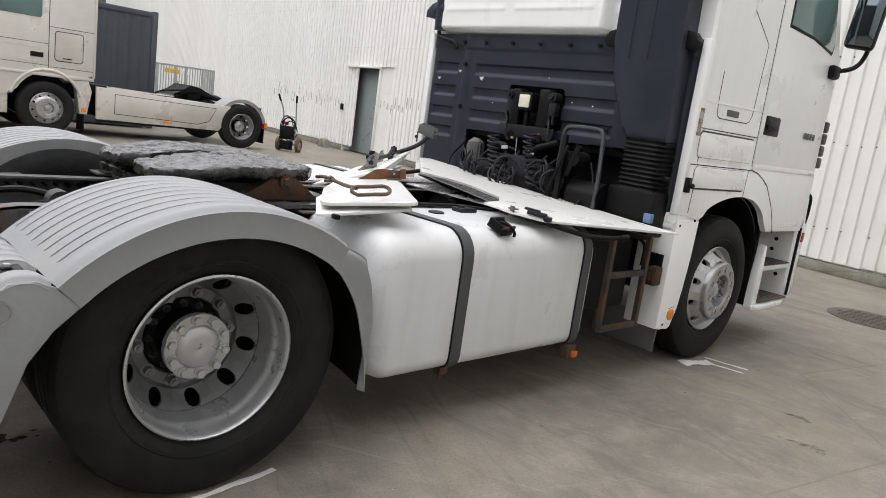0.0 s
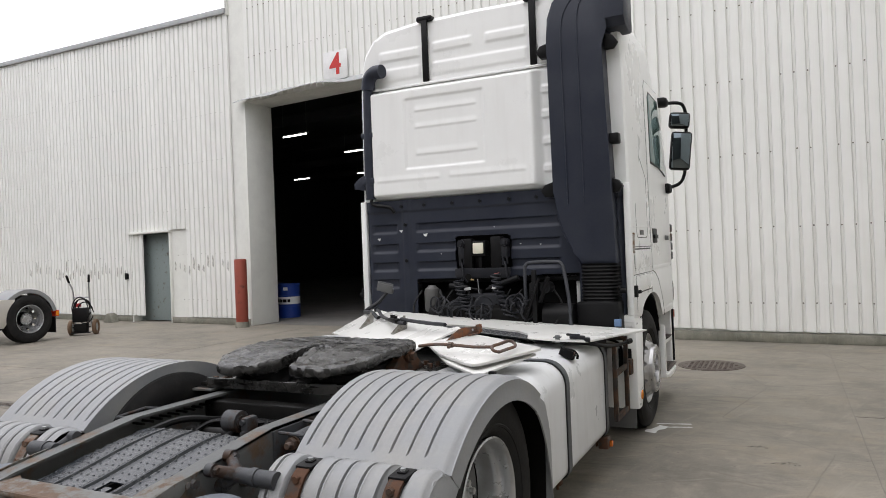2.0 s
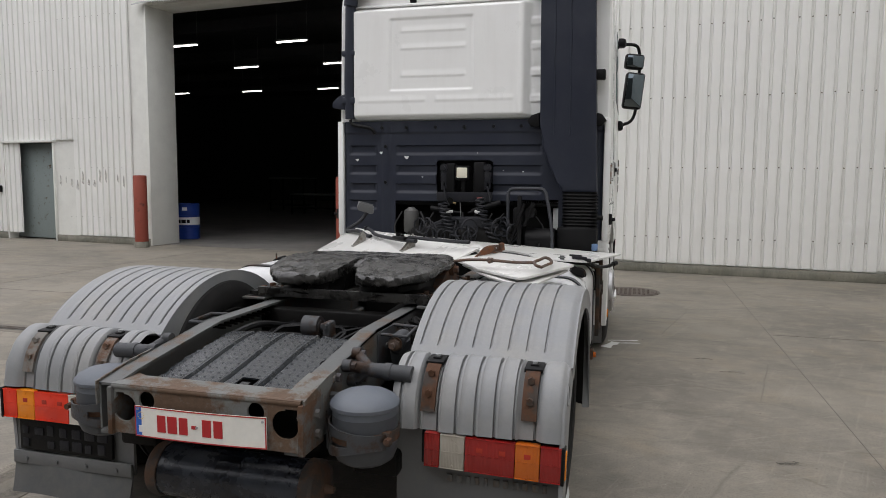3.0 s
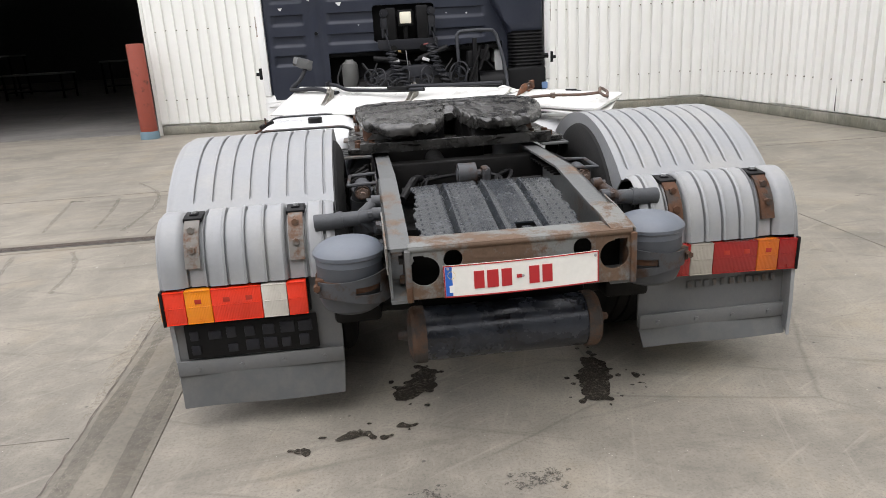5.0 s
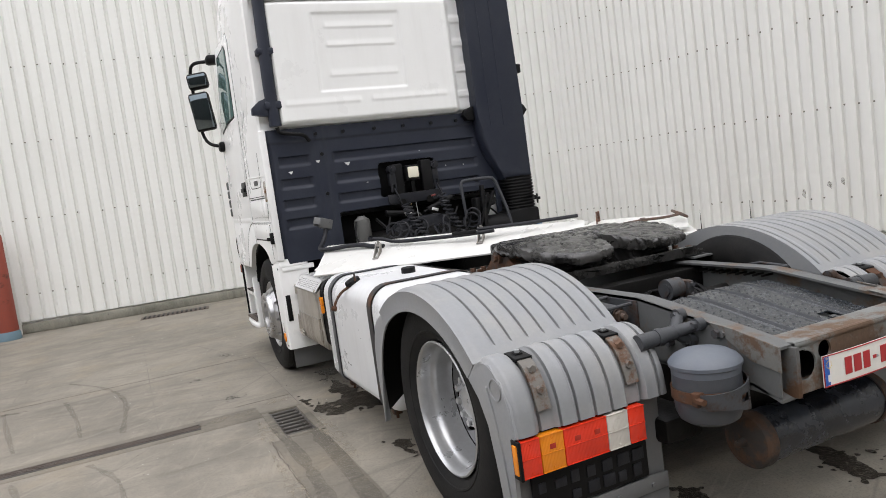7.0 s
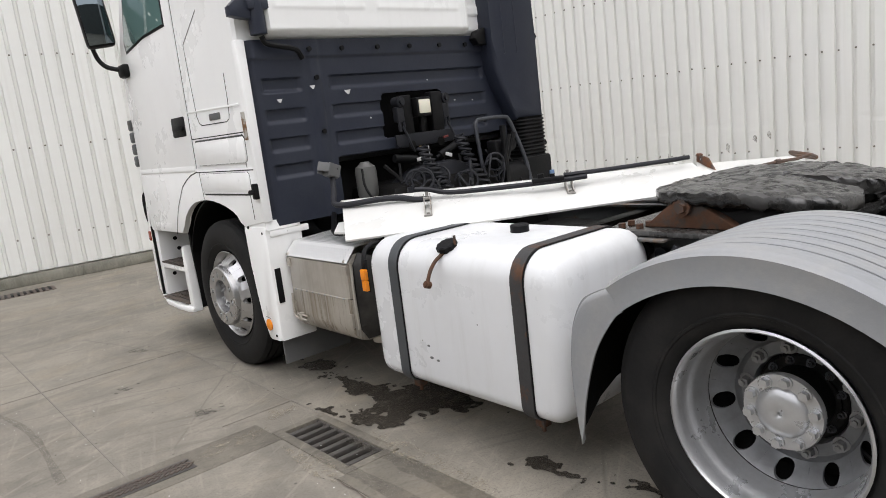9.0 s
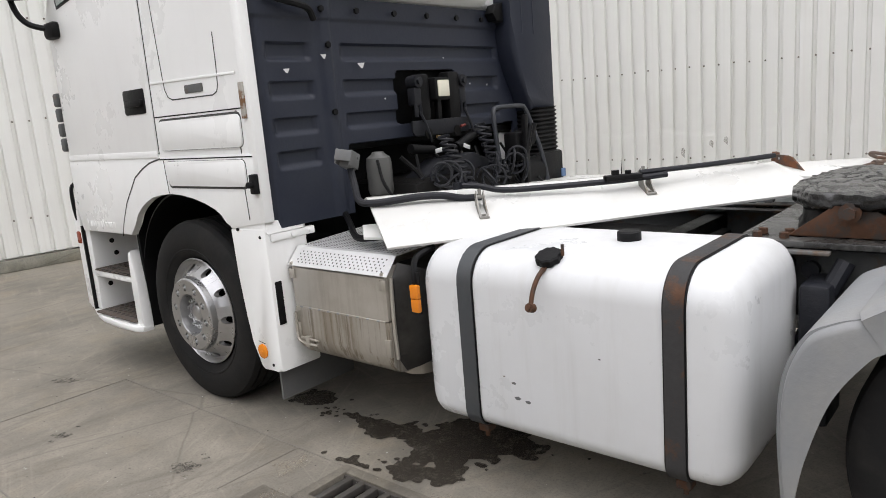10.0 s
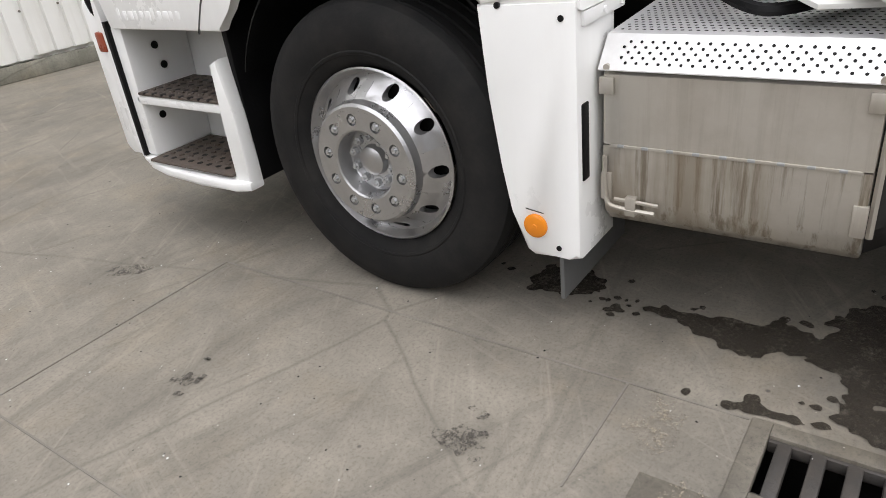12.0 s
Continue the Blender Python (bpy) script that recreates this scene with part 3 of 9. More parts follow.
def hall():
    """The dark workshop behind the gate."""
    bm = box(bm_new(), -32, 5.6, 0.32, 31, -0.06, 0.004)
    tagged(part("floor", along(bm, WALL_N), M_HALLFLOOR), "dark oily concrete hall floor", "floor", kind="structure")
    for name, a in (("wall_hall_west", (-32.2, -32, 0.3, 31)), ("wall_hall_east", (5.6, 5.8, 0.3, 31)), ("wall_hall_back", (-32.2, 5.8, 31, 31.2))):
        tagged(part(name, along(box(bm_new(), *a, 0, 7.4), WALL_N), M_HALL), "dark sheet wall of the workshop", "wall", kind="structure")
    bm = box(bm_new(), -32.2, 5.8, 0.31, 31.2, 7.4, 7.5)
    for k in range(5):
        box(bm, -32, 5.6, 4 + 5.4 * k, 4.25 + 5.4 * k, 7.0, 7.4)
    tagged(part("ceiling", along(bm, WALL_N), M_HALL), "dark workshop ceiling with steel beams", "ceiling", kind="structure")


hall()


def tube_lamp():
    t = thing("tube_lamp", "lit fluorescent tube lamp hung in the dark hall", "lamp", group="hall tube lamps")
    part("housing", box(bm_new(), -0.65, 0.65, -0.07, 0.07, 0.03, 0.09, 0.01), M_TRIM, t)
    part("tube", rod(bm_new(), (-0.6, 0, 0), (0.6, 0, 0), 0.03, 8), M_TUBE, t, "glowing white tube")
    for x in (-0.6, 0.6):
        part("hanger", rod(bm_new(), (x, 0, 0.08), (x, 0, 1.2), 0.008, 6), M_TRIM, t)
    return t


LAMPS = [(-15.2, 7.9), (-11.1, 8.5), (-16.1, 12.6), (-11.9, 12.9), (-25.4, 19.0), (-20.9, 19.4), (-16.4, 19.7), (-13.15, 21.3), (-13.76, 27.3), (-14.4, 30.3)]
lamp_0 = tube_lamp()
lamp_0.matrix_world = WALL_N @ pose(LAMPS[0][0], LAMPS[0][1], 6.2)
for lx, ly in LAMPS[1:]:
    copy_thing(lamp_0, WALL_N @ pose(lx, ly, 6.2))


def bollard(x, y, h, foot):
    t = thing("bollard", "faded red steel bollard beside the hall gate", "bollard", (x, y, 0), "gate bollards")
    bm = lathe(bm_new(), [(0.0, 0.135), (0.02, 0.14), (h - 0.02, 0.14), (h, 0.13), (h + 0.006, 0.07)], 28, m=pose(0, 0, 0, 0, -90, 0))
    part("post", bm, M_BOLLARD, t)
    bm = lathe(bm_new(), [(0.002, 0.16), (0.10, 0.155), (0.13, 0.142)], 28, m=pose(0, 0, 0, 0, -90, 0))
    part("foot", bm, foot, t, "scuffed concrete collar")
    return t


bollard(-9.10, 9.95, 1.58, M_KERB)
bollard(-4.05, 9.42, 1.57, surf("bollard_foot_paint", (0.13, 0.2, 0.24), rough=0.7))


def gate_sign():
    t = thing("number_sign", "white square sign with a red numeral above the gate", "sign")
    t.matrix_world = WALL_N @ pose(-6.30, -0.075, 5.68)
    part("board", box(bm_new(), -0.33, 0.33, -0.006, 0.006, -0.31, 0.31, 0.003), M_SIGN, t)
    cu = bpy.data.curves.new("numeral", "FONT")
    cu.body, cu.size, cu.extrude, cu.align_x, cu.align_y, cu.offset = "4", 0.64, 0.003, "CENTER", "CENTER", 0.012
    tmp = new("numeral_shape", cu)
    me = bpy.data.meshes.new_from_object(tmp.evaluated_get(bpy.context.evaluated_depsgraph_get()))
    bpy.data.objects.remove(tmp)
    me.transform(pose(0, -0.011, 0, 90, 0, 0))
    me.materials.clear()
    me.materials.append(M_RED_SIGN)
    ob = new("numeral", me)
    ob.parent = t
    ob["label"] = "red numeral 4"


gate_sign()


def drum():
    t = thing("oil_drum", "blue steel oil drum with a white label band", "drum")
    t.matrix_world = pose(-9.55, 12.25, 0.004)
    prof = [(0, 0.27), (0.01, 0.285), (0.29, 0.285), (0.30, 0.297), (0.31, 0.285), (0.58, 0.285), (0.59, 0.297), (0.60, 0.285), (0.87, 0.285), (0.88, 0.29), (0.89, 0.275), (0.87, 0.265)]
    part("barrel", lathe(bm_new(), prof, 32, m=pose(0, 0, 0, 0, -90, 0)), M_DRUM, t)
    bm = bm_new()
    lathe(bm, [(0.36, 0.2875), (0.55, 0.2875)], 32, m=pose(0, 0, 0, 0, -90, 0))
    part("label_band", bm, M_SIGN, t, "white printed band")
    bm = bm_new()
    for k, w in enumerate((0.10, 0.06, 0.11, 0.07)):
        a = radians(-120 + 22 * k)
        box(bm, -w / 2, w / 2, -0.003, 0.003, 0.41, 0.49, 0, pose(0, 0, 0, 0, 0, math.degrees(a) + 90) @ Matrix.Translation((0, -0.29, 0)))
    pieces("print_bar", bm, M_BLACK, t, "dark printed bars")
    part("paper_label", box(bm_new(), -0.06, 0.06, -0.293, -0.289, 0.72, 0.80, 0, pose(0, 0, 0, 0, 0, 20)), M_SIGN, t)


drum()


def floor_drain():
    x0, x1, y0, y1 = GRATE
    t = thing("drain_grate", "rusty iron drain grate set in the concrete", "drain")
    bm = bm_new()
    box(bm, x0 - 0.05, x1 + 0.05, y0 - 0.05, y0, -0.05, 0.006, 0.003)
    box(bm, x0 - 0.05, x1 + 0.05, y1, y1 + 0.05, -0.05, 0.006, 0.003)
    box(bm, x0 - 0.05, x0, y0, y1, -0.05, 0.006, 0.003)
    box(bm, x1, x1 + 0.05, y0, y1, -0.05, 0.006, 0.003)
    part("frame", bm, M_CHANNEL, t, "chipped concrete rim")
    bm = bm_new()
    box(bm, x0 - 0.01, x1 + 0.01, y0 - 0.01, y1 + 0.01, -0.5, -0.48)
    for a in ((x0 - 0.02, x0, y0, y1), (x1, x1 + 0.02, y0, y1), (x0, x1, y0 - 0.02, y0), (x0, x1, y1, y1 + 0.02)):
        box(bm, *a, -0.5, -0.02)
    part("pit", bm, M_IRON, t, "dark wet pit")
    n = 8
    for k in range(n):
        y = y0 + (k + 0.5) * (y1 - y0) / n
        part("bar", box(bm_new(), x0, x1, y - 0.017, y + 0.017, -0.035, -0.002, 0.006), M_GRATE, t)
    bm = bm_new()
    for xx in (x0 + 0.006, x1 - 0.006):
        box(bm, xx - 0.006, xx + 0.006, y0, y1, -0.035, -0.003, 0.002)
    pieces("side_rail", bm, M_GRATE, t)
    # concrete gutter strip that leads to the grate
    bm = box(bm_new(), -1.655, -1.335, -14, y0 - 0.052, -0.02, 0.005, 0.003)
    tagged(part("gutter", bm, M_CHANNEL), "darker concrete gutter strip in the yard", "gutter", kind="structure")
    bm = box(bm_new(), -9.0, -1.612, 2.275, 2.565, -0.02, 0.0025, 0.001)
    tagged(part("gutter", bm, M_CHANNEL), "concrete channel strip round the slot drain", "gutter", kind="structure")
    # ragged crack along the gutter's edge
    bm, rnd = bm_new(), random.Random(12)
    old = None
    x = -1.662
    for k in range(420):
        y = y0 - 0.04 - 0.034 * k
        x = -1.662 + 0.7 * (x + 1.662) + rnd.uniform(-0.006, 0.006)
        w = rnd.uniform(0.0008, 0.0036)
        row = [bm.verts.new((x - w, y, 0.0062)), bm.verts.new((x + w, y, 0.0062))]
        if old:
            bm.faces.new((old[0], old[1], row[1], row[0]))
        old = row
    tagged(part("concrete_crack", bm, M_CASTIRON), "ragged crack along the edge of the gutter strip", "crack", kind="stuff")
    # long slot drain
    s = thing("slot_drain", "narrow rusted slot drain across the yard", "drain")
    bm = box(bm_new(), -9.0, -2.02, 2.355, 2.485, -0.02, 0.006, 0.002)
    part("frame", bm, M_GRATE, s)
    bm = bm_new()
    x, k = -2.045, 0
    while x > -8.9:
        for yc, tilt in ((2.388, 38), (2.420, -38), (2.452, 38)):
            box(bm, -0.019, 0.019, -0.006, 0.006, 0.005, 0.010, 0, pose(x + (0.012 if tilt < 0 else 0), yc, 0, 0, 0, tilt))
        x -= 0.026
    tagged(part("tread_bar", bm, M_CASTIRON, s, "raised herringbone bars"), kind="stuff")
    # man-hole
    h = thing("manhole_cover", "round dark iron manhole cover in the concrete", "manhole", (1.385, 6.84, 0))
    part("rim", lathe(bm_new(), [(0.0, 0.40), (0.006, 0.40), (0.006, 0.36), (0.0, 0.36)], 40, True, pose(0, 0, 0, 0, -90, 0)), M_CASTIRON, h)
    bm = lathe(bm_new(), [(-0.01, 0.355), (0.008, 0.355), (0.009, 0.34)], 40, m=pose(0, 0, 0, 0, -90, 0))
    for i in range(-5, 6):
        for j in range(-5, 6):
            if i * i + j * j < 26:
                box(bm, i * 0.06 - 0.018, i * 0.06 + 0.018, j * 0.06 - 0.018, j * 0.06 + 0.018, 0.008, 0.014)
    part("lid", bm, M_CASTIRON, h)
    p = thing("drain_cover", "rusty drain cover beside the plinth", "drain", (-1.75, 8.95, 0))
    p.rotation_euler = (0, 0, radians(-6))
    part("frame", box(bm_new(), -0.5, 0.5, -0.16, 0.16, -0.02, 0.006, 0.003), M_CASTIRON, p)
    bm = bm_new()
    for k in range(14):
        box(bm, -0.46 + 0.068 * k, -0.43 + 0.068 * k, -0.13, 0.13, 0.0, 0.014, 0.003)
    pieces("bar", bm, M_IRON, p)


floor_drain()


def joints():
    bm = bm_new()
    for x0, x1, y0, y1 in ((2.768, 2.774, -30, 8.95), (-2.292, -2.286, 2.5, 9.5), (-30, -1.32, 4.397, 4.403), (-1.323, -1.317, 2.39, 4.4),
                           (-1.74, -1.32, 2.703, 2.709), (2.77, 5.9, 4.397, 4.403), (-7.358, -7.352, -30, 10), (-30, -1.7, -0.657, -0.651)):
        box(bm, x0, x1, y0, y1, -0.01, 0.003)
    tagged(part("slab_joint", bm, M_JOINT), "dark joints between the concrete slabs", "joint", kind="structure")


joints()


def blot(name, label, cat, cx, cy, rx, ry, seed, mat_, rough=0.5, z=0.004, n=64, turn=0.0, drops=8):
    """A flat spill with a ragged outline and loose drops."""
    rnd = random.Random(seed)
    bm = bm_new()

    def one(px, py, ax, ay, k, amp):
        pts = []
        for i in range(k):
            a = 2 * math.pi * i / k
            f = 1 + amp * noise.noise(Vector((math.cos(a) * 1.6 + seed * 7.1, math.sin(a) * 1.6, px))) + 0.5 * amp * noise.noise(Vector((math.cos(a) * 5 + seed, math.sin(a) * 5, py))) + 0.3 * amp * noise.noise(Vector((math.cos(a) * 14, math.sin(a) * 14 + seed, 3)))
            u, v = ax * f * math.cos(a), ay * f * math.sin(a)
            pts.append(bm.verts.new((px + u * math.cos(turn) - v * math.sin(turn), py + u * math.sin(turn) + v * math.cos(turn), z)))
        c = bm.verts.new((px, py, z))
        for i in range(k):
            bm.faces.new((c, pts[i], pts[(i + 1) % k]))
    one(cx, cy, rx, ry, n, rough)
    for _ in range(drops):
        a, d = rnd.uniform(0, 6.28), rnd.uniform(1.15, 1.9)
        s = rnd.uniform(0.005, 0.022)
        one(cx + rx * d * math.cos(a), cy + ry * d * math.sin(a), s, s * rnd.uniform(0.5, 1), 10, 0.5)
    return tagged(part(name, bm, mat_), label, cat, kind="stuff")


SPILLS = [(-1.02, 2.13, 0.135, 0.19, 1), (-0.98, 2.52, 0.08, 0.17, 2), (-1.12, 1.95, 0.11, 0.07, 3), (-1.28, 2.34, 0.022, 0.13, 4), (-1.03, 1.03, 0.055, 0.19, 5),
          (-0.93, 0.62, 0.05, 0.11, 6), (-0.90, 3.10, 0.10, 0.15, 7), (-0.37, -0.59, 0.085, 0.07, 8), (-0.59, -0.865, 0.080, 0.05, 9), (0.43, -0.65, 0.080, 0.13, 10),
          (0.475, -0.50, 0.045, 0.08, 11), (0.61, -0.66, 0.02, 0.05, 12), (-0.38, -0.85, 0.02, 0.015, 13), (-0.79, -0.95, 0.02, 0.015, 14), (-0.80, 2.0, 0.12, 0.3, 15),
          (-0.955, 2.72, 0.022, 0.10, 16), (-0.95, 2.47, 0.045, 0.13, 17), (-0.78, 2.05, 0.13, 0.20, 18), (-1.23, 2.12, 0.05, 0.10, 19), (-0.915, 3.07, 0.05, 0.09, 20), (-1.0, 2.86, 0.018, 0.03, 21),
          (-0.28, -0.46, 0.065, 0.085, 22), (0.39, -0.76, 0.055, 0.055, 23)]


def puddle(blobs, seed, cell=0.011):
    """One wet patch: the region where the blobs' joint strength, roughened, passes a limit, with smooth outlines."""
    rnd = random.Random(seed)
    blobs = list(blobs)
    for cx, cy, rx, ry in blobs[:]:
        for _ in range(6):
            a, d, s = rnd.uniform(0, 6.28), rnd.uniform(1.2, 2.1), rnd.uniform(0.006, 0.016)
            blobs.append((cx + rx * d * math.cos(a), cy + ry * d * math.sin(a), s, s * rnd.uniform(0.6, 1.6)))
    x0, x1 = min(b[0] - 2 * b[2] for b in blobs), max(b[0] + 2 * b[2] for b in blobs)
    y0, y1 = min(b[1] - 2 * b[3] for b in blobs), max(b[1] + 2 * b[3] for b in blobs)
    nx, ny = int((x1 - x0) / cell) + 1, int((y1 - y0) / cell) + 1

    def strength(x, y):
        s = sum(math.exp(-((x - cx) / rx) ** 2 - ((y - cy) / ry) ** 2) for cx, cy, rx, ry in blobs if abs(x - cx) < 2.6 * rx and abs(y - cy) < 2.6 * ry)
        if s < 0.02:
            return -1.0
        return s - 0.57 + 0.50 * noise.noise(Vector((x * 9, y * 9, seed))) + 0.36 * noise.noise(Vector((x * 24, y * 24, seed + 3))) + 0.15 * noise.noise(Vector((x * 60, y * 60, seed + 5)))
    val = [[strength(x0 + i * cell, y0 + j * cell) for j in range(ny + 1)] for i in range(nx + 1)]
    bm = bm_new()
    for i in range(nx):
        for j in range(ny):
            ring = [(i, j), (i + 1, j), (i + 1, j + 1), (i, j + 1)]
            if max(val[a][b] for a, b in ring) <= 0:
                continue
            pts = []
            for k in range(4):
                (a, b), (c, d) = ring[k], ring[(k + 1) % 4]
                va, vc = val[a][b], val[c][d]
                if va > 0:
                    pts.append((a, b))
                if (va > 0) != (vc > 0):
                    f = va / (va - vc)
                    pts.append((a + (c - a) * f, b + (d - b) * f))
            if len(pts) > 2:
                bm.faces.new([bm.verts.new((x0 + a * cell, y0 + b * cell, 0.004)) for a, b in pts])
    bmesh.ops.remove_doubles(bm, verts=bm.verts[:], dist=0.0005)
    return bm


GROUPS = ([0, 1, 2, 3, 14, 15, 16, 17, 18, 20], [4, 5], [6, 19], [7, 8, 12, 13, 21], [9, 10, 11, 22])
for seed, picks in enumerate(GROUPS):
    tagged(part("oil_spill", puddle([SPILLS[k][:4] for k in picks], seed + 1), M_WET), "dark oily wet patch on the concrete", "oil spill", kind="stuff")
STAINS = [(2.3, 0.9, 0.05, 0.02, 21), (2.22, 2.8, 0.08, 0.03, 22), (2.03, 3.18, 0.045, 0.025, 23), (-1.72, 3.0, 0.07, 0.05, 26), (-1.9, 3.9, 0.06, 0.03, 27),
          (-1.55, 4.75, 0.10, 0.04, 28), (3.6, 1.9, 0.07, 0.035, 29), (-3.4, 4.2, 0.08, 0.04, 30), (-0.36, -1.31, 0.06, 0.045, 31), (0.02, -1.27, 0.10, 0.04, 32)]
M_STAIN = ragged("dry_stain", (0.075, 0.068, 0.058), 0.8, 0.53, 26)
for sx, sy, ra, rb, sd in STAINS:
    blot("floor_stain", "small dark stain on the concrete", "stain", sx, sy, ra, rb, sd, M_STAIN, 0.5, 0.004, 40, 0.3 * sd, 4)


M_DAMP = ragged("damp_streak", (0.085, 0.076, 0.062), 0.7, 0.52, 7, 0.20, 0.42)
M_SKID = ragged("tyre_mark", (0.115, 0.104, 0.088), 0.8, 0.52, 9, 0.20, 0.38)


def ribbon_on_ground(name, label, cat, pts, half, mat_, z=0.0042):
    """A soft mark that follows a line on the concrete."""
    bm, old = bm_new(), None
    line = curve_points(pts, 8)
    for i, p in enumerate(line):
        d = (Vector(line[min(i + 1, len(line) - 1)]) - Vector(line[max(i - 1, 0)])).normalized()
        w = half * (0.8 + 0.7 * noise.noise(Vector((p[0] * 7, p[1] * 7, 1))))
        row = [bm.verts.new((p[0] - d.y * w, p[1] + d.x * w, z)), bm.verts.new((p[0] + d.y * w, p[1] - d.x * w, z))]
        if old:
            bm.faces.new((old[0], old[1], row[1], row[0]))
        old = row
    return tagged(part(name, bm, mat_), label, cat, kind="stuff")


for line in ([(-3.46, 4.25, 0), (-3.33, 3.5, 0), (-3.22, 2.9, 0)], [(-2.98, 4.2, 0), (-2.86, 3.5, 0), (-2.80, 2.9, 0)], [(-3.0, 5.0, 0), (-2.66, 4.4, 0), (-2.50, 3.7, 0), (-2.52, 2.75, 0)],
             [(-3.15, 2.2, 0), (-3.05, 1.75, 0), (-3.02, 1.3, 0)], [(-2.72, 2.2, 0), (-2.55, 1.75, 0), (-2.50, 1.2, 0)]):
    ribbon_on_ground("tyre_mark", "faint curved tyre mark on the concrete", "tyre mark", line, 0.022, M_SKID)
for x_, w_ in ((-1.585, 0.045), (-1.40, 0.05)):
    ribbon_on_ground("damp_streak", "dark damp streak along the gutter strip", "stain", [(x_, 2.0, 0), (x_ + 0.015, 1.2, 0), (x_ - 0.01, 0.2, 0), (x_, -2, 0), (x_, -6, 0)], w_, M_DAMP, 0.0062)


M_SAND = ragged("loose_sand", (0.30, 0.262, 0.20), 0.95, 0.55, 22)
for sx, sy, ra, rb, sd in ((-1.80, 2.44, 0.20, 0.08, 61), (-1.45, 2.58, 0.12, 0.06, 62), (-1.66, 1.9, 0.05, 0.3, 63), (-1.30, 1.5, 0.06, 0.4, 64), (-1.70, 0.4, 0.05, 0.8, 65)):
    blot("loose_sand", "loose tan sand swept against the drain", "sand", sx, sy, ra, rb, sd, M_SAND, 0.5, 0.0075, 60, 0.0, 0)


def grit():
    """Loose crumbs lying about on the slabs."""
    rnd = random.Random(17)
    for label, mat_, count, lo, hi in (("dark crumbs and bits of dirt on the concrete", M_IRON, 170, 0.0015, 0.005), ("pale chips of grit on the concrete", M_CHALK, 230, 0.0012, 0.004)):
        bm = bm_new()
        for _ in range(count):
            x, y = rnd.uniform(-5.5, 4.8), rnd.uniform(-3.5, 7.5)
            if rnd.random() < 0.5:
                x, y = rnd.uniform(-2.6, -1.0), rnd.uniform(1.5, 5.5)
            r, h = rnd.uniform(lo, hi), rnd.uniform(0.3, 0.9)
            base = [bm.verts.new((x + r * rnd.uniform(0.5, 1.3) * math.cos(a), y + r * rnd.uniform(0.5, 1.3) * math.sin(a), 0.001)) for a in (0, 1.3, 2.6, 3.9, 5.1)]
            tip = bm.verts.new((x + rnd.uniform(-0.3, 0.3) * r, y, 0.001 + r * h))
            for k in range(5):
                bm.faces.new((base[k], base[(k + 1) % 5], tip))
        tagged(part("grit", bm, mat_), label, "grit", kind="stuff")


grit()


def wall_scuffs():
    """Dark rub marks and rain dirt on the low part of the cladding."""
    rnd = random.Random(3)
    mat_ = ragged("wall_dirt", (0.40, 0.375, 0.315), 0.8, 0.47, 16, 0.14, 0.6)
    mat_.node_tree.nodes["Principled BSDF"].inputs["Roughness"].default_value = 0.9
    for m, u0, u1, zc, hgt, share in ((WALL_N, -11.9, -9.9, 1.35, 0.30, 0.85), (WALL_N, -19.0, -14.0, 1.30, 0.35, 0.9), (WALL_E, 4.9, 5.6, 0.72, 0.10, 0.7)):
        bm = bm_new()
        u = math.floor(u0 / 0.18) * 0.18 + 0.114
        while u < u1:
            if rnd.random() < share:
                h, w = hgt * rnd.uniform(0.4, 1.0), rnd.uniform(0.02, 0.045)
                z = zc + rnd.uniform(-0.12, 0.12)
                vs = [(u - w, z), (u + w * 0.8, z - 0.05), (u + w, z + h * 0.6), (u + w * 0.3, z + h), (u - w * 0.5, z + h * 0.9)]
                bm.faces.new([bm.verts.new((a, -0.0365, b)) for a, b in vs])
            u += 0.18
        tagged(part("wall_scuffs", along(bm, m), mat_), "dark rub marks on the cladding", "scuff mark", kind="stuff")


wall_scuffs()


def bent_seams():
    """Sheet seams of the cladding that have sprung open at the foot."""
    for u, top, wide in ((3.21, 0.53, 0.010), (4.12, 0.63, 0.014)):
        bm = prism(bm_new(), [(u, top), (u - wide, 0.18), (u + wide, 0.18)], "y", -0.0345, -0.0375)
        tagged(part("open_seam", along(bm, WALL_E), M_IRON), "dark sprung seam at the foot of the cladding", "seam", kind="stuff")


bent_seams()


def chalk_marks():
    bm = bm_new()
    rnd = random.Random(5)
    for x0, y0, x1, y1, w in ((1.24, 3.55, 1.52, 3.62, 0.014), (1.22, 3.66, 1.50, 3.73, 0.014), (1.20, 3.36, 1.30, 3.60, 0.05),
                              (1.145, 0.32, 1.205, -0.06, 0.016)):
        d = Vector((x1 - x0, y1 - y0, 0))
        s = Vector((-d.y, d.x, 0)).normalized() * w
        prev = None
        for k in range(9):
            c = Vector((x0, y0, 0.004)) + d * (k / 8)
            j = rnd.uniform(0.6, 1.2)
            a, b = bm.verts.new(c + s * j), bm.verts.new(c - s * rnd.uniform(0.6, 1.2))
            if prev:
                bm.faces.new((prev[0], a, b, prev[1]))
            prev = (a, b)
    tagged(part("chalk_marks", bm, M_CHALK), "white chalk lines beside the tyres", "chalk mark", kind="stuff")


chalk_marks()


# ---- the white tractor unit: rear axle over the origin, front towards +y ----
truck = thing("tractor_truck", "white two-axle tractor unit with stripped rear frame and dusty grey fenders", "truck")
AXLE_R, AXLE_F, HUB_Z = 0.03, 3.6, 0.5


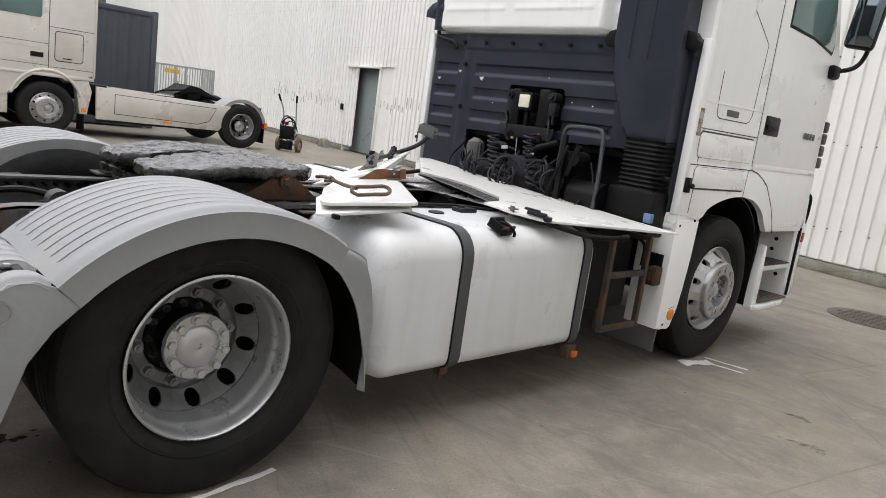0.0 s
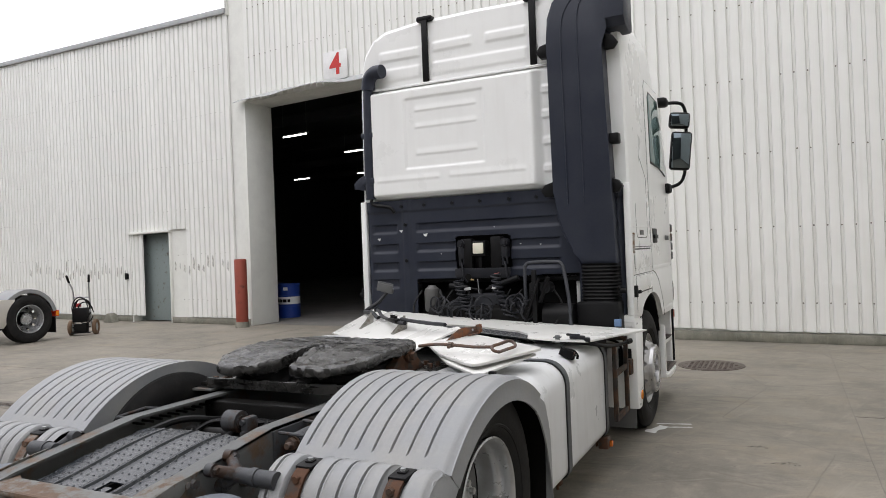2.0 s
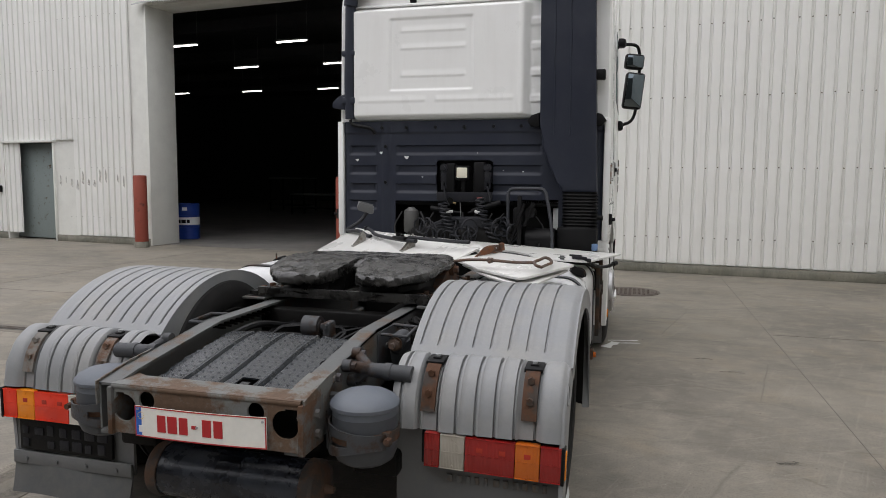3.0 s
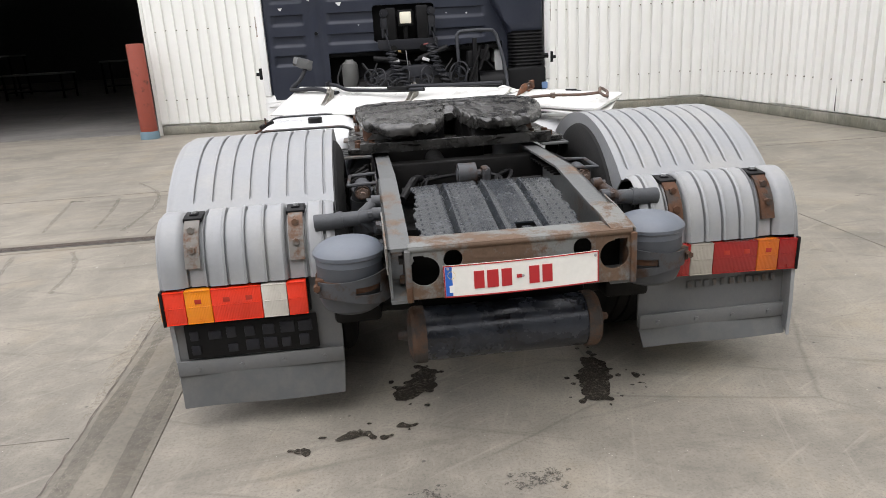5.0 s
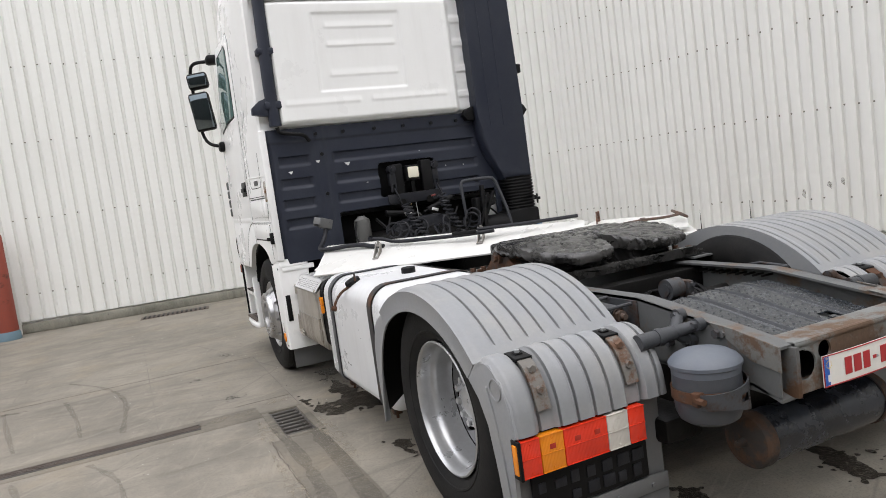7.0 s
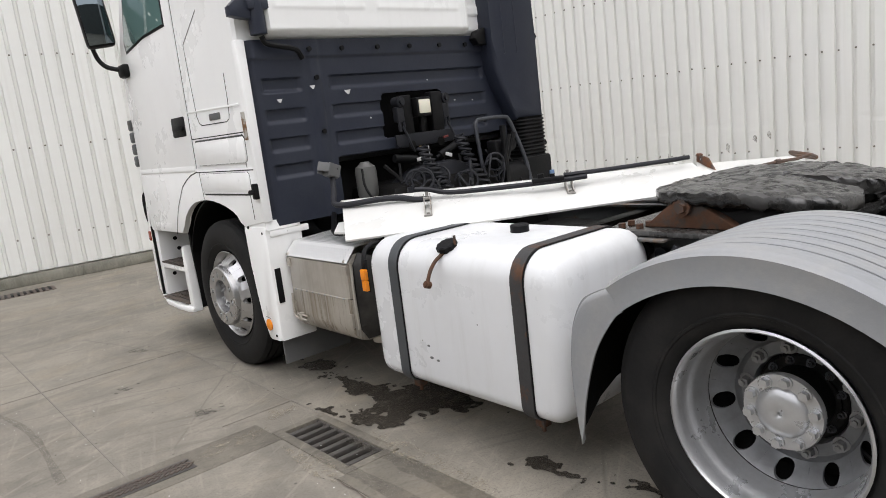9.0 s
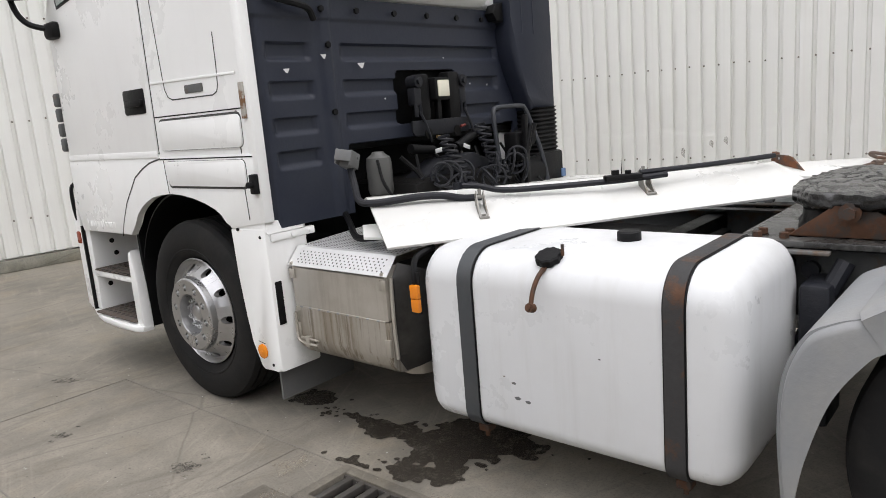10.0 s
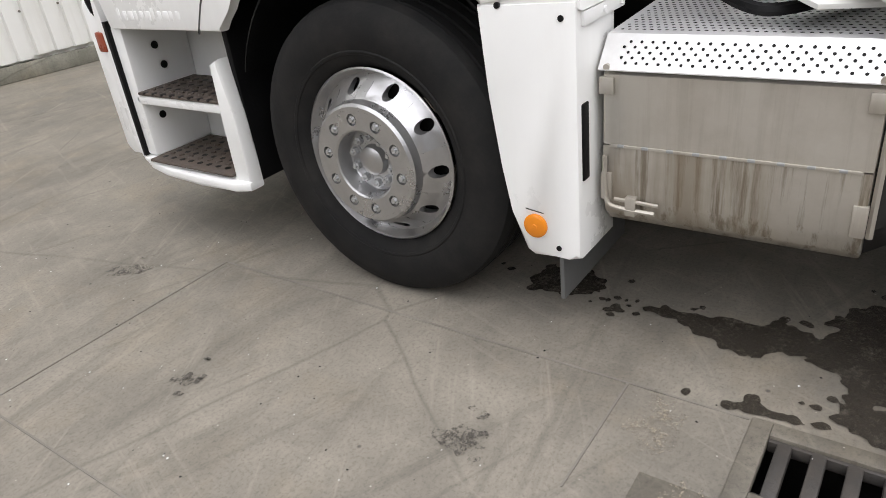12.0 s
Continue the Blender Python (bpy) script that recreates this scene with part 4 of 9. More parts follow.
def holed_ring(bm, x, r0, r1, rm, rh, count, depth, turn=0.0):
    """A flat ring in the plane x with round holes, each with its inner wall."""
    half = math.pi / count
    for s in range(count):
        c0 = 2 * half * s + turn

        def inside(px, py):
            r = math.hypot(px, py)
            return r0 < r < r1 and abs(math.atan2(py, px)) < half
        angs = [2 * math.pi * k / 16 + 0.05 for k in range(16)]
        for r_, a_ in ((r0, half), (r0, -half), (r1, half), (r1, -half)):
            angs.append(math.atan2(r_ * math.sin(a_), r_ * math.cos(a_) - rm) % (2 * math.pi))
        angs.sort()
        inner, outer, low = [], [], []
        for a in angs:
            lo, hi = rh, 1.0
            for _ in range(24):
                mid = (lo + hi) / 2
                if inside(rm + mid * math.cos(a), mid * math.sin(a)):
                    lo = mid
                else:
                    hi = mid

            def put(d, xx):
                px, py = rm + d * math.cos(a), d * math.sin(a)
                return bm.verts.new((xx, px * math.cos(c0) - py * math.sin(c0), px * math.sin(c0) + py * math.cos(c0)))
            inner.append(put(rh, x))
            outer.append(put(lo, x))
            low.append(put(rh, x - depth))
        n = len(angs)
        for i in range(n):
            j = (i + 1) % n
            bm.faces.new((inner[i], inner[j], outer[j], outer[i]))
            bm.faces.new((inner[j], inner[i], low[i], low[j]))
    bmesh.ops.remove_doubles(bm, verts=bm.verts[:], dist=0.0004)
    return bm


def tyre_mesh(R=0.5, w=0.3):
    h = w / 2
    prof = [(h - 0.045, R - 0.205), (h - 0.012, R - 0.17), (h - 0.002, R - 0.13), (h, R - 0.10), (h - 0.004, R - 0.06), (h - 0.014, R - 0.035), (h - 0.028, R - 0.012), (h - 0.045, R - 0.004)]
    for gx in (0.085, 0.03, -0.03, -0.085):
        prof += [(gx + 0.008, R), (gx + 0.006, R - 0.012), (gx - 0.006, R - 0.012), (gx - 0.008, R)]
    prof += [(-x, r) for x, r in prof[7::-1]]
    bm = lathe(bm_new(), prof, 72, True)
    # raised rings on the side wall
    lathe(bm, [(h - 0.03, R - 0.172), (h - 0.006, R - 0.160), (h - 0.0035, R - 0.152), (h - 0.012, R - 0.140)], 72, True)
    return bm


def nuts(bm, x, r, count, size, turn=0.0, h=0.022):
    for k in range(count):
        a = 2 * math.pi * k / count + turn
        p = Vector((x, r * math.cos(a), r * math.sin(a)))
        rod(bm, p - Vector((0.004, 0, 0)), p + Vector((h, 0, 0)), size, 6)
        rod(bm, p - Vector((0.002, 0, 0)), p + Vector((0.004, 0, 0)), size * 1.45, 12)
        rod(bm, p, p + Vector((h + 0.01, 0, 0)), size * 0.5, 8)
    return bm


def rear_wheel(owner=None):
    w = new("rear_wheel")
    w.parent = owner or truck
    part("tyre", tyre_mesh(), M_RUBBER, w, "worn black tyre")
    bm = lathe(bm_new(), [(0.112, 0.293), (0.124, 0.298), (0.128, 0.291), (0.121, 0.285), (0.105, 0.2815), (0.085, 0.2795), (0.068, 0.2785), (0.058, 0.2745), (0.048, 0.2685), (0.030, 0.2665), (0.0, 0.2645), (-0.025, 0.261), (-0.040, 0.257)], 72)
    bmesh.ops.delete(bm, geom=[f for f in bm.faces if len(f.verts) > 4], context="FACES_ONLY")
    part("rim", bm, M_RIM, w, "silver rim")
    # bowl-shaped disc: the holes lie on its slope, the nut flange at its bottom
    bm = holed_ring(bm_new(), 0.0, 0.200, 0.258, 0.2300, 0.0275, 10, 0.012)
    for v in bm.verts:
        r = math.hypot(v.co.y, v.co.z)
        v.co.x += -0.042 - 0.070 * step01(r, 0.270, 0.194)
    lathe(bm, [(-0.111, 0.2005), (-0.124, 0.195), (-0.130, 0.188), (-0.130, 0.150), (-0.136, 0.146), (-0.168, 0.145)], 72)
    bmesh.ops.delete(bm, geom=[f for f in bm.faces if len(f.verts) > 20], context="FACES_ONLY")
    part("disc", bm, M_DISC, w, "grey wheel disc darkened for dirt and shade, with ten round holes")
    part("brake_drum", lathe(bm_new(), [(-0.172, 0.266), (-0.171, 0.09)], 40), M_IRON, w)
    for k in range(5):
        a = 2 * math.pi * (k + 0.3) / 5
        part("drum_rib", rod(bm_new(), (-0.160, 0.20 * math.cos(a), 0.20 * math.sin(a)), (-0.160, 0.262 * math.cos(a), 0.262 * math.sin(a)), 0.007, 6), M_DISC, w)
    pieces("wheel_nut", nuts(bm_new(), -0.130, 0.170, 10, 0.0175, 0.3, 0.030), M_NUT, w, reach=0.03)
    bm = lathe(bm_new(), [(-0.170, 0.138), (-0.150, 0.138), (-0.146, 0.132), (-0.146, 0.104), (-0.030, 0.100), (-0.028, 0.10)], 40)
    part("hub_drum", bm, M_IRON, w, "greasy black hub drum")
    pieces("drum_bolt", nuts(bm_new(), -0.146, 0.121, 12, 0.0100, 0.1, 0.016), M_GEAR, w, reach=0.02)
    bm = lathe(bm_new(), [(-0.032, 0.119), (-0.012, 0.122), (-0.005, 0.119), (-0.004, 0.081), (-0.001, 0.079), (0.006, 0.072), (0.014, 0.052), (0.016, 0.03), (0.013, 0.012), (0.010, 0.007), (0.002, 0.005)], 48)
    part("hub_cap", bm, M_RIM, w, "silver bolted hub cap")
    bm = bm_new()
    for k in range(10):
        a = 2 * math.pi * k / 10
        p = Vector((-0.006, 0.1 * math.cos(a), 0.1 * math.sin(a)))
        rod(bm, p, p + Vector((0.007, 0, 0)), 0.0205, 16)
        rod(bm, p, p + Vector((0.024, 0, 0)), 0.0175, 6, 0.0150)
    pieces("hub_bolt", bm, M_RIM, w, reach=0.02)
    return w


def front_wheel(owner=None):
    w = new("front_wheel")
    w.parent = owner or truck
    part("tyre", tyre_mesh(), M_RUBBER, w, "worn black tyre")
    bm = lathe(bm_new(), [(0.112, 0.291), (0.122, 0.296), (0.126, 0.290), (0.118, 0.284), (0.100, 0.279), (0.092, 0.272), (0.094, 0.268)], 72)
    bmesh.ops.delete(bm, geom=[f for f in bm.faces if len(f.verts) > 4], context="FACES_ONLY")
    ring = bm_new()
    holed_ring(ring, 0.0, 0.206, 0.268, 0.240, 0.021, 10, 0.03, 0.2)
    for v in ring.verts:
        r = math.hypot(v.co.y, v.co.z)
        v.co.x += 0.094 + 0.066 * step01(r, 0.268, 0.204)
    me = bpy.data.meshes.new("ring_tmp")
    ring.to_mesh(me)
    ring.free()
    bm.from_mesh(me)
    bpy.data.meshes.remove(me)
    lathe(bm, [(0.160, 0.206), (0.188, 0.200), (0.196, 0.191), (0.196, 0.1795)], 72)
    holed_ring(bm, 0.196, 0.118, 0.1795, 0.150, 0.0195, 10, 0.022, 0.1)
    lathe(bm, [(0.196, 0.118), (0.192, 0.112), (0.138, 0.106), (0.132, 0.10)], 60)
    bmesh.ops.delete(bm, geom=[f for f in bm.faces if len(f.verts) > 20], context="FACES_ONLY")
    part("rim", bm, M_RIMFRONT, w, "silver convex rim with ten holes")
    bm = lathe(bm_new(), [(0.08, 0.27), (0.081, 0.1)], 40)
    part("brake_drum", bm, M_IRON, w, "dark brake drum")
    pieces("wheel_nut", nuts(bm_new(), 0.172, 0.150, 10, 0.0150, 0.1, 0.020), M_RIM, w, reach=0.03)
    part("nut_pocket", lathe(bm_new(), [(0.170, 0.172), (0.172, 0.172), (0.172, 0.125), (0.170, 0.125)], 40, True), M_IRON, w)
    bm = lathe(bm_new(), [(0.11, 0.104), (0.134, 0.102), (0.136, 0.052), (0.158, 0.047), (0.166, 0.034), (0.168, 0.010)], 40)
    part("hub_cap", bm, M_RIMFRONT, w)
    pieces("hub_nut", nuts(bm_new(), 0.134, 0.078, 10, 0.0140, 0.0, 0.022), M_RIM, w, reach=0.03)
    return w


RW, FW = rear_wheel(), front_wheel()
RW.matrix_basis = pose(1.035, AXLE_R, HUB_Z, 25, 0, 0)
copy_thing(RW, pose(-1.035, AXLE_R, HUB_Z, 10, 0, 180))
FW.matrix_basis = pose(1.06, AXLE_F, HUB_Z, 8, 0, 0)
copy_thing(FW, pose(-1.06, AXLE_F + 0.014, HUB_Z, 20, 0, 180))
for s in (1, -1):
    iw = part("inner_tyre", tyre_mesh(), M_RUBBER, truck)
    iw.matrix_basis = pose(s * 0.70, AXLE_R, HUB_Z)
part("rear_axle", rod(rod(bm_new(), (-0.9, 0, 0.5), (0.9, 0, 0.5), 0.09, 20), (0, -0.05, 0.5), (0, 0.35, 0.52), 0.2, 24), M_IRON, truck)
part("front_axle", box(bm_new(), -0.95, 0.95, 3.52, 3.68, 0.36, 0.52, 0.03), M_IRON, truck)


def fender_side(s):
    """The three grey sections over one pair of rear tyres."""
    lab = {1: "right", -1: "left"}[s]
    X0, X1 = 0.59, 1.240
    n_rib = 9

    def groove(v):
        """Depth of the long grooves across the width, v from 0 to 1."""
        p = v * n_rib
        k = p - math.floor(p) - 0.5
        if v < 0.03 or v > 0.92:
            return 0.0
        return 0.0115 * (1 - step01(abs(k), 0.054, 0.078)) - 0.003 * (1 - step01(abs(k - 0.2), 0.0, 0.08))

    # positions across the width, close together round each groove
    vs = sorted({round((k + 0.5 + d) / n_rib, 4) for k in range(n_rib) for d in (-0.5, -0.35, -0.2, -0.080, -0.066, -0.052, 0.0, 0.052, 0.066, 0.080, 0.2, 0.28, 0.5)} | {0.0, 0.975, 0.99, 1.0})
    nv = len(vs) - 1

    fend = new("rear_fender")
    fend.parent = truck

    def arch(u, v, drop=0.0):
        v = vs[round(v * nv)] if drop == 0 else v
        a = radians(134.5 - 79.5 * u)
        edge = step01(v, 0.93, 1.0)
        fade = step01(u, 0.045, 0.065) * (1 - step01(u, 0.925, 0.95))
        r = 0.775 - groove(v) * fade - 0.016 * edge ** 2 - drop
        return (s * (X0 + (X1 - X0) * v), 0.05 + r * math.cos(a), 0.268 + r * math.sin(a))
    bm = sheet(bm_new(), arch, 66, nv)
    # outer band and inner band
    def band(x, r0, deep, swell):
        def g(u, v):
            a, r = radians(134.5 - 79.5 * u), r0 - deep * v
            return (s * (x - swell * math.sin(3 * v)), 0.05 + r * math.cos(a), 0.268 + r * math.sin(a))
        return g
    bm2 = sheet(bm_new(), band(X1 + 0.002, 0.760, 0.088, 0.004), 44, 3, (-s * 0.01, 0, 0))
    sheet(bm2, band(X0, 0.775, 0.105, 0.0), 44, 2, (s * 0.006, 0, 0))
    sheet(bm2, lambda u, v: arch(u, v, 0.016), 30, 8)
    part("top_section", bm, M_FENDER, fend, sharp=50)
    part("top_band", bm2, M_FENDER, fend)

    # rear section
    path = [Vector((p[0], p[1], 0)) for p in curve_points([(-0.492, 0.822, 0), (-0.535, 0.845, 0), (-0.60, 0.842, 0), (-0.675, 0.79, 0), (-0.722, 0.70, 0), (-0.738, 0.60, 0)], 6)]
    slots = ((0.165, 0.275), (0.745, 0.855))

    def hood(u, v, drop=0.0):
        v = vs[round(v * nv)]
        k = u * (len(path) - 1)
        i = min(int(k), len(path) - 2)
        q = path[i].lerp(path[i + 1], k - i)
        d = (path[i + 1] - path[i]).normalized()
        nrm = Vector((d.y, -d.x, 0))
        if nrm.y < 0 and nrm.x > 0:
            nrm = -nrm
        fade = step01(u, 0.09, 0.12)
        dep = 1.4 * groove(v) * fade
        for a, b in slots:
            dep += 0.022 * step01(v, a - 0.015, a) * (1 - step01(v, b, b + 0.015))
        dep += 0.02 * step01(v, 0.95, 1.0) ** 2 + 0.01 * (1 - step01(v, 0.0, 0.03))
        q = q - nrm * (dep + drop) * (1 if nrm.y > 0 or nrm.x < 0 else -1)
        return (s * (X0 + (X1 - X0) * v), q.x, q.y)
    part("rear_section", sheet(bm_new(), hood, 40, nv), M_FENDER, fend, sharp=50)
    side = [(-0.485, 0.81), (-0.535, 0.832), (-0.60, 0.828), (-0.665, 0.78), (-0.712, 0.70), (-0.730, 0.60), (-0.738, 0.30), (-0.735, 0.16), (-0.70, 0.20), (-0.66, 0.30), (-0.61, 0.44), (-0.555, 0.60), (-0.49, 0.69), (-0.418, 0.746)]
    if s < 0:
        side = side[:6] + [(-0.690, 0.56), (-0.684, 0.30), (-0.668, 0.16), (-0.612, 0.17), (-0.592, 0.30), (-0.572, 0.44), (-0.542, 0.60), (-0.49, 0.69), (-0.418, 0.746)]
    bm = prism(bm_new(), side, "x", s * (X1 - 0.018), s * (X1 - 0.002), 0.004)
    if s < 0:
        rib = [(-0.560, 0.745), (-0.590, 0.66), (-0.613, 0.56), (-0.632, 0.44), (-0.643, 0.32), (-0.646, 0.20)]
        prism(bm, rib + [(y - 0.011, z - 0.002) for y, z in rib[::-1]], "x", s * (X1 - 0.004), s * (X1 + 0.004), 0.002)
    lathe(bm, [(0.0, 0.040), (0.006, 0.040), (0.006, 0.034), (0.002, 0.033), (0.002, 0.0001)], 24, m=pose(s * (X1 - 0.003), -0.628, 0.748, 0, 0, 0 if s > 0 else 180))
    part("side_panel", bm, M_FENDER, fend)
    for a, b in slots:
        xm = X0 + (X1 - X0) * (a + b) / 2
        part("latch_bolt", rod(bm_new(), (s * xm, -0.58, 0.836), (s * xm, -0.58, 0.852), 0.010, 6), M_GALV, fend, "bright bolt")
        part("latch", box(box(bm_new(), -0.034, 0.034, -0.045, 0.038, -0.012, 0.004, 0.003), -0.016, 0.016, -0.014, 0.014, 0.002, 0.010, 0.003, None), M_BLACK, fend, "black latch plate").matrix_basis = pose(s * xm, -0.580, 0.834, 6, 0, 0)
        strap = bm_new()
        pts = curve_points([(-0.612, 0.822, 0), (-0.645, 0.80, 0), (-0.687, 0.742, 0), (-0.712, 0.665, 0)], 4)
        sheet(strap, lambda u, v: (s * (xm - 0.027 + 0.054 * v), pts[min(int(u * (len(pts) - 1)), len(pts) - 1)].x, pts[min(int(u * (len(pts) - 1)), len(pts) - 1)].y), len(pts) - 1, 1, (0, -0.012, 0.004))
        bolts(strap, [(s * xm, -0.66, 0.80), (s * xm, -0.70, 0.735)], "-y", 0.014, 0.016)
        part("strap", strap, M_RUST if s > 0 else M_FENDSTRAP, fend, "rusty steel strap")

    # front blade
    fp = [Vector((y - (0.028 * step01(0.87 - z, 0.0, 0.08) if s > 0 else 0), z, 0)) for y, z, _ in [tuple(p) for p in curve_points([(0.475, 0.888, 0), (0.535, 0.868, 0), (0.605, 0.824, 0), (0.655, 0.712, 0), (0.668, 0.548, 0), (0.652, 0.302, 0)], 6)]]

    def blade(u, v):
        k = u * ((0.95 if s > 0 else 0.84) + (0.03 if s > 0 else 0.12) * v ** 4) * (len(fp) - 1)
        i = min(int(k), len(fp) - 2)
        q = fp[i].lerp(fp[i + 1], k - i)
        return (s * (0.56 + (X1 - 0.03 - 0.56) * v), q.x, q.y)
    bm = sheet(bm_new(), blade, 24, 6, (0, 0.012, 0))
    # the front edge turns over in a rounded fold towards the outer face, which narrows to a tip
    inner = curve_points([(0.430, 0.818, 0), (0.470, 0.785, 0), (0.548, 0.664, 0), (0.604, 0.49, 0), (0.628, 0.36, 0), (0.642, 0.30, 0)], 6)

    def fold(u, v):
        k = u * (len(fp) - 1)
        i = min(int(k), len(fp) - 2)
        q = fp[i].lerp(fp[i + 1], k - i)
        k2 = min(int(u * (len(inner) - 1) + 0.5), len(inner) - 1)
        p = Vector((inner[k2][0], inner[k2][1], 0))
        if v < 0.5:
            a = radians(90 * v / 0.5)
            x, e = X1 - 0.03 + 0.024 * math.sin(a), 0.010 + 0.022 * (1 - math.cos(a))
        else:
            x, e = X1 - 0.006 + 0.005 * (v - 0.5) / 0.5, None
        d = (p - q)
        wide = max(d.length, 0.02)
        if e is None:
            r = q + d * (0.02 / wide + (1 - 0.02 / wide) * (v - 0.5) / 0.5)
        else:
            r = q + d.normalized() * min(e - 0.010, wide * 0.5)
        return (s * x, r.x, r.y)
    sheet(bm, fold, 30, 10, (-s * 0.008, 0, 0))
    part("front_section", bm, M_FENDER, fend, sharp=45)
    # Near-black sheet puts the shade under the fender, and dirt, into colour.
    part("splash_liner", sheet(bm_new(), lambda u, v: tuple(Vector(blade(u, 0.99 * v)) + Vector((0, -0.008, -0.006))), 24, 6, (0, 0.006, 0)), M_IRON, fend, "near-black sheet for the shaded, dirty inner face")
    return fend


for side_sign in (1, -1):
    fender_side(side_sign)


def tail(s):
    """Lamp cluster, backing and mud flap at the back of one fender."""
    t = new("tail_lamp")
    t.parent = truck
    y = -0.745
    xs_ = {1: [(0.725, 0.785, M_REDSHADE), (0.785, 0.88, M_CLEARSHADE), (0.88, 1.065, M_REDSHADE), (1.065, 1.155, M_AMBERSHADE), (1.155, 1.232, M_REDSHADE)],
           -1: [(0.712, 0.785, M_RED), (0.785, 0.878, M_CLEAR), (0.878, 1.06, M_RED), (1.06, 1.155, M_AMBER), (1.155, 1.232, M_RED)]}[s]
    part("housing", box(bm_new(), min(s * 0.705, s * 1.236), max(s * 0.705, s * 1.236), y - 0.005, y + 0.062, 0.455, 0.595, 0.008), M_BLACK, t)
    for a, b, m_ in xs_:
        lo, hi = min(s * a, s * b), max(s * a, s * b)
        bm = box(bm_new(), lo + 0.0008, hi - 0.0008, y - 0.042, y - 0.004, 0.462, 0.590, 0.004)
        bolts(bm, [((lo + hi) / 2, y - 0.042, 0.475), ((lo + hi) / 2, y - 0.042, 0.575)], "-y", 0.005, 0.003)
        if m_ in (M_CLEAR, M_CLEARSHADE):
            rod(bm, ((lo + hi) / 2, y - 0.0425, 0.545), ((lo + hi) / 2, y - 0.044, 0.545), 0.024, 20)
        part("lens", bm, m_, t, "coloured ribbed lens")
        bm = bm_new()
        for z in (0.4635, 0.5265, 0.5885):
            box(bm, lo + 0.002, hi - 0.002, y - 0.0445, y - 0.040, z - 0.0016, z + 0.0016, 0.0008)
        pieces("lens_ridge", bm, m_, t)
        if m_ not in (M_CLEAR, M_CLEARSHADE) and b - a > 0.08:
            bm = bm_new()
            for cx in ((lo + hi) / 2,) if b - a < 0.12 else (lo + (hi - lo) * 0.3, lo + (hi - lo) * 0.75):
                box(bm, cx - 0.012, cx + 0.012, y - 0.0436, y - 0.0416, 0.538, 0.556, 0.001)
            pieces("reflex_block", bm, M_LENSDARK, t, "darker reflex block")
    end = part("end_frame", box(bm_new(), min(s * 1.230, s * 1.243), max(s * 1.230, s * 1.243), y - 0.046, y + 0.004, 0.458, 0.594, 0.004), M_BLACK, t, "black end frame")
    part("side_marker", box(bm_new(), min(s * 1.236, s * 1.248), max(s * 1.236, s * 1.248), y - 0.036, y - 0.008, 0.476, 0.580, 0.004), M_AMBER, end, "amber side marker")
    f = new("mud_flap")
    f.parent = truck
    t.matrix_basis = pose(0, 0.045, 0) @ pose(s * 0.97, 0, 0.525) @ pose(0, 0, 0, 0, 1.4 if s > 0 else 0, 0) @ pose(-s * 0.97, 0, -0.525)
    f.matrix_basis = pose(0, 0.045, 0)
    lo, hi = min(s * 0.60, s * 1.232), max(s * 0.60, s * 1.232)
    bm = sheet(bm_new(), lambda u, v: (lo + (hi - lo) * u, -0.728 + 0.006 * math.sin(9 * u), 0.24 + 0.36 * v), 20, 6, (0, 0.014, 0))
    part("backing", bm, M_FLAP, f)
    bm = box(bm_new(), lo, hi, -0.748, -0.734, 0.235, 0.295, 0.004)
    bolts(bm, [(lo + (hi - lo) * k, -0.748, 0.263) for k in (0.12, 0.38, 0.63, 0.88)], "-y", 0.01, 0.008)
    part("clamp_strip", bm, M_FLAP, f)
    bm = sheet(bm_new(), lambda u, v: (lo + (hi - lo) * (0.5 + (u - 0.5) * (1.0 - 0.03 * (1 - v))), -0.742 - 0.028 * (1 - v) + 0.006 * math.sin(7 * u + 2 * v), (0.165 if s > 0 else 0.11) + (0.075 if s > 0 else 0.13) * v), 20, 5, (0, 0.01, 0))
    part("rubber", bm, surf("flap_rubber", (0.082, 0.085, 0.086), (0.125, 0.122, 0.115), rough=0.7, patch=9, amount=0.8) if s > 0 else bpy.data.materials["flap_rubber"], f)
    if s > 0:
        # worn raised maker's lettering, too faint to read
        bm, rnd = bm_new(), random.Random(6)
        for k in range(11):
            x = 0.80 + 0.036 * k
            box(bm, x, x + rnd.uniform(0.014, 0.026), -0.7395, -0.733, 0.395, 0.424, 0.001)
        pieces("raised_mark", bm, M_CHASSIS, f, "faint raised bar")
    if s < 0:
        bm = box(bm_new(), -1.185, -0.69, -0.752, -0.735, 0.305, 0.445, 0.006)
        part("plate_holder", bm, M_BLACK, f, "empty black plate holder with moulded ribs")
        rnd = random.Random(4)
        bm = bm_new()
        for k in range(7):
            for j in range(2):
                x = -1.165 + 0.067 * k
                if rnd.random() < 0.85:
                    box(bm, x, x + rnd.uniform(0.03, 0.055), -0.757, -0.75, 0.322 + 0.058 * j, 0.322 + 0.058 * j + rnd.uniform(0.03, 0.048), 0.003)
        pieces("holder_rib", bm, M_SOOT, f)


for side_sign in (1, -1):
    tail(side_sign)


# chassis frame
M_CAPRUST = rusty("cap_rusted", (0.042, 0.036, 0.032), (0.115, 0.066, 0.042), share=0.5, rough=0.75, scale=11)
M_BARERUST = rusty("bare_rust_patch", (0.165, 0.165, 0.155), (0.155, 0.100, 0.066), share=0.53, rough=0.75, scale=12)
M_CROSS = rusty("cross_member_paint", (0.165, 0.170, 0.163), (0.160, 0.103, 0.068), share=0.515, rough=0.65, scale=6)


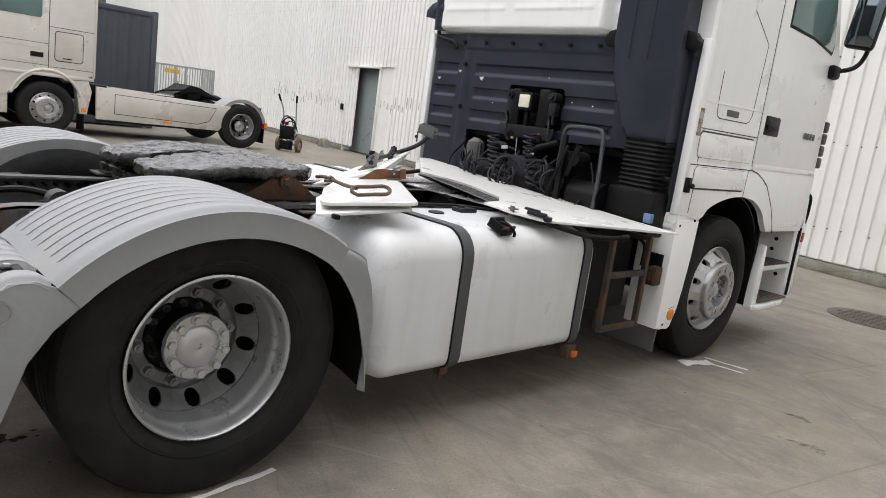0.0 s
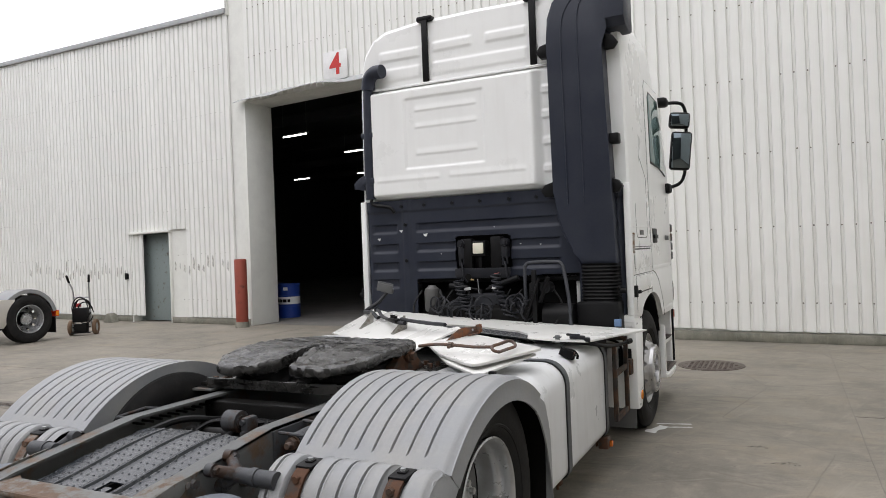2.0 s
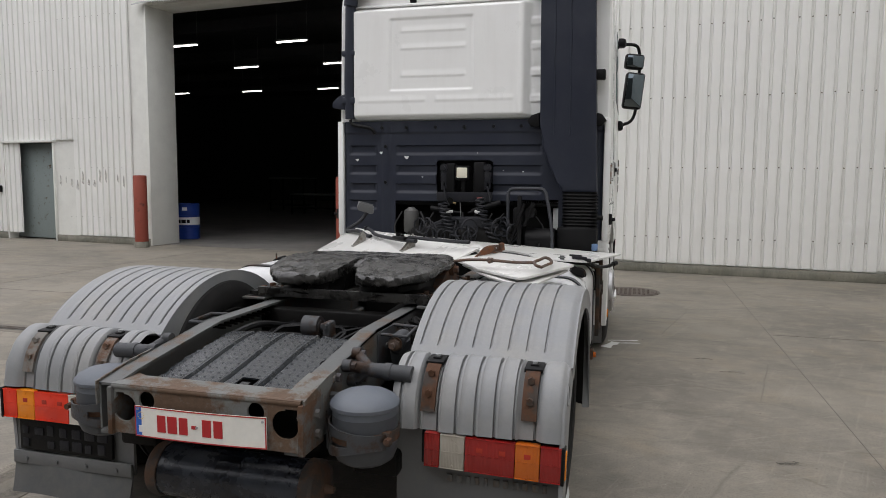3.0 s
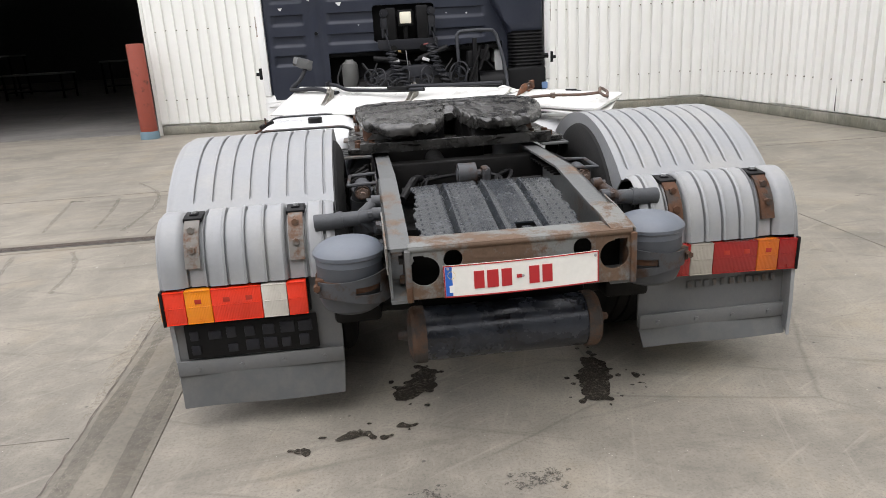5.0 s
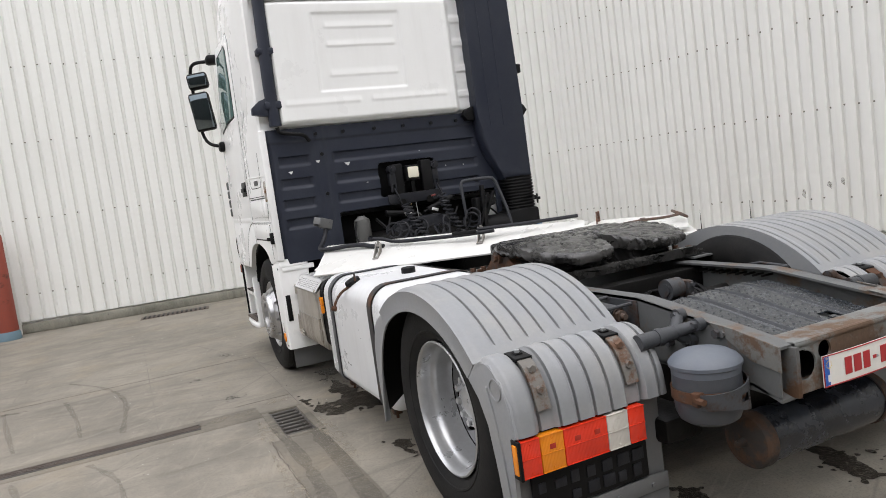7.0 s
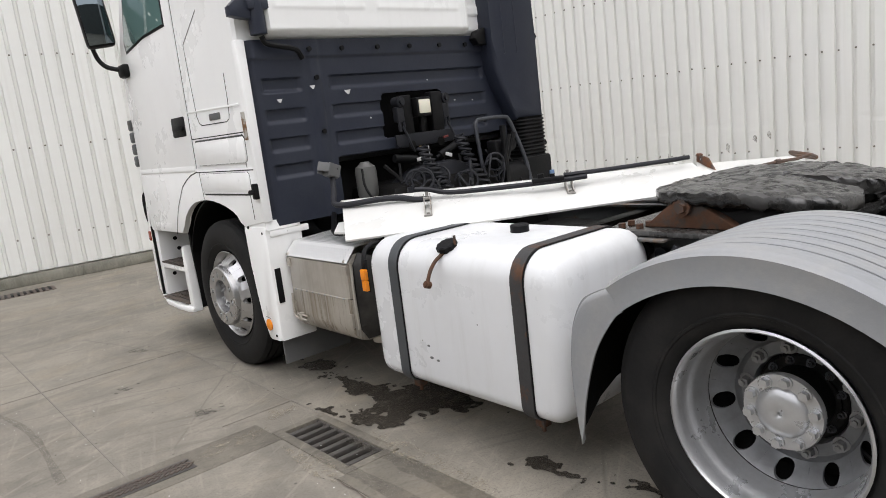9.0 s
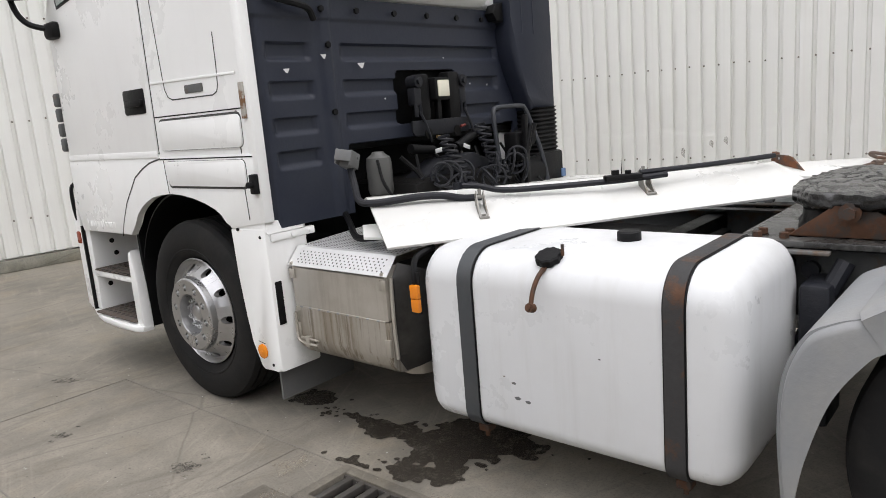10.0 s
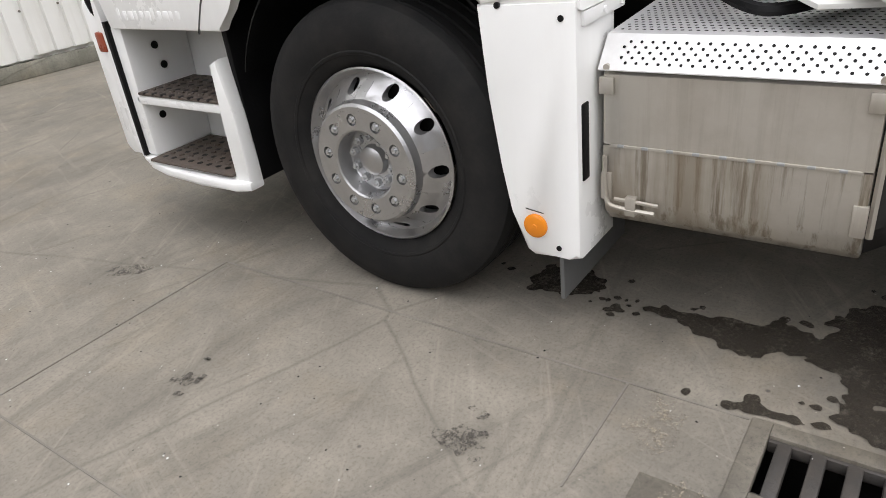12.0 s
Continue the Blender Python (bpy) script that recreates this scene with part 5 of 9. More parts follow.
def rails():
    fr = new("chassis_frame")
    fr.parent = truck
    top = [(-1.075, 0.782), (-0.96, 0.806), (-0.50, 0.872), (-0.40, 0.885), (3.6, 0.885)]
    for s in (1, -1):
        bm = bm_new()
        web = [(y, z) for y, z in top] + [(3.6, 0.63), (-0.40, 0.63), (-1.075, 0.61)]
        prism(bm, web, "x", s * 0.402, s * 0.41)
        for (y0, z0), (y1, z1) in zip(top, top[1:]):
            a = [(y0, z0), (y1, z1), (y1, z1 - 0.010), (y0, z0 - 0.010)]
            prism(bm, a, "x", s * 0.335, s * 0.41, 0.0)
            b = [(y0, z0 - 0.19 if y0 < -1 else 0.63), (y1, 0.63), (y1, 0.64), (y0, z0 - 0.18 if y0 < -1 else 0.64)]
            prism(bm, b, "x", s * 0.335, s * 0.41)
        bolts(bm, [(s * 0.41, y, 0.80) for y in (-0.85, -0.7, -0.3, -0.2, 0.9, 1.2, 1.5, 1.9, 2.2)] + [(s * 0.41, y, 0.70) for y in (-0.85, -0.7, -0.3, -0.2, 1.2, 1.9)], "x" if s > 0 else "-x", 0.014, 0.014)
        part("side_rail", bm, M_CHASSIS, fr, "dull grey steel rail with rust")
        bm = bm_new()
        for k in range(11):
            rod(bm, (s * 0.333, -0.38 + 0.05 * k, 0.845), (s * 0.412, -0.38 + 0.05 * k, 0.845), 0.006, 8)
        pieces("rail_hole", bm, M_IRON, fr)
        # pads of the sub-frame, perforated
        bm = box(bm_new(), min(s * 0.42, s * 0.60), max(s * 0.42, s * 0.60), 0.12, 0.42, 0.888, 0.900, 0.003)
        bm2 = bm_new()
        for k in range(5):
            box(bm2, min(s * 0.44, s * 0.58), max(s * 0.44, s * 0.58), 0.15 + 0.055 * k, 0.172 + 0.055 * k, 0.897, 0.9015, 0.001)
        box(bm, min(s * 0.42, s * 0.56), max(s * 0.42, s * 0.56), 0.70, 1.62, 0.888, 0.900, 0.003)
        for k in range(12):
            box(bm2, min(s * 0.47, s * 0.51), max(s * 0.47, s * 0.51), 0.74 + 0.072 * k, 0.77 + 0.072 * k, 0.897, 0.9015, 0.001)
        part("step_bracket", bm, M_CHASSIS, fr, "perforated grey bracket strip")
        pieces("slot", bm2, M_IRON, fr)
    bm = bm_new()
    for y in (0.05, 1.35, 2.6):
        box(bm, -0.40, 0.40, y, y + 0.09, 0.66, 0.86, 0.01)
    pieces("cross_member", bm, M_IRON, fr)
    # rear cross member: a channel whose face is cut by round holes
    ya, zt = -1.085, 0.785
    cut = ((-0.295, 0.70, 0.050), (-0.20, 0.735, 0.032), (0.345, 0.70, 0.050), (0.235, 0.735, 0.032))

    def solid(u, v):
        x, z = -0.345 + 0.75 * u, 0.61 + 0.175 * v
        if (-0.328 < x < -0.295 or 0.345 < x < 0.388) and 0.69 < z < 0.757:
            return False
        return all(math.hypot(x - cx, z - cz) > r for cx, cz, r in cut)

    def face(u, v):
        x, z = -0.345 + 0.75 * u, 0.61 + 0.175 * v
        for cx, cz_, r in cut:
            d = math.hypot(x - cx, z - cz_)
            if abs(d - r) < 0.0042 and d > 0:
                return (cx + (x - cx) * r / d, ya, cz_ + (z - cz_) * r / d)
        return (x, ya, z)
    bm = sheet(bm_new(), face, 150, 35, (0, 0.008, 0), solid)
    prism(bm, [(-0.345, -0.94), (-0.29, -0.975), (0.34, -0.975), (0.405, -0.94), (0.405, ya - 0.004), (-0.345, ya - 0.004)], "z", zt - 0.010, zt + 0.003, 0.003)
    box(bm, -0.345, 0.405, ya, -0.98, 0.604, 0.612, 0.003)
    rod(bm, (-0.345, ya + 0.006, zt - 0.008), (0.405, ya + 0.006, zt - 0.008), 0.0125, 12)
    part("rear_cross_member", bm, M_CROSS, fr, "grey rear cross member rusted along its edges")
    part("channel_back", box(bm_new(), -0.34, 0.40, -0.99, -0.982, 0.62, 0.77, 0.002), M_IRON, fr)
    # torn paint and bare rust where the rails run into the cross member
    for s in (1, -1):
        part("corner_gusset", prism(bm_new(), [(-1.088, 0.70), (-1.088, 0.789), (-0.90, 0.824), (-0.78, 0.838), (-0.84, 0.80), (-0.97, 0.72)], "x", s * 0.4115, s * 0.4175, 0.002), M_BARERUST, fr, "bare rusty corner gusset")
        if s > 0:
            part("flange_patch", prism(bm_new(), [(-1.08, 0.786), (-0.96, 0.810), (-0.88, 0.821), (-0.88, 0.8250), (-0.96, 0.8140), (-1.08, 0.7900)], "x", s * 0.333, s * 0.412, 0.001), M_BARERUST, fr, "bare rusty flange end")
    for s in (1, -1):
        xc = 0.03 + s * 0.378
        bm = box(bm_new(), xc - 0.010, xc + 0.010, -1.10, -0.94, 0.60, 0.775, 0.004)
        bolts(bm, [(xc + s * 0.010, -1.0, z) for z in (0.65, 0.72)], "x" if s > 0 else "-x", 0.016, 0.016)
        part("end_bracket", bm, M_CHASSISRUST, fr)
    return fr


rails()


def number_plate():
    p = new("number_plate")
    p.parent = truck
    p.matrix_basis = pose(0.024, -1.108, 0.667, 0, -0.7, 0)
    bow = lambda x: -0.012 * (x / 0.26) ** 2 + 0.006
    bm = sheet(bm_new(), lambda u, v: (-0.26 + 0.52 * u, -bow(-0.26 + 0.52 * u), -0.055 + 0.11 * v), 16, 1, (0, 0.004, 0))
    part("base", bm, M_PLATEWHITE, p, "slightly bent white plate")
    bm = sheet(bm_new(), lambda u, v: (-0.255 + 0.042 * u, -bow(-0.25) - 0.0015, -0.05 + 0.10 * v), 2, 1, (0, 0.0012, 0))
    strip = part("blue_strip", bm, M_PLATEBLUE, p, "blue strip")
    bm = bm_new()
    for k in range(12):
        a = 2 * math.pi * k / 12
        box(bm, -0.2355 + 0.0125 * math.cos(a), -0.2330 + 0.0125 * math.cos(a), -bow(-0.25) - 0.003, -bow(-0.25) - 0.001, 0.0205 + 0.0125 * math.sin(a), 0.0230 + 0.0125 * math.sin(a))
    part("ring", bm, M_YELLOW, strip, "ring of small yellow dots")["kind"] = "stuff"
    part("country_bar", box(bm_new(), -0.2430, -0.2270, -bow(-0.25) - 0.003, -bow(-0.25) - 0.001, -0.038, -0.014, 0.0), M_SIGN, strip, "small white bar")
    bm = bm_new()
    for z in (-0.053, 0.053):
        sheet(bm, lambda u, v: (-0.26 + 0.52 * u, -bow(-0.26 + 0.52 * u) - 0.0014, z - 0.002 + 0.004 * v), 16, 1, (0, 0.001, 0))
    for x in (-0.258, 0.258):
        box(bm, x - 0.002, x + 0.002, -bow(x) - 0.0015, -bow(x), -0.055, 0.055)
    for x, w in ((-0.145, 0.034), (-0.100, 0.038), (-0.054, 0.034), (-0.012, 0.018), (0.038, 0.034), (0.082, 0.034)):
        hgt = 0.03 if w > 0.02 else 0.006
        box(bm, x - w / 2, x + w / 2, -bow(x) - 0.002, -bow(x), -hgt, hgt, 0.0)
    part("bar", bm, M_PLATERED, p, "red bars and rim")
    bm = bolts(bm_new(), [(-0.245, -bow(0.245) - 0.001, 0.045), (0.0, -bow(0) - 0.001, 0.0), (0.248, -bow(0.245) - 0.001, 0.04)], "-y", 0.005, 0.003)
    pieces("screw", bm, M_GALV, p)


number_plate()


M_PISTON = surf("piston_grey", (0.05, 0.056, 0.066), (0.09, 0.085, 0.08), rough=0.5, patch=6)


def suspension():
    for s in (1, -1):
        bag = new("air_spring")
        bag.parent = truck
        bag.matrix_basis = pose(s * 0.545 + 0.005, -0.88, 0)
        low = [(0.52, 0.05), (0.525, 0.08), (0.54, 0.102), (0.57, 0.114), (0.62, 0.117), (0.70, 0.117)]
        part("piston", lathe(bm_new(), low, 36, m=pose(0, 0, 0, 0, -90, 0)), M_PISTON, bag, "dark lower bowl")
        prof = [(0.70, 0.1165), (0.722, 0.118), (0.726, 0.124), (0.738, 0.125), (0.744, 0.121), (0.758, 0.108), (0.771, 0.084), (0.780, 0.05), (0.784, 0.012)]
        part("bellows", lathe(bm_new(), prof, 36, m=pose(0, 0, 0, 0, -90, 0)), M_AIRBAG, bag, "grey rounded pressure bowl")
        bm = lathe(bm_new(), [(0.615, 0.119), (0.615, 0.123), (0.655, 0.123), (0.655, 0.119)], 36, True, pose(0, 0, 0, 0, -90, 0))
        box(bm, s * 0.10 - 0.02, s * 0.10 + 0.02, -0.075, -0.045, 0.61, 0.66, 0.004, pose(0, 0, 0, 0, 0, 0))
        bolts(bm, [(s * 0.115, -0.07, 0.635)], "-y", 0.012, 0.03)
        part("band", bm, M_RUST, bag, "rusty clamp band")
        def wrap(u, v):
            a = radians(-20 + 165 * u)
            h = 0.115 - 0.06 * step01(u, 0.25, 0.9)
            z = 0.665 - h * 0.35 + (v - 0.5) * h - 0.02 * u
            return (-s * 0.130 * math.cos(a), -0.130 * math.sin(a), z)
        bm = sheet(bm_new(), wrap, 40, 9, (0, 0, 0), lambda u, v: not (0.38 < u < 0.62 and 0.3 < v < 0.7))
        bmesh.ops.solidify(bm, geom=bm.faces[:], thickness=0.006)
        prism(bm, [(-0.03, 0.56), (0.10, 0.575), (0.10, 0.72), (-0.03, 0.70)], "x", -s * 0.131, -s * 0.137, 0.002)
        bolts(bm, [(-s * 0.137, y_, z_) for y_, z_ in ((0.0, 0.60), (0.07, 0.69))], "x", 0.012, 0.012)
        part("bracket", bm, M_GEAR, bag, "grey slotted holder round the bowl")
        # stub and damper eye outside the rail
        arm = new("stabiliser")
        arm.parent = truck
        bm = rod(bm_new(), (s * 0.47, -0.69, 0.80), (s * 0.66, -0.68, 0.79), 0.027, 18, 0.032)
        rod(bm, (s * 0.555, -0.685, 0.795), (s * 0.58, -0.684, 0.794), 0.034, 18)
        for dy, dz in ((0.045, 0.045), (-0.05, 0.02), (0.0, -0.05)):
            rod(bm, (s * 0.49, -0.69, 0.80), (s * 0.432, -0.70 + dy, 0.805 + dz), 0.026, 10, 0.020)
            rod(bm, (s * 0.412, -0.70 + dy, 0.805 + dz), (s * 0.445, -0.70 + dy, 0.805 + dz), 0.024, 14)
        part("tube", bm, M_GEAR, arm, "grey forged arm with a three-eared foot", sharp=40)
        bm = bm_new()
        for dy, dz in ((0.045, 0.045), (-0.05, 0.02), (0.0, -0.05)):
            rod(bm, (s * 0.44, -0.70 + dy, 0.805 + dz), (s * 0.462, -0.70 + dy, 0.805 + dz), 0.0135, 6)
        for dy, dz in ((-0.13, 0.0), (-0.16, -0.06), (0.12, -0.07)):
            rod(bm, (s * 0.41, -0.70 + dy, 0.80 + dz), (s * 0.437, -0.70 + dy, 0.80 + dz), 0.017, 6)
        pieces("bolt", bm, M_GEAR, arm)
        damp = new("shock_absorber")
        damp.parent = truck
        bm = bm_new()
        loop = [Vector((s * x, y, z)) for x, y, z in ((0.412, -0.20, 0.872), (0.525, -0.205, 0.868), (0.532, -0.36, 0.858), (0.412, -0.365, 0.862))]
        tube(bm, [loop[0], loop[0].lerp(loop[1], 0.9), loop[1], loop[1].lerp(loop[2], 0.1), loop[1].lerp(loop[2], 0.9), loop[2], loop[2].lerp(loop[3], 0.1), loop[3]], 0.0075, 8, 3)
        box(bm, min(s * 0.411, s * 0.418), max(s * 0.411, s * 0.418), -0.40, -0.18, 0.70, 0.875, 0.003)
        part("bracket", bm, M_GEAR, damp, "bent strap loop")
        bm = rod(bm_new(), (s * 0.475, -0.345, 0.822), (s * 0.475, -0.235, 0.828), 0.036, 20)
        rod(bm, (s * 0.475, -0.285, 0.825), (s * 0.50, -0.20, 0.42), 0.046, 18)
        rod(bm, (s * 0.478, -0.275, 0.785), (s * 0.484, -0.255, 0.70), 0.052, 18)
        part("cylinder", bm, M_GEAR, damp)
        bm = rod(bm_new(), (s * 0.475, -0.395, 0.818), (s * 0.475, -0.20, 0.83), 0.013, 10)
        rod(bm, (s * 0.475, -0.372, 0.82), (s * 0.475, -0.348, 0.821), 0.026, 6)
        rod(bm, (s * 0.475, -0.350, 0.82), (s * 0.475, -0.344, 0.821), 0.031, 14)
        part("eye_bolt", bm, M_CAPRUSTY, damp, "rusty bolt through the eye")
        bm = box(bm_new(), min(s * 0.44, s * 0.62), max(s * 0.44, s * 0.62), -0.74, -0.1, 0.40, 0.50, 0.02)
        part("spring_arm", bm, M_IRON, truck)
    tank = new("air_tank")
    tank.parent = truck
    bm = lathe(bm_new(), [(-0.31, 0.100), (0.31, 0.100)], 40, m=pose(0.01, -0.84, 0.375))
    part("shell", bm, M_TANKBLUE, tank, "dark painted shell")
    for s in (1, -1):
        bm = lathe(bm_new(), [(0.30, 0.106), (0.34, 0.106), (0.352, 0.098), (0.362, 0.07), (0.366, 0.02), (0.40, 0.012)], 40, m=pose(0.01, -0.84, 0.375, 0, 0, 0 if s > 0 else 180))
        part("end_cap", bm, M_CAPRUST, tank, "rusty domed end")
    bm = box(bm_new(), -0.30, 0.34, -0.80, -0.60, 0.44, 0.60, 0.03)
    part("rear_valve_box", bm, M_IRON, truck)
    # Unseen bar and block, added to keep light out beneath the rear frame.
    part("anti_roll_bar", tube(bm_new(), [(-0.60, -0.10, 0.50), (-0.60, -0.50, 0.46), (-0.55, -0.62, 0.44), (0.0, -0.64, 0.43), (0.55, -0.62, 0.44), (0.60, -0.50, 0.46), (0.60, -0.10, 0.50)], 0.035, 12, 5), M_IRON, truck, "unseen black bar added to darken the underside")
    part("axle_casing", prism(bm_new(), [(-0.36, 0.34), (0.36, 0.34), (0.42, 0.50), (0.36, 0.64), (-0.36, 0.64), (-0.42, 0.50)], "y", -0.30, 0.22, 0.05), M_IRON, truck, "unseen black block added to keep light from below")


suspension()


def deck_cover():
    """The dimpled plastic cover between the rails."""
    def f(u, v):
        x = -0.315 + 0.63 * u
        y = -0.955 + 0.55 * v
        z = 0.752 + 0.085 * step01(v, -0.2, 1.0) + 0.010 * math.sin(u * math.pi)
        for g in (0.25, 0.5, 0.75):
            z -= 0.020 * (1 - step01(abs(u - g), 0.006, 0.015)) - 0.004 * (1 - step01(abs(abs(u - g) - 0.03), 0.0, 0.02))
        return (x, y, z)

    def keep(u, v):
        edge = 0.035 + 0.03 * noise.noise(Vector((v * 9, 2.2, 0)))
        if u < edge + 0.03 * (v > 0.55) or u > 1 - edge:
            return False
        return not (0.58 < u < 0.70 and 0.02 < v < 0.16 and not (0.61 < u < 0.67 and v < 0.10))
    cover = part("deck_cover", sheet(bm_new(), f, 96, 60, (0, 0, -0.006), keep), M_COVER, truck, "dimpled dark grey cover plate with broken edges")
    bm = bm_new()
    for i in range(17):
        for j in range(13):
            u, v = 0.07 + 0.055 * i, 0.05 + 0.075 * j
            if keep(u, v) and min(abs(u - g) for g in (0.25, 0.5, 0.75)) > 0.02:
                p = Vector(f(u, v))
                bmesh.ops.create_cone(bm, cap_ends=True, segments=6, radius1=0.0055, radius2=0.003, depth=0.004, matrix=Matrix.Translation(p + Vector((0, 0, 0.001))))
    tagged(part("dimple", bm, M_COVER, cover), kind="stuff")


deck_cover()


def fifth_wheel():
    fw = new("fifth_wheel")
    fw.parent = truck
    cy, cz = 0.50, 1.086
    # horseshoe outline, with the throat open to the rear and the rear horns sloping down
    half = [(0.022, -0.02), (0.034, -0.12), (0.050, -0.27), (0.105, -0.385), (0.22, -0.425), (0.36, -0.39), (0.445, -0.26), (0.475, -0.05), (0.475, 0.14), (0.43, 0.29), (0.31, 0.38), (0.16, 0.415), (0.0, 0.42)]
    outline = half + [(-x, y) for x, y in half[-2::-1]]
    pts = []
    for i, (x, y) in enumerate(outline):
        x2, y2 = outline[(i + 1) % len(outline)]
        for k in range(9):
            px, py = x + (x2 - x) * k / 9, y + (y2 - y) * k / 9
            j = 0.013 * noise.noise(Vector((px * 9, py * 9, 1))) + 0.007 * noise.noise(Vector((px * 50, py * 50, 5)))
            pts.append((px + j, py + j))

    def level(x, y):
        z = cz - 0.042 * step01(-y, 0.02, 0.44) - 0.010 * step01(y, 0.25, 0.45)
        ridge = abs(noise.noise(Vector((x * 7 + 3, y * 22, 5))))
        return z + 0.004 * noise.noise(Vector((x * 9, y * 9, 2))) + 0.0018 * noise.noise(Vector((x * 34, y * 34, 7))) - 0.011 * max(0.0, 0.12 - ridge) / 0.12 + 0.006 * max(0.0, noise.noise(Vector((x * 5 + 9, y * 30, 1))))
    bm = bm_new()
    rings = []
    for k in range(31):
        f = k / 30
        rings.append([bm.verts.new((x * f, cy + 0.2 + (y - 0.2) * f, level(x * f, 0.2 + (y - 0.2) * f) - (0.006 if k == 30 else 0))) for x, y in pts])
    for g, d in ((1.008, 0.022), (1.004, 0.044), (0.965, 0.058)):
        rings.append([bm.verts.new((x * g, cy + 0.2 + (y - 0.2) * g, level(x, y) - d + 0.009 * noise.noise(Vector((x * 18, y * 18, 4))))) for x, y in pts])
    n = len(pts)
    for a, b in zip(rings, rings[1:]):
        for i in range(n):
            bm.faces.new((a[i], a[(i + 1) % n], b[(i + 1) % n], b[i]))
    bm.faces.new(rings[-1])
    bmesh.ops.remove_doubles(bm, verts=rings[0], dist=0.0005)
    part("top_plate", bm, M_GREASE, fw, "black iron coupling plate caked in dried grease", sharp=50)
    bm = bm_new()
    rings = [[bm.verts.new((x * g, cy + 0.2 + (y - 0.2) * g, zz + 0.01 * noise.noise(Vector((x * 12, y * 12, zz * 9))))) for x, y in pts] for g, zz in ((0.94, 1.042), (0.84, 1.0), (0.86, 0.955), (0.92, 0.932))]
    for a, b in zip(rings, rings[1:]):
        for i in range(n):
            bm.faces.new((a[i], a[(i + 1) % n], b[(i + 1) % n], b[i]))
    bm.faces.new(rings[-1])
    part("plate_ribs", bm, M_IRON, fw, "black greasy underside")
    bm = bm_new()
    for k in range(5):
        bmesh.ops.create_icosphere(bm, subdivisions=3, radius=0.045, matrix=Matrix.Translation((-0.05 + 0.03 * k, 0.50 - 0.04 * (k % 3), 1.045 - 0.01 * (k % 2))) @ pose(0, 0, 0, 20 * k) @ Matrix.Diagonal((1.4, 1.1, 0.55, 1)))
    for v in bm.verts:
        v.co += 0.022 * noise.noise_vector(v.co * 24)
    part("lock_jaw", bm, M_GREASE, fw, "lumps of black grease round the lock")
    for s in (1, -1):
        bm = prism(bm_new(), [(0.42, 0.93), (0.86, 0.93), (0.74, 1.02), (0.70, 1.05), (0.62, 1.05), (0.58, 1.02)], "x", s * 0.37, s * 0.45, 0.006)
        rod(bm, (s * 0.36, 0.66, 1.02), (s * 0.475, 0.66, 1.02), 0.035, 14)
        bolts(bm, [(s * 0.475, 0.66, 1.02)], "x" if s > 0 else "-x", 0.022, 0.02)
        part("pedestal", bm, M_RUST, fw, "rusty bearing block")
    bm = box(bm_new(), -0.53, 0.53, 0.16, 1.02, 0.905, 0.928, 0.004)
    box(bm, -0.47, 0.47, 0.14, 0.165, 0.905, 0.955, 0.004)
    part("mounting_plate", bm, M_GREASE, fw, "greasy black mounting plate")
    bm = bolts(bm_new(), [(s * x, y, 0.928) for s in (1, -1) for x in (0.41, 0.48) for y in (0.22, 0.32, 0.86, 0.95)], "z", 0.017, 0.02)
    pieces("bolt", bm, M_RUST, fw)
    bm = tube(bm_new(), [(0.42, 0.85, 1.045), (0.52, 0.82, 1.060), (0.656, 0.772, 1.068), (0.80, 0.745, 1.064), (0.918, 0.725, 1.070)], 0.0085, 8)
    a, b, w = Vector((0.936, 0.712, 1.060)), Vector((0.978, 0.830, 1.074)), Vector((0.020, -0.006, -0.013))
    d = (b - a).normalized() * 0.020
    tube(bm, [a + w, (a + b) / 2 + w, b + w, b + d, b - w, (a + b) / 2 - w, a - w, a - d, a + w], 0.0085, 8, 6)
    rod(bm, (0.640, 0.777, 1.068), (0.668, 0.768, 1.068), 0.015, 6)
    box(bm, 0.645, 0.662, 0.74, 0.772, 1.052, 1.066, 0.003)
    part("release_handle", bm, M_CAPRUSTY, fw, "rusty pull rod with a loop grip")


fifth_wheel()


def tank_outline(x0, x1, z0, z1):
    """A rectangle with wide upper and tighter lower corners."""
    pts = []
    for cx, cz, r, a0 in ((x1, z1, 0.13, 0), (x0, z1, 0.13, 90), (x0, z0, 0.06, 180), (x1, z0, 0.07, 270)):
        for k in range(8):
            a = radians(a0 + 90 * k / 7)
            pts.append((cx + (-r if cx == x1 else r) + r * math.cos(a), cz + (-r if cz == z1 else r) + r * math.sin(a)))
    return pts


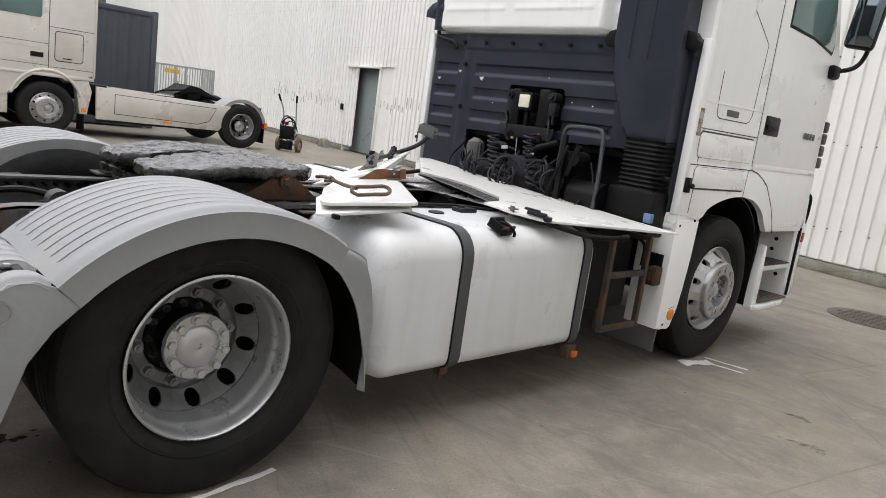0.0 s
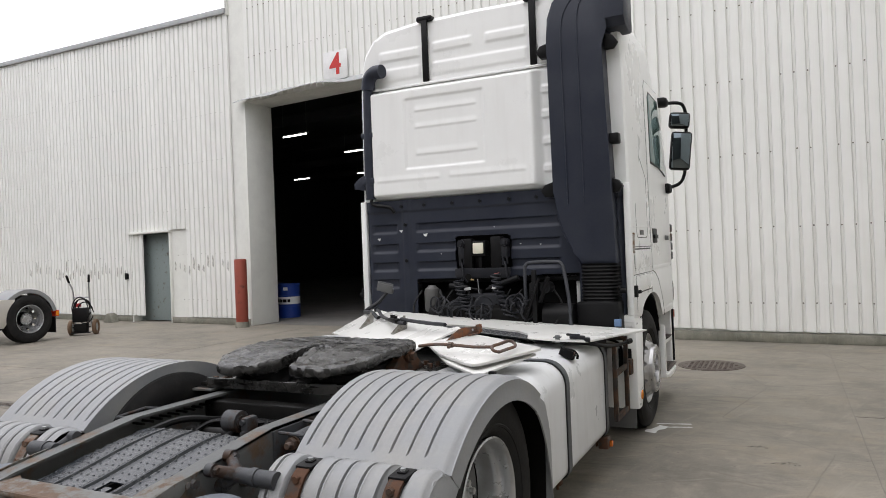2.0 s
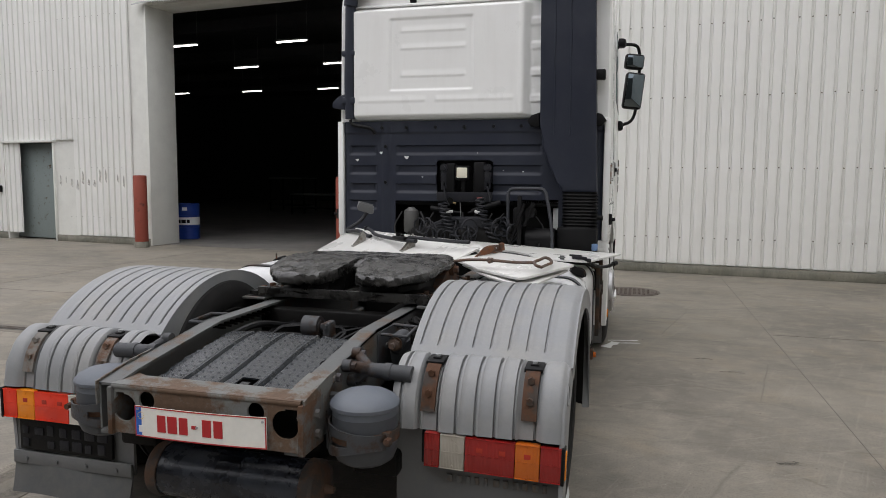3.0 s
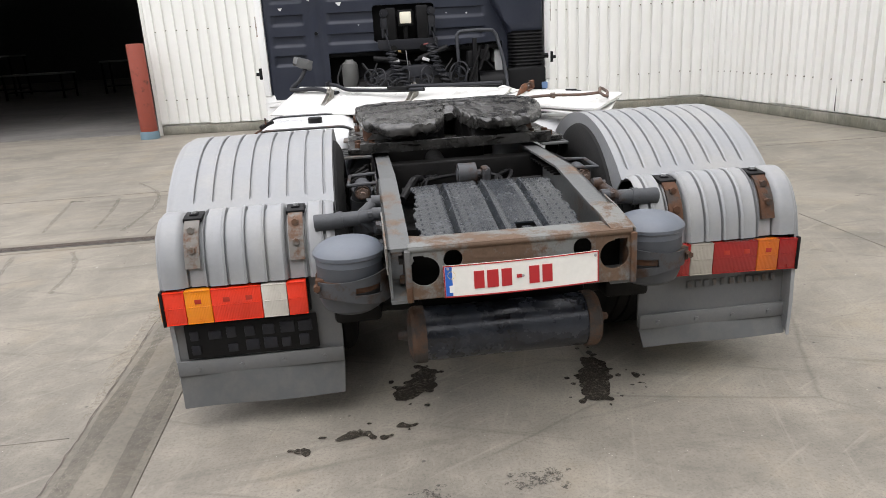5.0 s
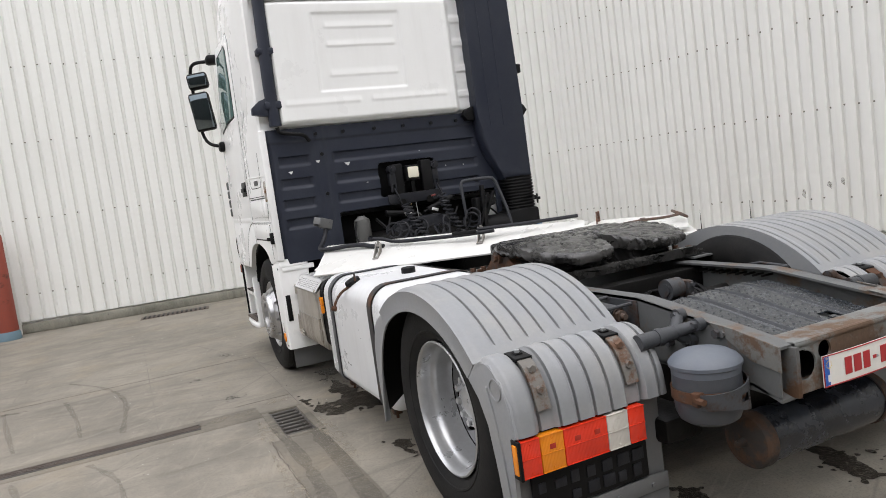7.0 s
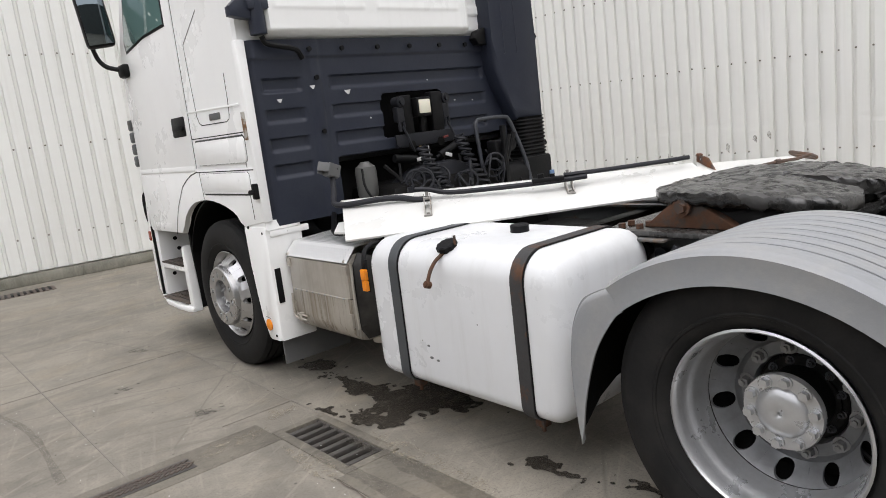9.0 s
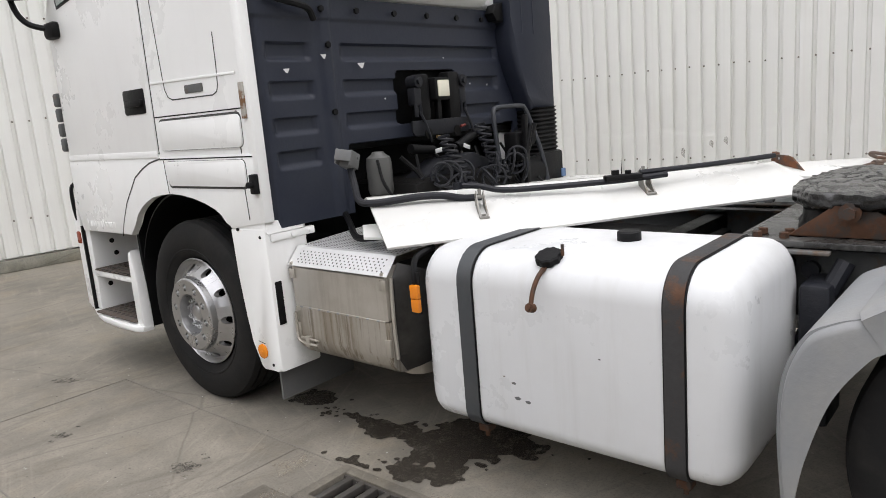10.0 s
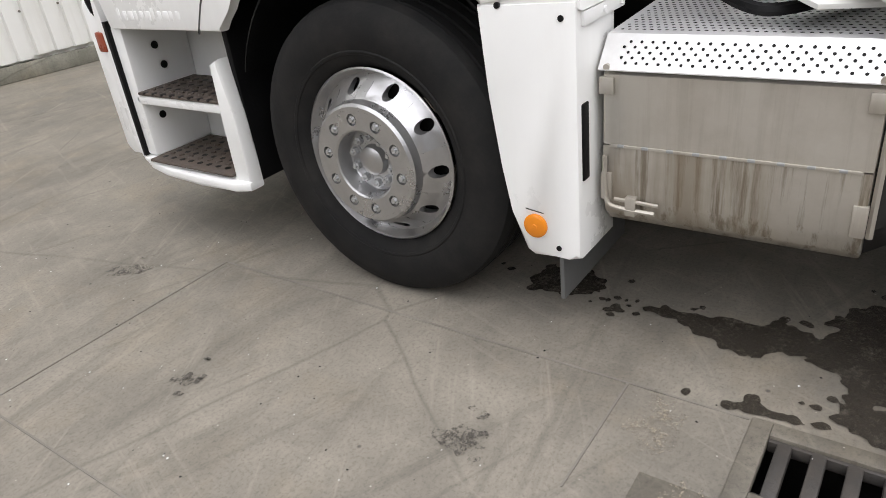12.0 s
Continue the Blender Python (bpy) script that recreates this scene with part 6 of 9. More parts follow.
def fuel_tank(s, y0, y1, z0, z1, x_out, straps, name_label):
    t = new("fuel_tank")
    t.parent = truck
    prof = tank_outline(0.46, x_out, z0, z1)
    bm = bm_new()
    rings = []
    e = 0.10
    ends = [(e - e * math.cos(radians(a)), e - e * math.sin(radians(a))) for a in (0, 15, 30, 45, 60, 75, 90)]
    for y, inset in [(y0 + d, i_) for d, i_ in ends] + [(y1 - d, i_) for d, i_ in ends[::-1]]:
        cx, cz = (0.46 + x_out) / 2, (z0 + z1) / 2
        rings.append([bm.verts.new((s * (cx + (x - cx) * (1 - 2 * inset / (x_out - 0.46))), y, cz + (z - cz) * (1 - 2 * inset / (z1 - z0)))) for x, z in prof])
    n = len(prof)
    for a, b in zip(rings, rings[1:]):
        for i in range(n):
            bm.faces.new((a[i], a[(i + 1) % n], b[(i + 1) % n], b[i]))
    bm.faces.new(rings[0])
    bm.faces.new(rings[-1])
    part("shell", bm, M_TANKW, t, name_label, sharp=40)
    for k, (ys, mt) in enumerate(straps):
        bm = bm_new()
        a = tank_outline(0.452, x_out + 0.008, z0 - 0.008, z1 + 0.008)
        b = tank_outline(0.455, x_out + 0.002, z0 - 0.002, z1 + 0.002)
        w = 0.032
        rr = [[bm.verts.new((s * x, ys + dy, z)) for x, z in p] for p, dy in ((b, -w), (a, -w), (a, w), (b, w))]
        for p, q in zip(rr, rr[1:]):
            for i in range(n):
                bm.faces.new((p[i], p[(i + 1) % n], q[(i + 1) % n], q[i]))
        part("strap", bm, mt, t, "tank strap")
        # Wider black band draws the gap shade as an outline along the strap.
        bm = bm_new()
        a = tank_outline(0.453, x_out + 0.0045, z0 - 0.0045, z1 + 0.0045)
        rr = [[bm.verts.new((s * x, ys + dy, z)) for x, z in p] for p, dy in ((b, -w - 0.006), (a, -w - 0.005), (a, w + 0.005), (b, w + 0.006))]
        for p, q in zip(rr, rr[1:]):
            for i in range(n):
                bm.faces.new((p[i], p[(i + 1) % n], q[(i + 1) % n], q[i]))
        part("strap_liner", bm, M_BLACK, t, "black edging that stands for the shade beside the strap")
        part("strap_bolt", rod(box(bm_new(), min(s * (x_out - 0.10), s * (x_out - 0.05)), max(s * (x_out - 0.10), s * (x_out - 0.05)), ys - 0.025, ys + 0.025, z0 - 0.045, z0 - 0.004, 0.006), (s * (x_out - 0.075), ys, z0 - 0.07), (s * (x_out - 0.075), ys, z0), 0.009, 8), M_RUST, t)
    return t


M_STRAP = surf("strap_rubber", (0.05, 0.055, 0.06), (0.08, 0.08, 0.08), rough=0.5)
M_STRAPRUST = rusty("strap_rusted", (0.040, 0.039, 0.039), (0.125, 0.062, 0.034), share=0.57, rough=0.7)
tank_r = fuel_tank(1, 0.73, 2.24, 0.275, 0.925, 1.155, ((1.205, M_STRAP), (2.12, M_STRAP)), "white painted tank with grime")
tank_l = fuel_tank(-1, 0.80, 2.055, 0.25, 0.945, 1.125, ((1.80, M_STRAP), (0.995, M_STRAPRUST)), "white painted tank with scuffs")


def tank_caps():
    m = Matrix.Translation((-1.055, 1.465, 0.920)) @ pose(0, 0, 0, 0, -22, 0) @ Matrix.Scale(0.88, 4)
    bm = bm_new()
    lathe(bm, [(-0.02, 0.045), (0.005, 0.048), (0.008, 0.056), (0.030, 0.056), (0.036, 0.05), (0.037, 0.02)], 60, m=m @ pose(0, 0, 0, 0, -90, 0))
    for v in bm.verts:
        q = m.inverted() @ v.co
        if math.hypot(q.x, q.y) > 0.04 and q.z > 0.004:
            a = math.atan2(q.y, q.x)
            v.co = m @ Vector((q.x * (0.96 + 0.05 * math.cos(10 * a)), q.y * (0.96 + 0.05 * math.cos(10 * a)), q.z))
    part("filler_cap", bm, M_BLACK, tank_l, "black ribbed filler cap")
    bm = tube(bm_new(), [(-1.08, 1.465, 0.91), (-1.135, 1.464, 0.885), (-1.175, 1.462, 0.845), (-1.200, 1.458, 0.800)], 0.0085, 8, 3)
    rod(bm, (-1.190, 1.457, 0.788), (-1.214, 1.457, 0.796), 0.016, 14)
    rod(bm, (-1.212, 1.457, 0.795), (-1.219, 1.457, 0.798), 0.009, 10)
    rod(bm, (-1.06, 1.41, 0.945), (-1.06, 1.41, 0.985), 0.006, 8)
    part("cap_lever", bm, M_RUST, tank_l, "rusty lock lever")
    bm = lathe(bm_new(), [(0.935, 0.038), (0.945, 0.044), (0.975, 0.044), (0.980, 0.038), (0.981, 0.01)], 20, m=pose(-0.74, 1.32, 0, 0, -90, 0))
    part("sender_cap", bm, M_BLACK, tank_l, "black sender cap")
    m = Matrix.Translation((1.092, 1.472, 0.925)) @ pose(0, 0, 0, 0, 24, 12) @ Matrix.Diagonal((0.95, 1.0, 0.72, 1))
    bm = box(bm_new(), -0.048, 0.046, -0.050, 0.050, -0.022, 0.020, 0.012, m)
    box(bm, -0.056, 0.030, -0.058, -0.046, -0.016, 0.050, 0.004, m)
    box(bm, -0.050, 0.040, 0.040, 0.056, -0.020, 0.034, 0.004, m)
    box(bm, -0.052, 0.052, -0.040, 0.042, 0.020, 0.030, 0.005, m)
    rod(bm, m @ Vector((-0.045, -0.062, 0.036)), m @ Vector((-0.045, 0.05, 0.036)), 0.010, 8)
    tube(bm, [m @ Vector(p) for p in ((-0.02, -0.03, 0.04), (0.02, 0.0, 0.048), (0.055, 0.03, 0.02), (0.062, 0.04, -0.01))], 0.008, 6, 3)
    cap = part("filler_cap", bm, M_BLACK, tank_r, "black hinged filler cap")
    part("hinge_pin", rod(bm_new(), m @ Vector((0.03, -0.056, 0.034)), m @ Vector((0.03, 0.062, 0.034)), 0.007, 8), M_RUST, cap, "rusty hinge pin")
    part("sender_cap", lathe(bm_new(), [(0.922, 0.042), (0.931, 0.042), (0.935, 0.034), (0.936, 0.005)], 20, m=pose(0.70, 1.40, 0, 0, -90, 0)), M_SOOT, tank_r)
    bm = box(bm_new(), 0.62, 0.70, 1.58, 1.70, 0.922, 0.948, 0.008)
    rod(bm, (0.66, 1.61, 0.945), (0.66, 1.61, 0.962), 0.022, 12)
    part("sender_box", bm, M_SOOT, tank_r)
    part("cable", tube(bm_new(), [(0.50, 1.30, 0.935), (0.54, 1.50, 0.94), (0.60, 1.66, 0.945), (0.66, 1.80, 0.94), (0.62, 1.95, 0.93)], 0.010, 6, 4), M_BLACK, tank_r, "black cable conduit")


tank_caps()
for ty, tz, tw in ((1.602, 0.466, 0.012), (1.589, 0.41, 0.016), (1.544, 0.404, 0.014), (1.645, 0.486, 0.006), (1.25, 0.62, 0.006)):
    scuff = bm_new()
    scuff.faces.new([scuff.verts.new((-1.1262, ty + a * tw, tz + b * tw)) for a, b in ((-1, 0.1), (-0.3, 0.5), (0.9, 0.2), (0.6, -0.3), (-0.4, -0.4))])
    part("paint_scuff", scuff, M_CHASSIS, tank_l, "grey scuff in the paint")


def silencer():
    t = new("silencer_box")
    t.parent = truck
    y0, y1, z0, z1 = 2.235, 2.865, 0.36, 0.845
    up = [(-0.50, z1), (-1.06, z1), (-1.118, z1 - 0.05), (-1.12, 0.61), (-0.50, 0.61)]
    low = [(-0.50, 0.606), (-1.121, 0.606), (-1.121, z0 + 0.10), (-1.105, z0 + 0.045), (-1.075, z0 + 0.012), (-1.03, z0), (-0.50, z0)]
    part("upper_shell", prism(bm_new(), up, "y", y0, y1, 0.006), M_STEELTOP, t, "dull stainless upper shell")
    part("lower_shell", prism(bm_new(), low, "y", y0, y1, 0.006), M_STEELRUN, t, "stainless lower shell with brown streaks")
    part("seam", box(bm_new(), -1.124, -1.118, y0 + 0.02, y1 - 0.02, 0.603, 0.611, 0.001), M_STEELTOP, t)
    for k in range(9):
        part("seam_clip", box(bm_new(), -1.1255, -1.117, y0 + 0.05 + 0.065 * k, y0 + 0.068 + 0.065 * k, 0.6035, 0.6115, 0.002), M_GALV, t, "bright hinge knuckle")
    # black end shell
    sh = [(-0.5, 0.86), (-1.04, 0.85), (-1.085, 0.78), (-1.09, 0.45), (-1.04, 0.37), (-0.5, 0.36)]
    bm, rings = bm_new(), []
    for yy, k, drop in ((y0 - 0.002, 1.0, 0.0), (y0 - 0.014, 0.985, 0.0), (y0 - 0.05, 0.93, 0.01), (y0 - 0.085, 0.84, 0.025), (y0 - 0.10, 0.76, 0.04)):
        rings.append([bm.verts.new((-0.5 + (x + 0.5) * k, yy, 0.60 + (z - 0.60) * k)) for x, z in sh])
    for p, q in zip(rings, rings[1:]):
        for i in range(len(sh)):
            bm.faces.new((p[i], p[(i + 1) % len(sh)], q[(i + 1) % len(sh)], q[i]))
    bm.faces.new(rings[0])
    bm.faces.new(rings[-1])
    part("end_shell", bm, M_ENDSTEEL, t, "dark steel end shell", sharp=24)
    bm = tube(bm_new(), [(-1.095, y0 - 0.012, 0.80), (-1.10, y0 - 0.012, 0.62), (-1.095, y0 - 0.012, 0.44)], 0.009, 6, 3)
    part("end_bead", bm, M_STEELTOP, t)
    part("end_pipe", tube(bm_new(), [(-0.93, y0 - 0.06, 0.40), (-0.95, y0 - 0.11, 0.47), (-0.93, y0 - 0.10, 0.54)], 0.022, 10, 4), M_ENDSTEEL, t, "short bent steel pipe")
    for yy in (y0 + 0.012, y1 - 0.012):
        bm = bm_new()
        box(bm, -1.128, -1.112, yy - 0.016, yy + 0.016, z0 + 0.09, z0 + 0.17, 0.003)
        box(bm, -1.128, -1.112, yy - 0.02, yy + 0.02, z1 - 0.10, z1 - 0.055, 0.003)
        rod(bm, (-1.126, yy, z1 - 0.03), (-1.112, yy, z1 - 0.03), 0.009, 8)
        pieces("clip", bm, M_STEELTOP, t)
    bm = tube(bm_new(), [(-1.130, y1 - 0.01, z0 + 0.22), (-1.135, y1 - 0.015, z0 + 0.10), (-1.135, y1 - 0.05, z0 + 0.075), (-1.132, y1 - 0.15, z0 + 0.07)], 0.007, 6, 3)
    rod(bm, (-1.135, y1 - 0.04, z0 + 0.10), (-1.132, y1 - 0.16, z0 + 0.095), 0.006, 6)
    box(bm, -1.140, -1.112, y1 - 0.10, y1 - 0.07, z0 + 0.055, z0 + 0.11, 0.003)
    part("latch", bm, M_STEELTOP, t, "steel toggle latch")
    # folded perforated top guard
    bm = bm_new()
    guard = lambda u, v: (-0.62 - 0.44 * min(v / 0.78, 1) - 0.066 * max(0, (v - 0.78) / 0.22), y0 - 0.02 + (y1 - y0 + 0.03) * u, 0.905 - 0.02 * min(v / 0.78, 1) - 0.075 * max(0, (v - 0.78) / 0.22))
    sheet(bm, guard, 12, 18, (0, 0, -0.003))
    part("top_guard", bm, M_ALU, t, "perforated aluminium guard", sharp=20)
    bm = bm_new()
    spots = [((i + 0.7 + 0.5 * (j % 2)) / 34.5, (j + 0.6) / 24.5, 0.0052) for i in range(33) for j in range(18)]
    spots += [(0.06 + 0.88 * (i + 0.5 * (j % 2)) / 21, 0.83 + 0.032 * j, 0.0043) for i in range(21) for j in range(5)]
    for u, v, r in spots:
        p = Vector(guard(u, v))
        nrm = Vector((-0.75, 0, 0.66)) if v > 0.78 else Vector((-0.04, 0, 1))
        bmesh.ops.create_circle(bm, cap_ends=True, segments=6, radius=r, matrix=Matrix.Translation(p + nrm * 0.0012) @ nrm.to_track_quat("Z", "Y").to_matrix().to_4x4())
    tagged(part("perforation", bm, M_IRON, t, "dark punched holes"), kind="stuff")
    bm = bm_new()
    rod(bm, (-0.85, 2.33, 0.30), (-0.85, 2.33, 0.37), 0.085, 20)
    part("outlet", bm, M_STEELTOP, t)
    mk = new("side_marker")
    mk.parent = truck
    part("lens", box(box(bm_new(), -1.136, -1.116, 2.038, 2.080, 0.678, 0.7335, 0.005), -1.138, -1.116, 2.038, 2.080, 0.7345, 0.792, 0.005), M_AMBER, mk, "amber reflector lens")
    bm = tube(bm_new(), [(-1.114, 2.065, 0.785), (-1.112, 2.068, 0.83), (-1.07, 2.09, 0.89), (-0.95, 2.10, 0.91)], 0.013, 6, 3)
    box(bm, -1.117, -1.110, 2.040, 2.078, 0.67, 0.84, 0.002)
    part("bracket", bm, M_BLACK, mk)
    mk2 = new("side_marker")
    mk2.parent = truck
    bm = box(bm_new(), 1.165, 1.19, 2.105, 2.145, 0.212, 0.25, 0.006)
    part("lens", bm, M_AMBERSHADE, mk2, "amber lens")
    part("bracket", box(bm_new(), 1.10, 1.17, 2.07, 2.15, 0.20, 0.28, 0.01), M_RUST, mk2)


silencer()


def right_gap():
    """Battery tray frame, hoses and boxes between the right tank and the cab."""
    t = new("step_frame")
    t.parent = truck
    bm = bm_new()
    for y in (2.31, 2.69):
        box(bm, 1.165, 1.195, y - 0.017, y + 0.017, 0.335, 0.885, 0.004)
    for z in (0.35, 0.665):
        box(bm, 1.168, 1.192, 2.31, 2.69, z - 0.018, z + 0.018, 0.003)
    for y in (2.31, 2.69):
        box(bm, 0.98, 1.18, y - 0.012, y + 0.012, 0.855, 0.885, 0.003)
    part("frame", bm, M_CAPRUST, t, "rusty welded frame")
    bm = box(bm_new(), 1.135, 1.195, 2.80, 2.885, 0.575, 0.69, 0.008)
    box(bm, 1.14, 1.19, 2.79, 2.802, 0.59, 0.68, 0.003)
    bolts(bm, [(1.165, 2.79, 0.65), (1.165, 2.79, 0.615)], "-y", 0.008, 0.008)
    part("bracket_box", bm, M_RUST, truck, "rusty bracket box")
    part("panel_pocket", box(bm_new(), 1.085, 1.185, 2.876, 2.886, 0.60, 0.765, 0.004), M_BLACK, truck, "dark pocket behind the bracket")
    bm = box(bm_new(), 0.45, 1.02, 2.30, 2.80, 0.40, 0.90, 0.03)
    part("battery_box", bm, M_BLACK, truck)
    bm = tube(bm_new(), [(0.95, 2.78, 0.86), (1.08, 2.76, 0.84), (1.14, 2.72, 0.80), (1.15, 2.70, 0.70)], 0.011, 8, 4)
    part("hose", bm, M_BLACK, truck)


right_gap()


# ---- the cab ----
def half_width(z):
    """Half the cab's width at a height."""
    if z <= 1.345:
        return 1.222
    if z <= 3.05:
        return 1.222 - 0.022 * (z - 1.345) / 1.705
    return 1.200 - 0.9 * (z - 3.05) ** 2 * 0.45


cab = new("cab")
cab.parent = truck


def cab_shell():
    half = [(1.222, 1.34), (1.2174, 1.70), (1.2169, 1.74), (1.2129, 2.05), (1.211, 2.2), (1.2045, 2.7), (1.200, 3.05), (1.180, 3.28), (1.140, 3.42), (1.06, 3.53), (0.93, 3.60), (0.6, 3.635), (0.0, 3.645)]
    sec = half + [(-x, z) for x, z in half[-2::-1]]
    bm = bm_new()
    rings = []
    for y, top, pull in ((2.905, 3.60, 0.985), (2.925, 3.63, 0.998), (2.97, 3.645, 1.0), (4.15, 3.66, 1.0), (4.35, 3.50, 0.995), (4.55, 3.15, 0.99), (4.75, 2.66, 0.985), (4.90, 2.2, 0.97), (4.96, 2.0, 0.93)):
        ring = []
        for x, z in sec:
            zz = z if z < 1.75 else 1.75 + (z - 1.75) * (top - 1.75) / (3.645 - 1.75)
            ring.append(bm.verts.new((x * pull, y, zz)))
        rings.append(ring)
    n = len(sec)
    for a, b in zip(rings, rings[1:]):
        for i in range(n):
            bm.faces.new((a[i], a[(i + 1) % n], b[(i + 1) % n], b[i]))
    bm.faces.new(rings[0][3:n - 3])
    bm.faces.new(rings[-1])
    part("shell", bm, M_WHITE, cab, "white painted cab shell", sharp=28)


cab_shell()


def flank(name, s, pts, off, back, material, parent, label="", bev=0.003):
    """A panel on the cab's side: pts in (y, z), its face off metres proud of the side."""
    bm = bm_new()
    lo = [bm.verts.new((s * (half_width(z) - back), y, z)) for y, z in pts]
    hi = [bm.verts.new((s * (half_width(z) + off), y, z)) for y, z in pts]
    n = len(pts)
    fs = [bm.faces.new(lo), bm.faces.new(hi[::-1])]
    for i in range(n):
        bm.faces.new((lo[i], lo[(i + 1) % n], hi[(i + 1) % n], hi[i]))
    if bev:
        bmesh.ops.bevel(bm, geom=list(fs[1].edges), offset=bev, segments=2, profile=0.5, affect="EDGES")
    return part(name, bm, material, parent, label)


def ribbon(s, name, pts, half, off, material, parent):
    """A narrow seam on the cab's side along pts in (y, z)."""
    bm, rows = bm_new(), []
    for i, (y, z) in enumerate(pts):
        (y0, z0), (y1, z1) = pts[max(i - 1, 0)], pts[min(i + 1, len(pts) - 1)]
        d = math.hypot(y1 - y0, z1 - z0)
        ny, nz = -(z1 - z0) / d * half, (y1 - y0) / d * half
        rows.append([bm.verts.new((s * (half_width(z) + o), y + k * ny, z + k * nz)) for k, o in ((1, off), (-1, off), (-1, -0.004), (1, -0.004))])
    for a, b in zip(rows, rows[1:]):
        for k in range(4):
            bm.faces.new((a[k], a[(k + 1) % 4], b[(k + 1) % 4], b[k]))
    return part(name, bm, material, parent)


def grow(pts, d):
    cy, cz = sum(p[0] for p in pts) / len(pts), sum(p[1] for p in pts) / len(pts)
    return [(y + d * (1 if y > cy else -1), z + d * (1 if z > cz else -1)) for y, z in pts]


M_HINGE = rusty("hinge_rusty", (0.42, 0.40, 0.36), (0.25, 0.13, 0.06), share=0.55, rough=0.6, scale=20)
# Dark grey that paints the shade in the gaps between panels.
M_GAP = surf("seam_shade_grey", (0.06, 0.06, 0.057), rough=0.8)


def cab_side(s):
    arch = [(3.152, 0.985), (3.182, 1.022), (3.225, 1.052), (3.272, 1.077), (3.36, 1.106), (3.461, 1.128), (3.57, 1.143), (3.671, 1.148), (3.775, 1.142), (3.871, 1.127), (3.95, 1.102), (4.019, 1.07), (4.085, 1.025), (4.14, 0.972), (4.193, 0.898)]
    lower = [(2.90, 1.02)] + arch + [(4.86, 0.895), (4.90, 1.05), (4.90, 1.345), (2.90, 1.345)]
    bm = prism(bm_new(), lower, "x", s * 1.185, s * 1.226, 0.010)
    low = part("lower_side", bm, M_WHITE, cab, "white lower side with wheel arch")
    flare = [(4.318, 0.895), (4.268, 0.99), (4.20, 1.09), (4.05, 1.237), (3.95, 1.285), (3.86, 1.317), (3.74, 1.338)]
    flank("arch_gap", s, flare + [(y - 0.004, z - 0.008) for y, z in flare[::-1]], 0.0052, 0.0, M_GAP, cab, bev=0)
    # door, its gap, window and handle
    door = [(3.745, 1.365), (4.865, 1.365), (4.875, 2.20), (4.66, 2.62), (4.46, 3.02), (3.80, 3.02), (3.745, 2.95)]
    flank("door_gap", s, grow(door, 0.007), 0.0012, 0.01, M_BLACK, cab, bev=0)
    d = flank("door", s, door, 0.007, 0.005, M_WHITE, cab, "closed white cab door", 0.004)
    win = [(3.89, 2.31), (4.30, 2.30), (4.68, 2.25), (4.70, 2.33), (4.56, 2.62), (4.40, 2.92), (3.95, 2.93), (3.89, 2.87)]
    flank("window_seal", s, grow(win, 0.018), 0.010, 0.0, M_BLACK, d, bev=0.002)
    flank("window_glass", s, win, 0.013, 0.0, M_GLASS, d, "tinted door window", bev=0.001)
    flank("handle_recess", s, rounded(3.80, 4.03, 1.575, 1.705, 0.012), 0.011, 0.0, M_BLACK, d, "black handle recess")
    flank("handle", s, rounded(3.815, 3.99, 1.615, 1.650, 0.010), 0.028, -0.010, M_BLACK, d, "black pull handle")
    # crease strips and lockers
    flank("belt_moulding", s, [(2.96, 1.700), (3.735, 1.715), (3.735, 1.727), (2.96, 1.712)], 0.005, 0.0, M_WHITE, cab, bev=0.004)
    line = [(3.36, 2.30), (3.50, 2.215), (3.63, 2.135), (3.622, 2.0), (3.602, 1.75), (3.595, 1.68), (3.57, 1.64), (3.53, 1.625), (3.16, 1.622), (3.125, 1.635), (3.112, 1.66), (3.105, 1.75), (3.105, 1.90)]
    ribbon(s, "hatch_gap", line, 0.003, 0.0015, M_GAP, cab)
    flank("hatch_plate", s, rounded(3.24, 3.40, 1.645, 1.685, 0.006), 0.004, 0.0, M_CHASSIS, cab, "small printed badge plate")
    for name, z0, z1 in (("locker_lid", 1.375, 1.525), ("locker_lid", 1.192, 1.318)):
        y1 = 3.70 if z0 > 1.3 else 3.672
        flank("locker_gap", s, rounded(2.959, y1 + 0.003, z0 - (0.012 if z0 < 1.3 else 0.002), z1 + (0.002 if z0 < 1.3 else 0.011), 0.03), 0.006 if z0 < 1.3 else 0.001, 0.004, M_GAP, cab, bev=0)
        flank(name, s, rounded(2.962, y1, z0, z1, 0.03), 0.012 if z0 < 1.3 else 0.009, 0.004, M_WHITE, cab, "white locker lid", 0.005)
    for z in (1.548, 1.33):
        flank("side_seam", s, [(2.905, z - 0.003), (3.735, z - 0.003), (3.735, z + 0.003), (2.905, z + 0.003)], 0.0055 if z < 1.4 else 0.0014, 0.0, M_BLACK, cab, bev=0)
    ribbon(s, "side_seam", [(3.692, 1.152), (3.697, 1.24), (3.702, 1.326)], 0.0025, 0.0055, M_GAP, cab)
    ribbon(s, "side_seam", [(2.985, 1.035), (2.992, 1.18), (2.982, 1.322)], 0.003, 0.0055, M_GAP, cab)
    ribbon(s, "side_seam", [(2.985, 1.345), (2.994, 1.45), (2.99, 1.54)], 0.003, 0.0015, M_GAP, cab)
    flank("sill_step", s, [(3.75, 1.34), (4.87, 1.34), (4.87, 1.375), (3.75, 1.375)], 0.009, 0.03, M_WHITE, cab)
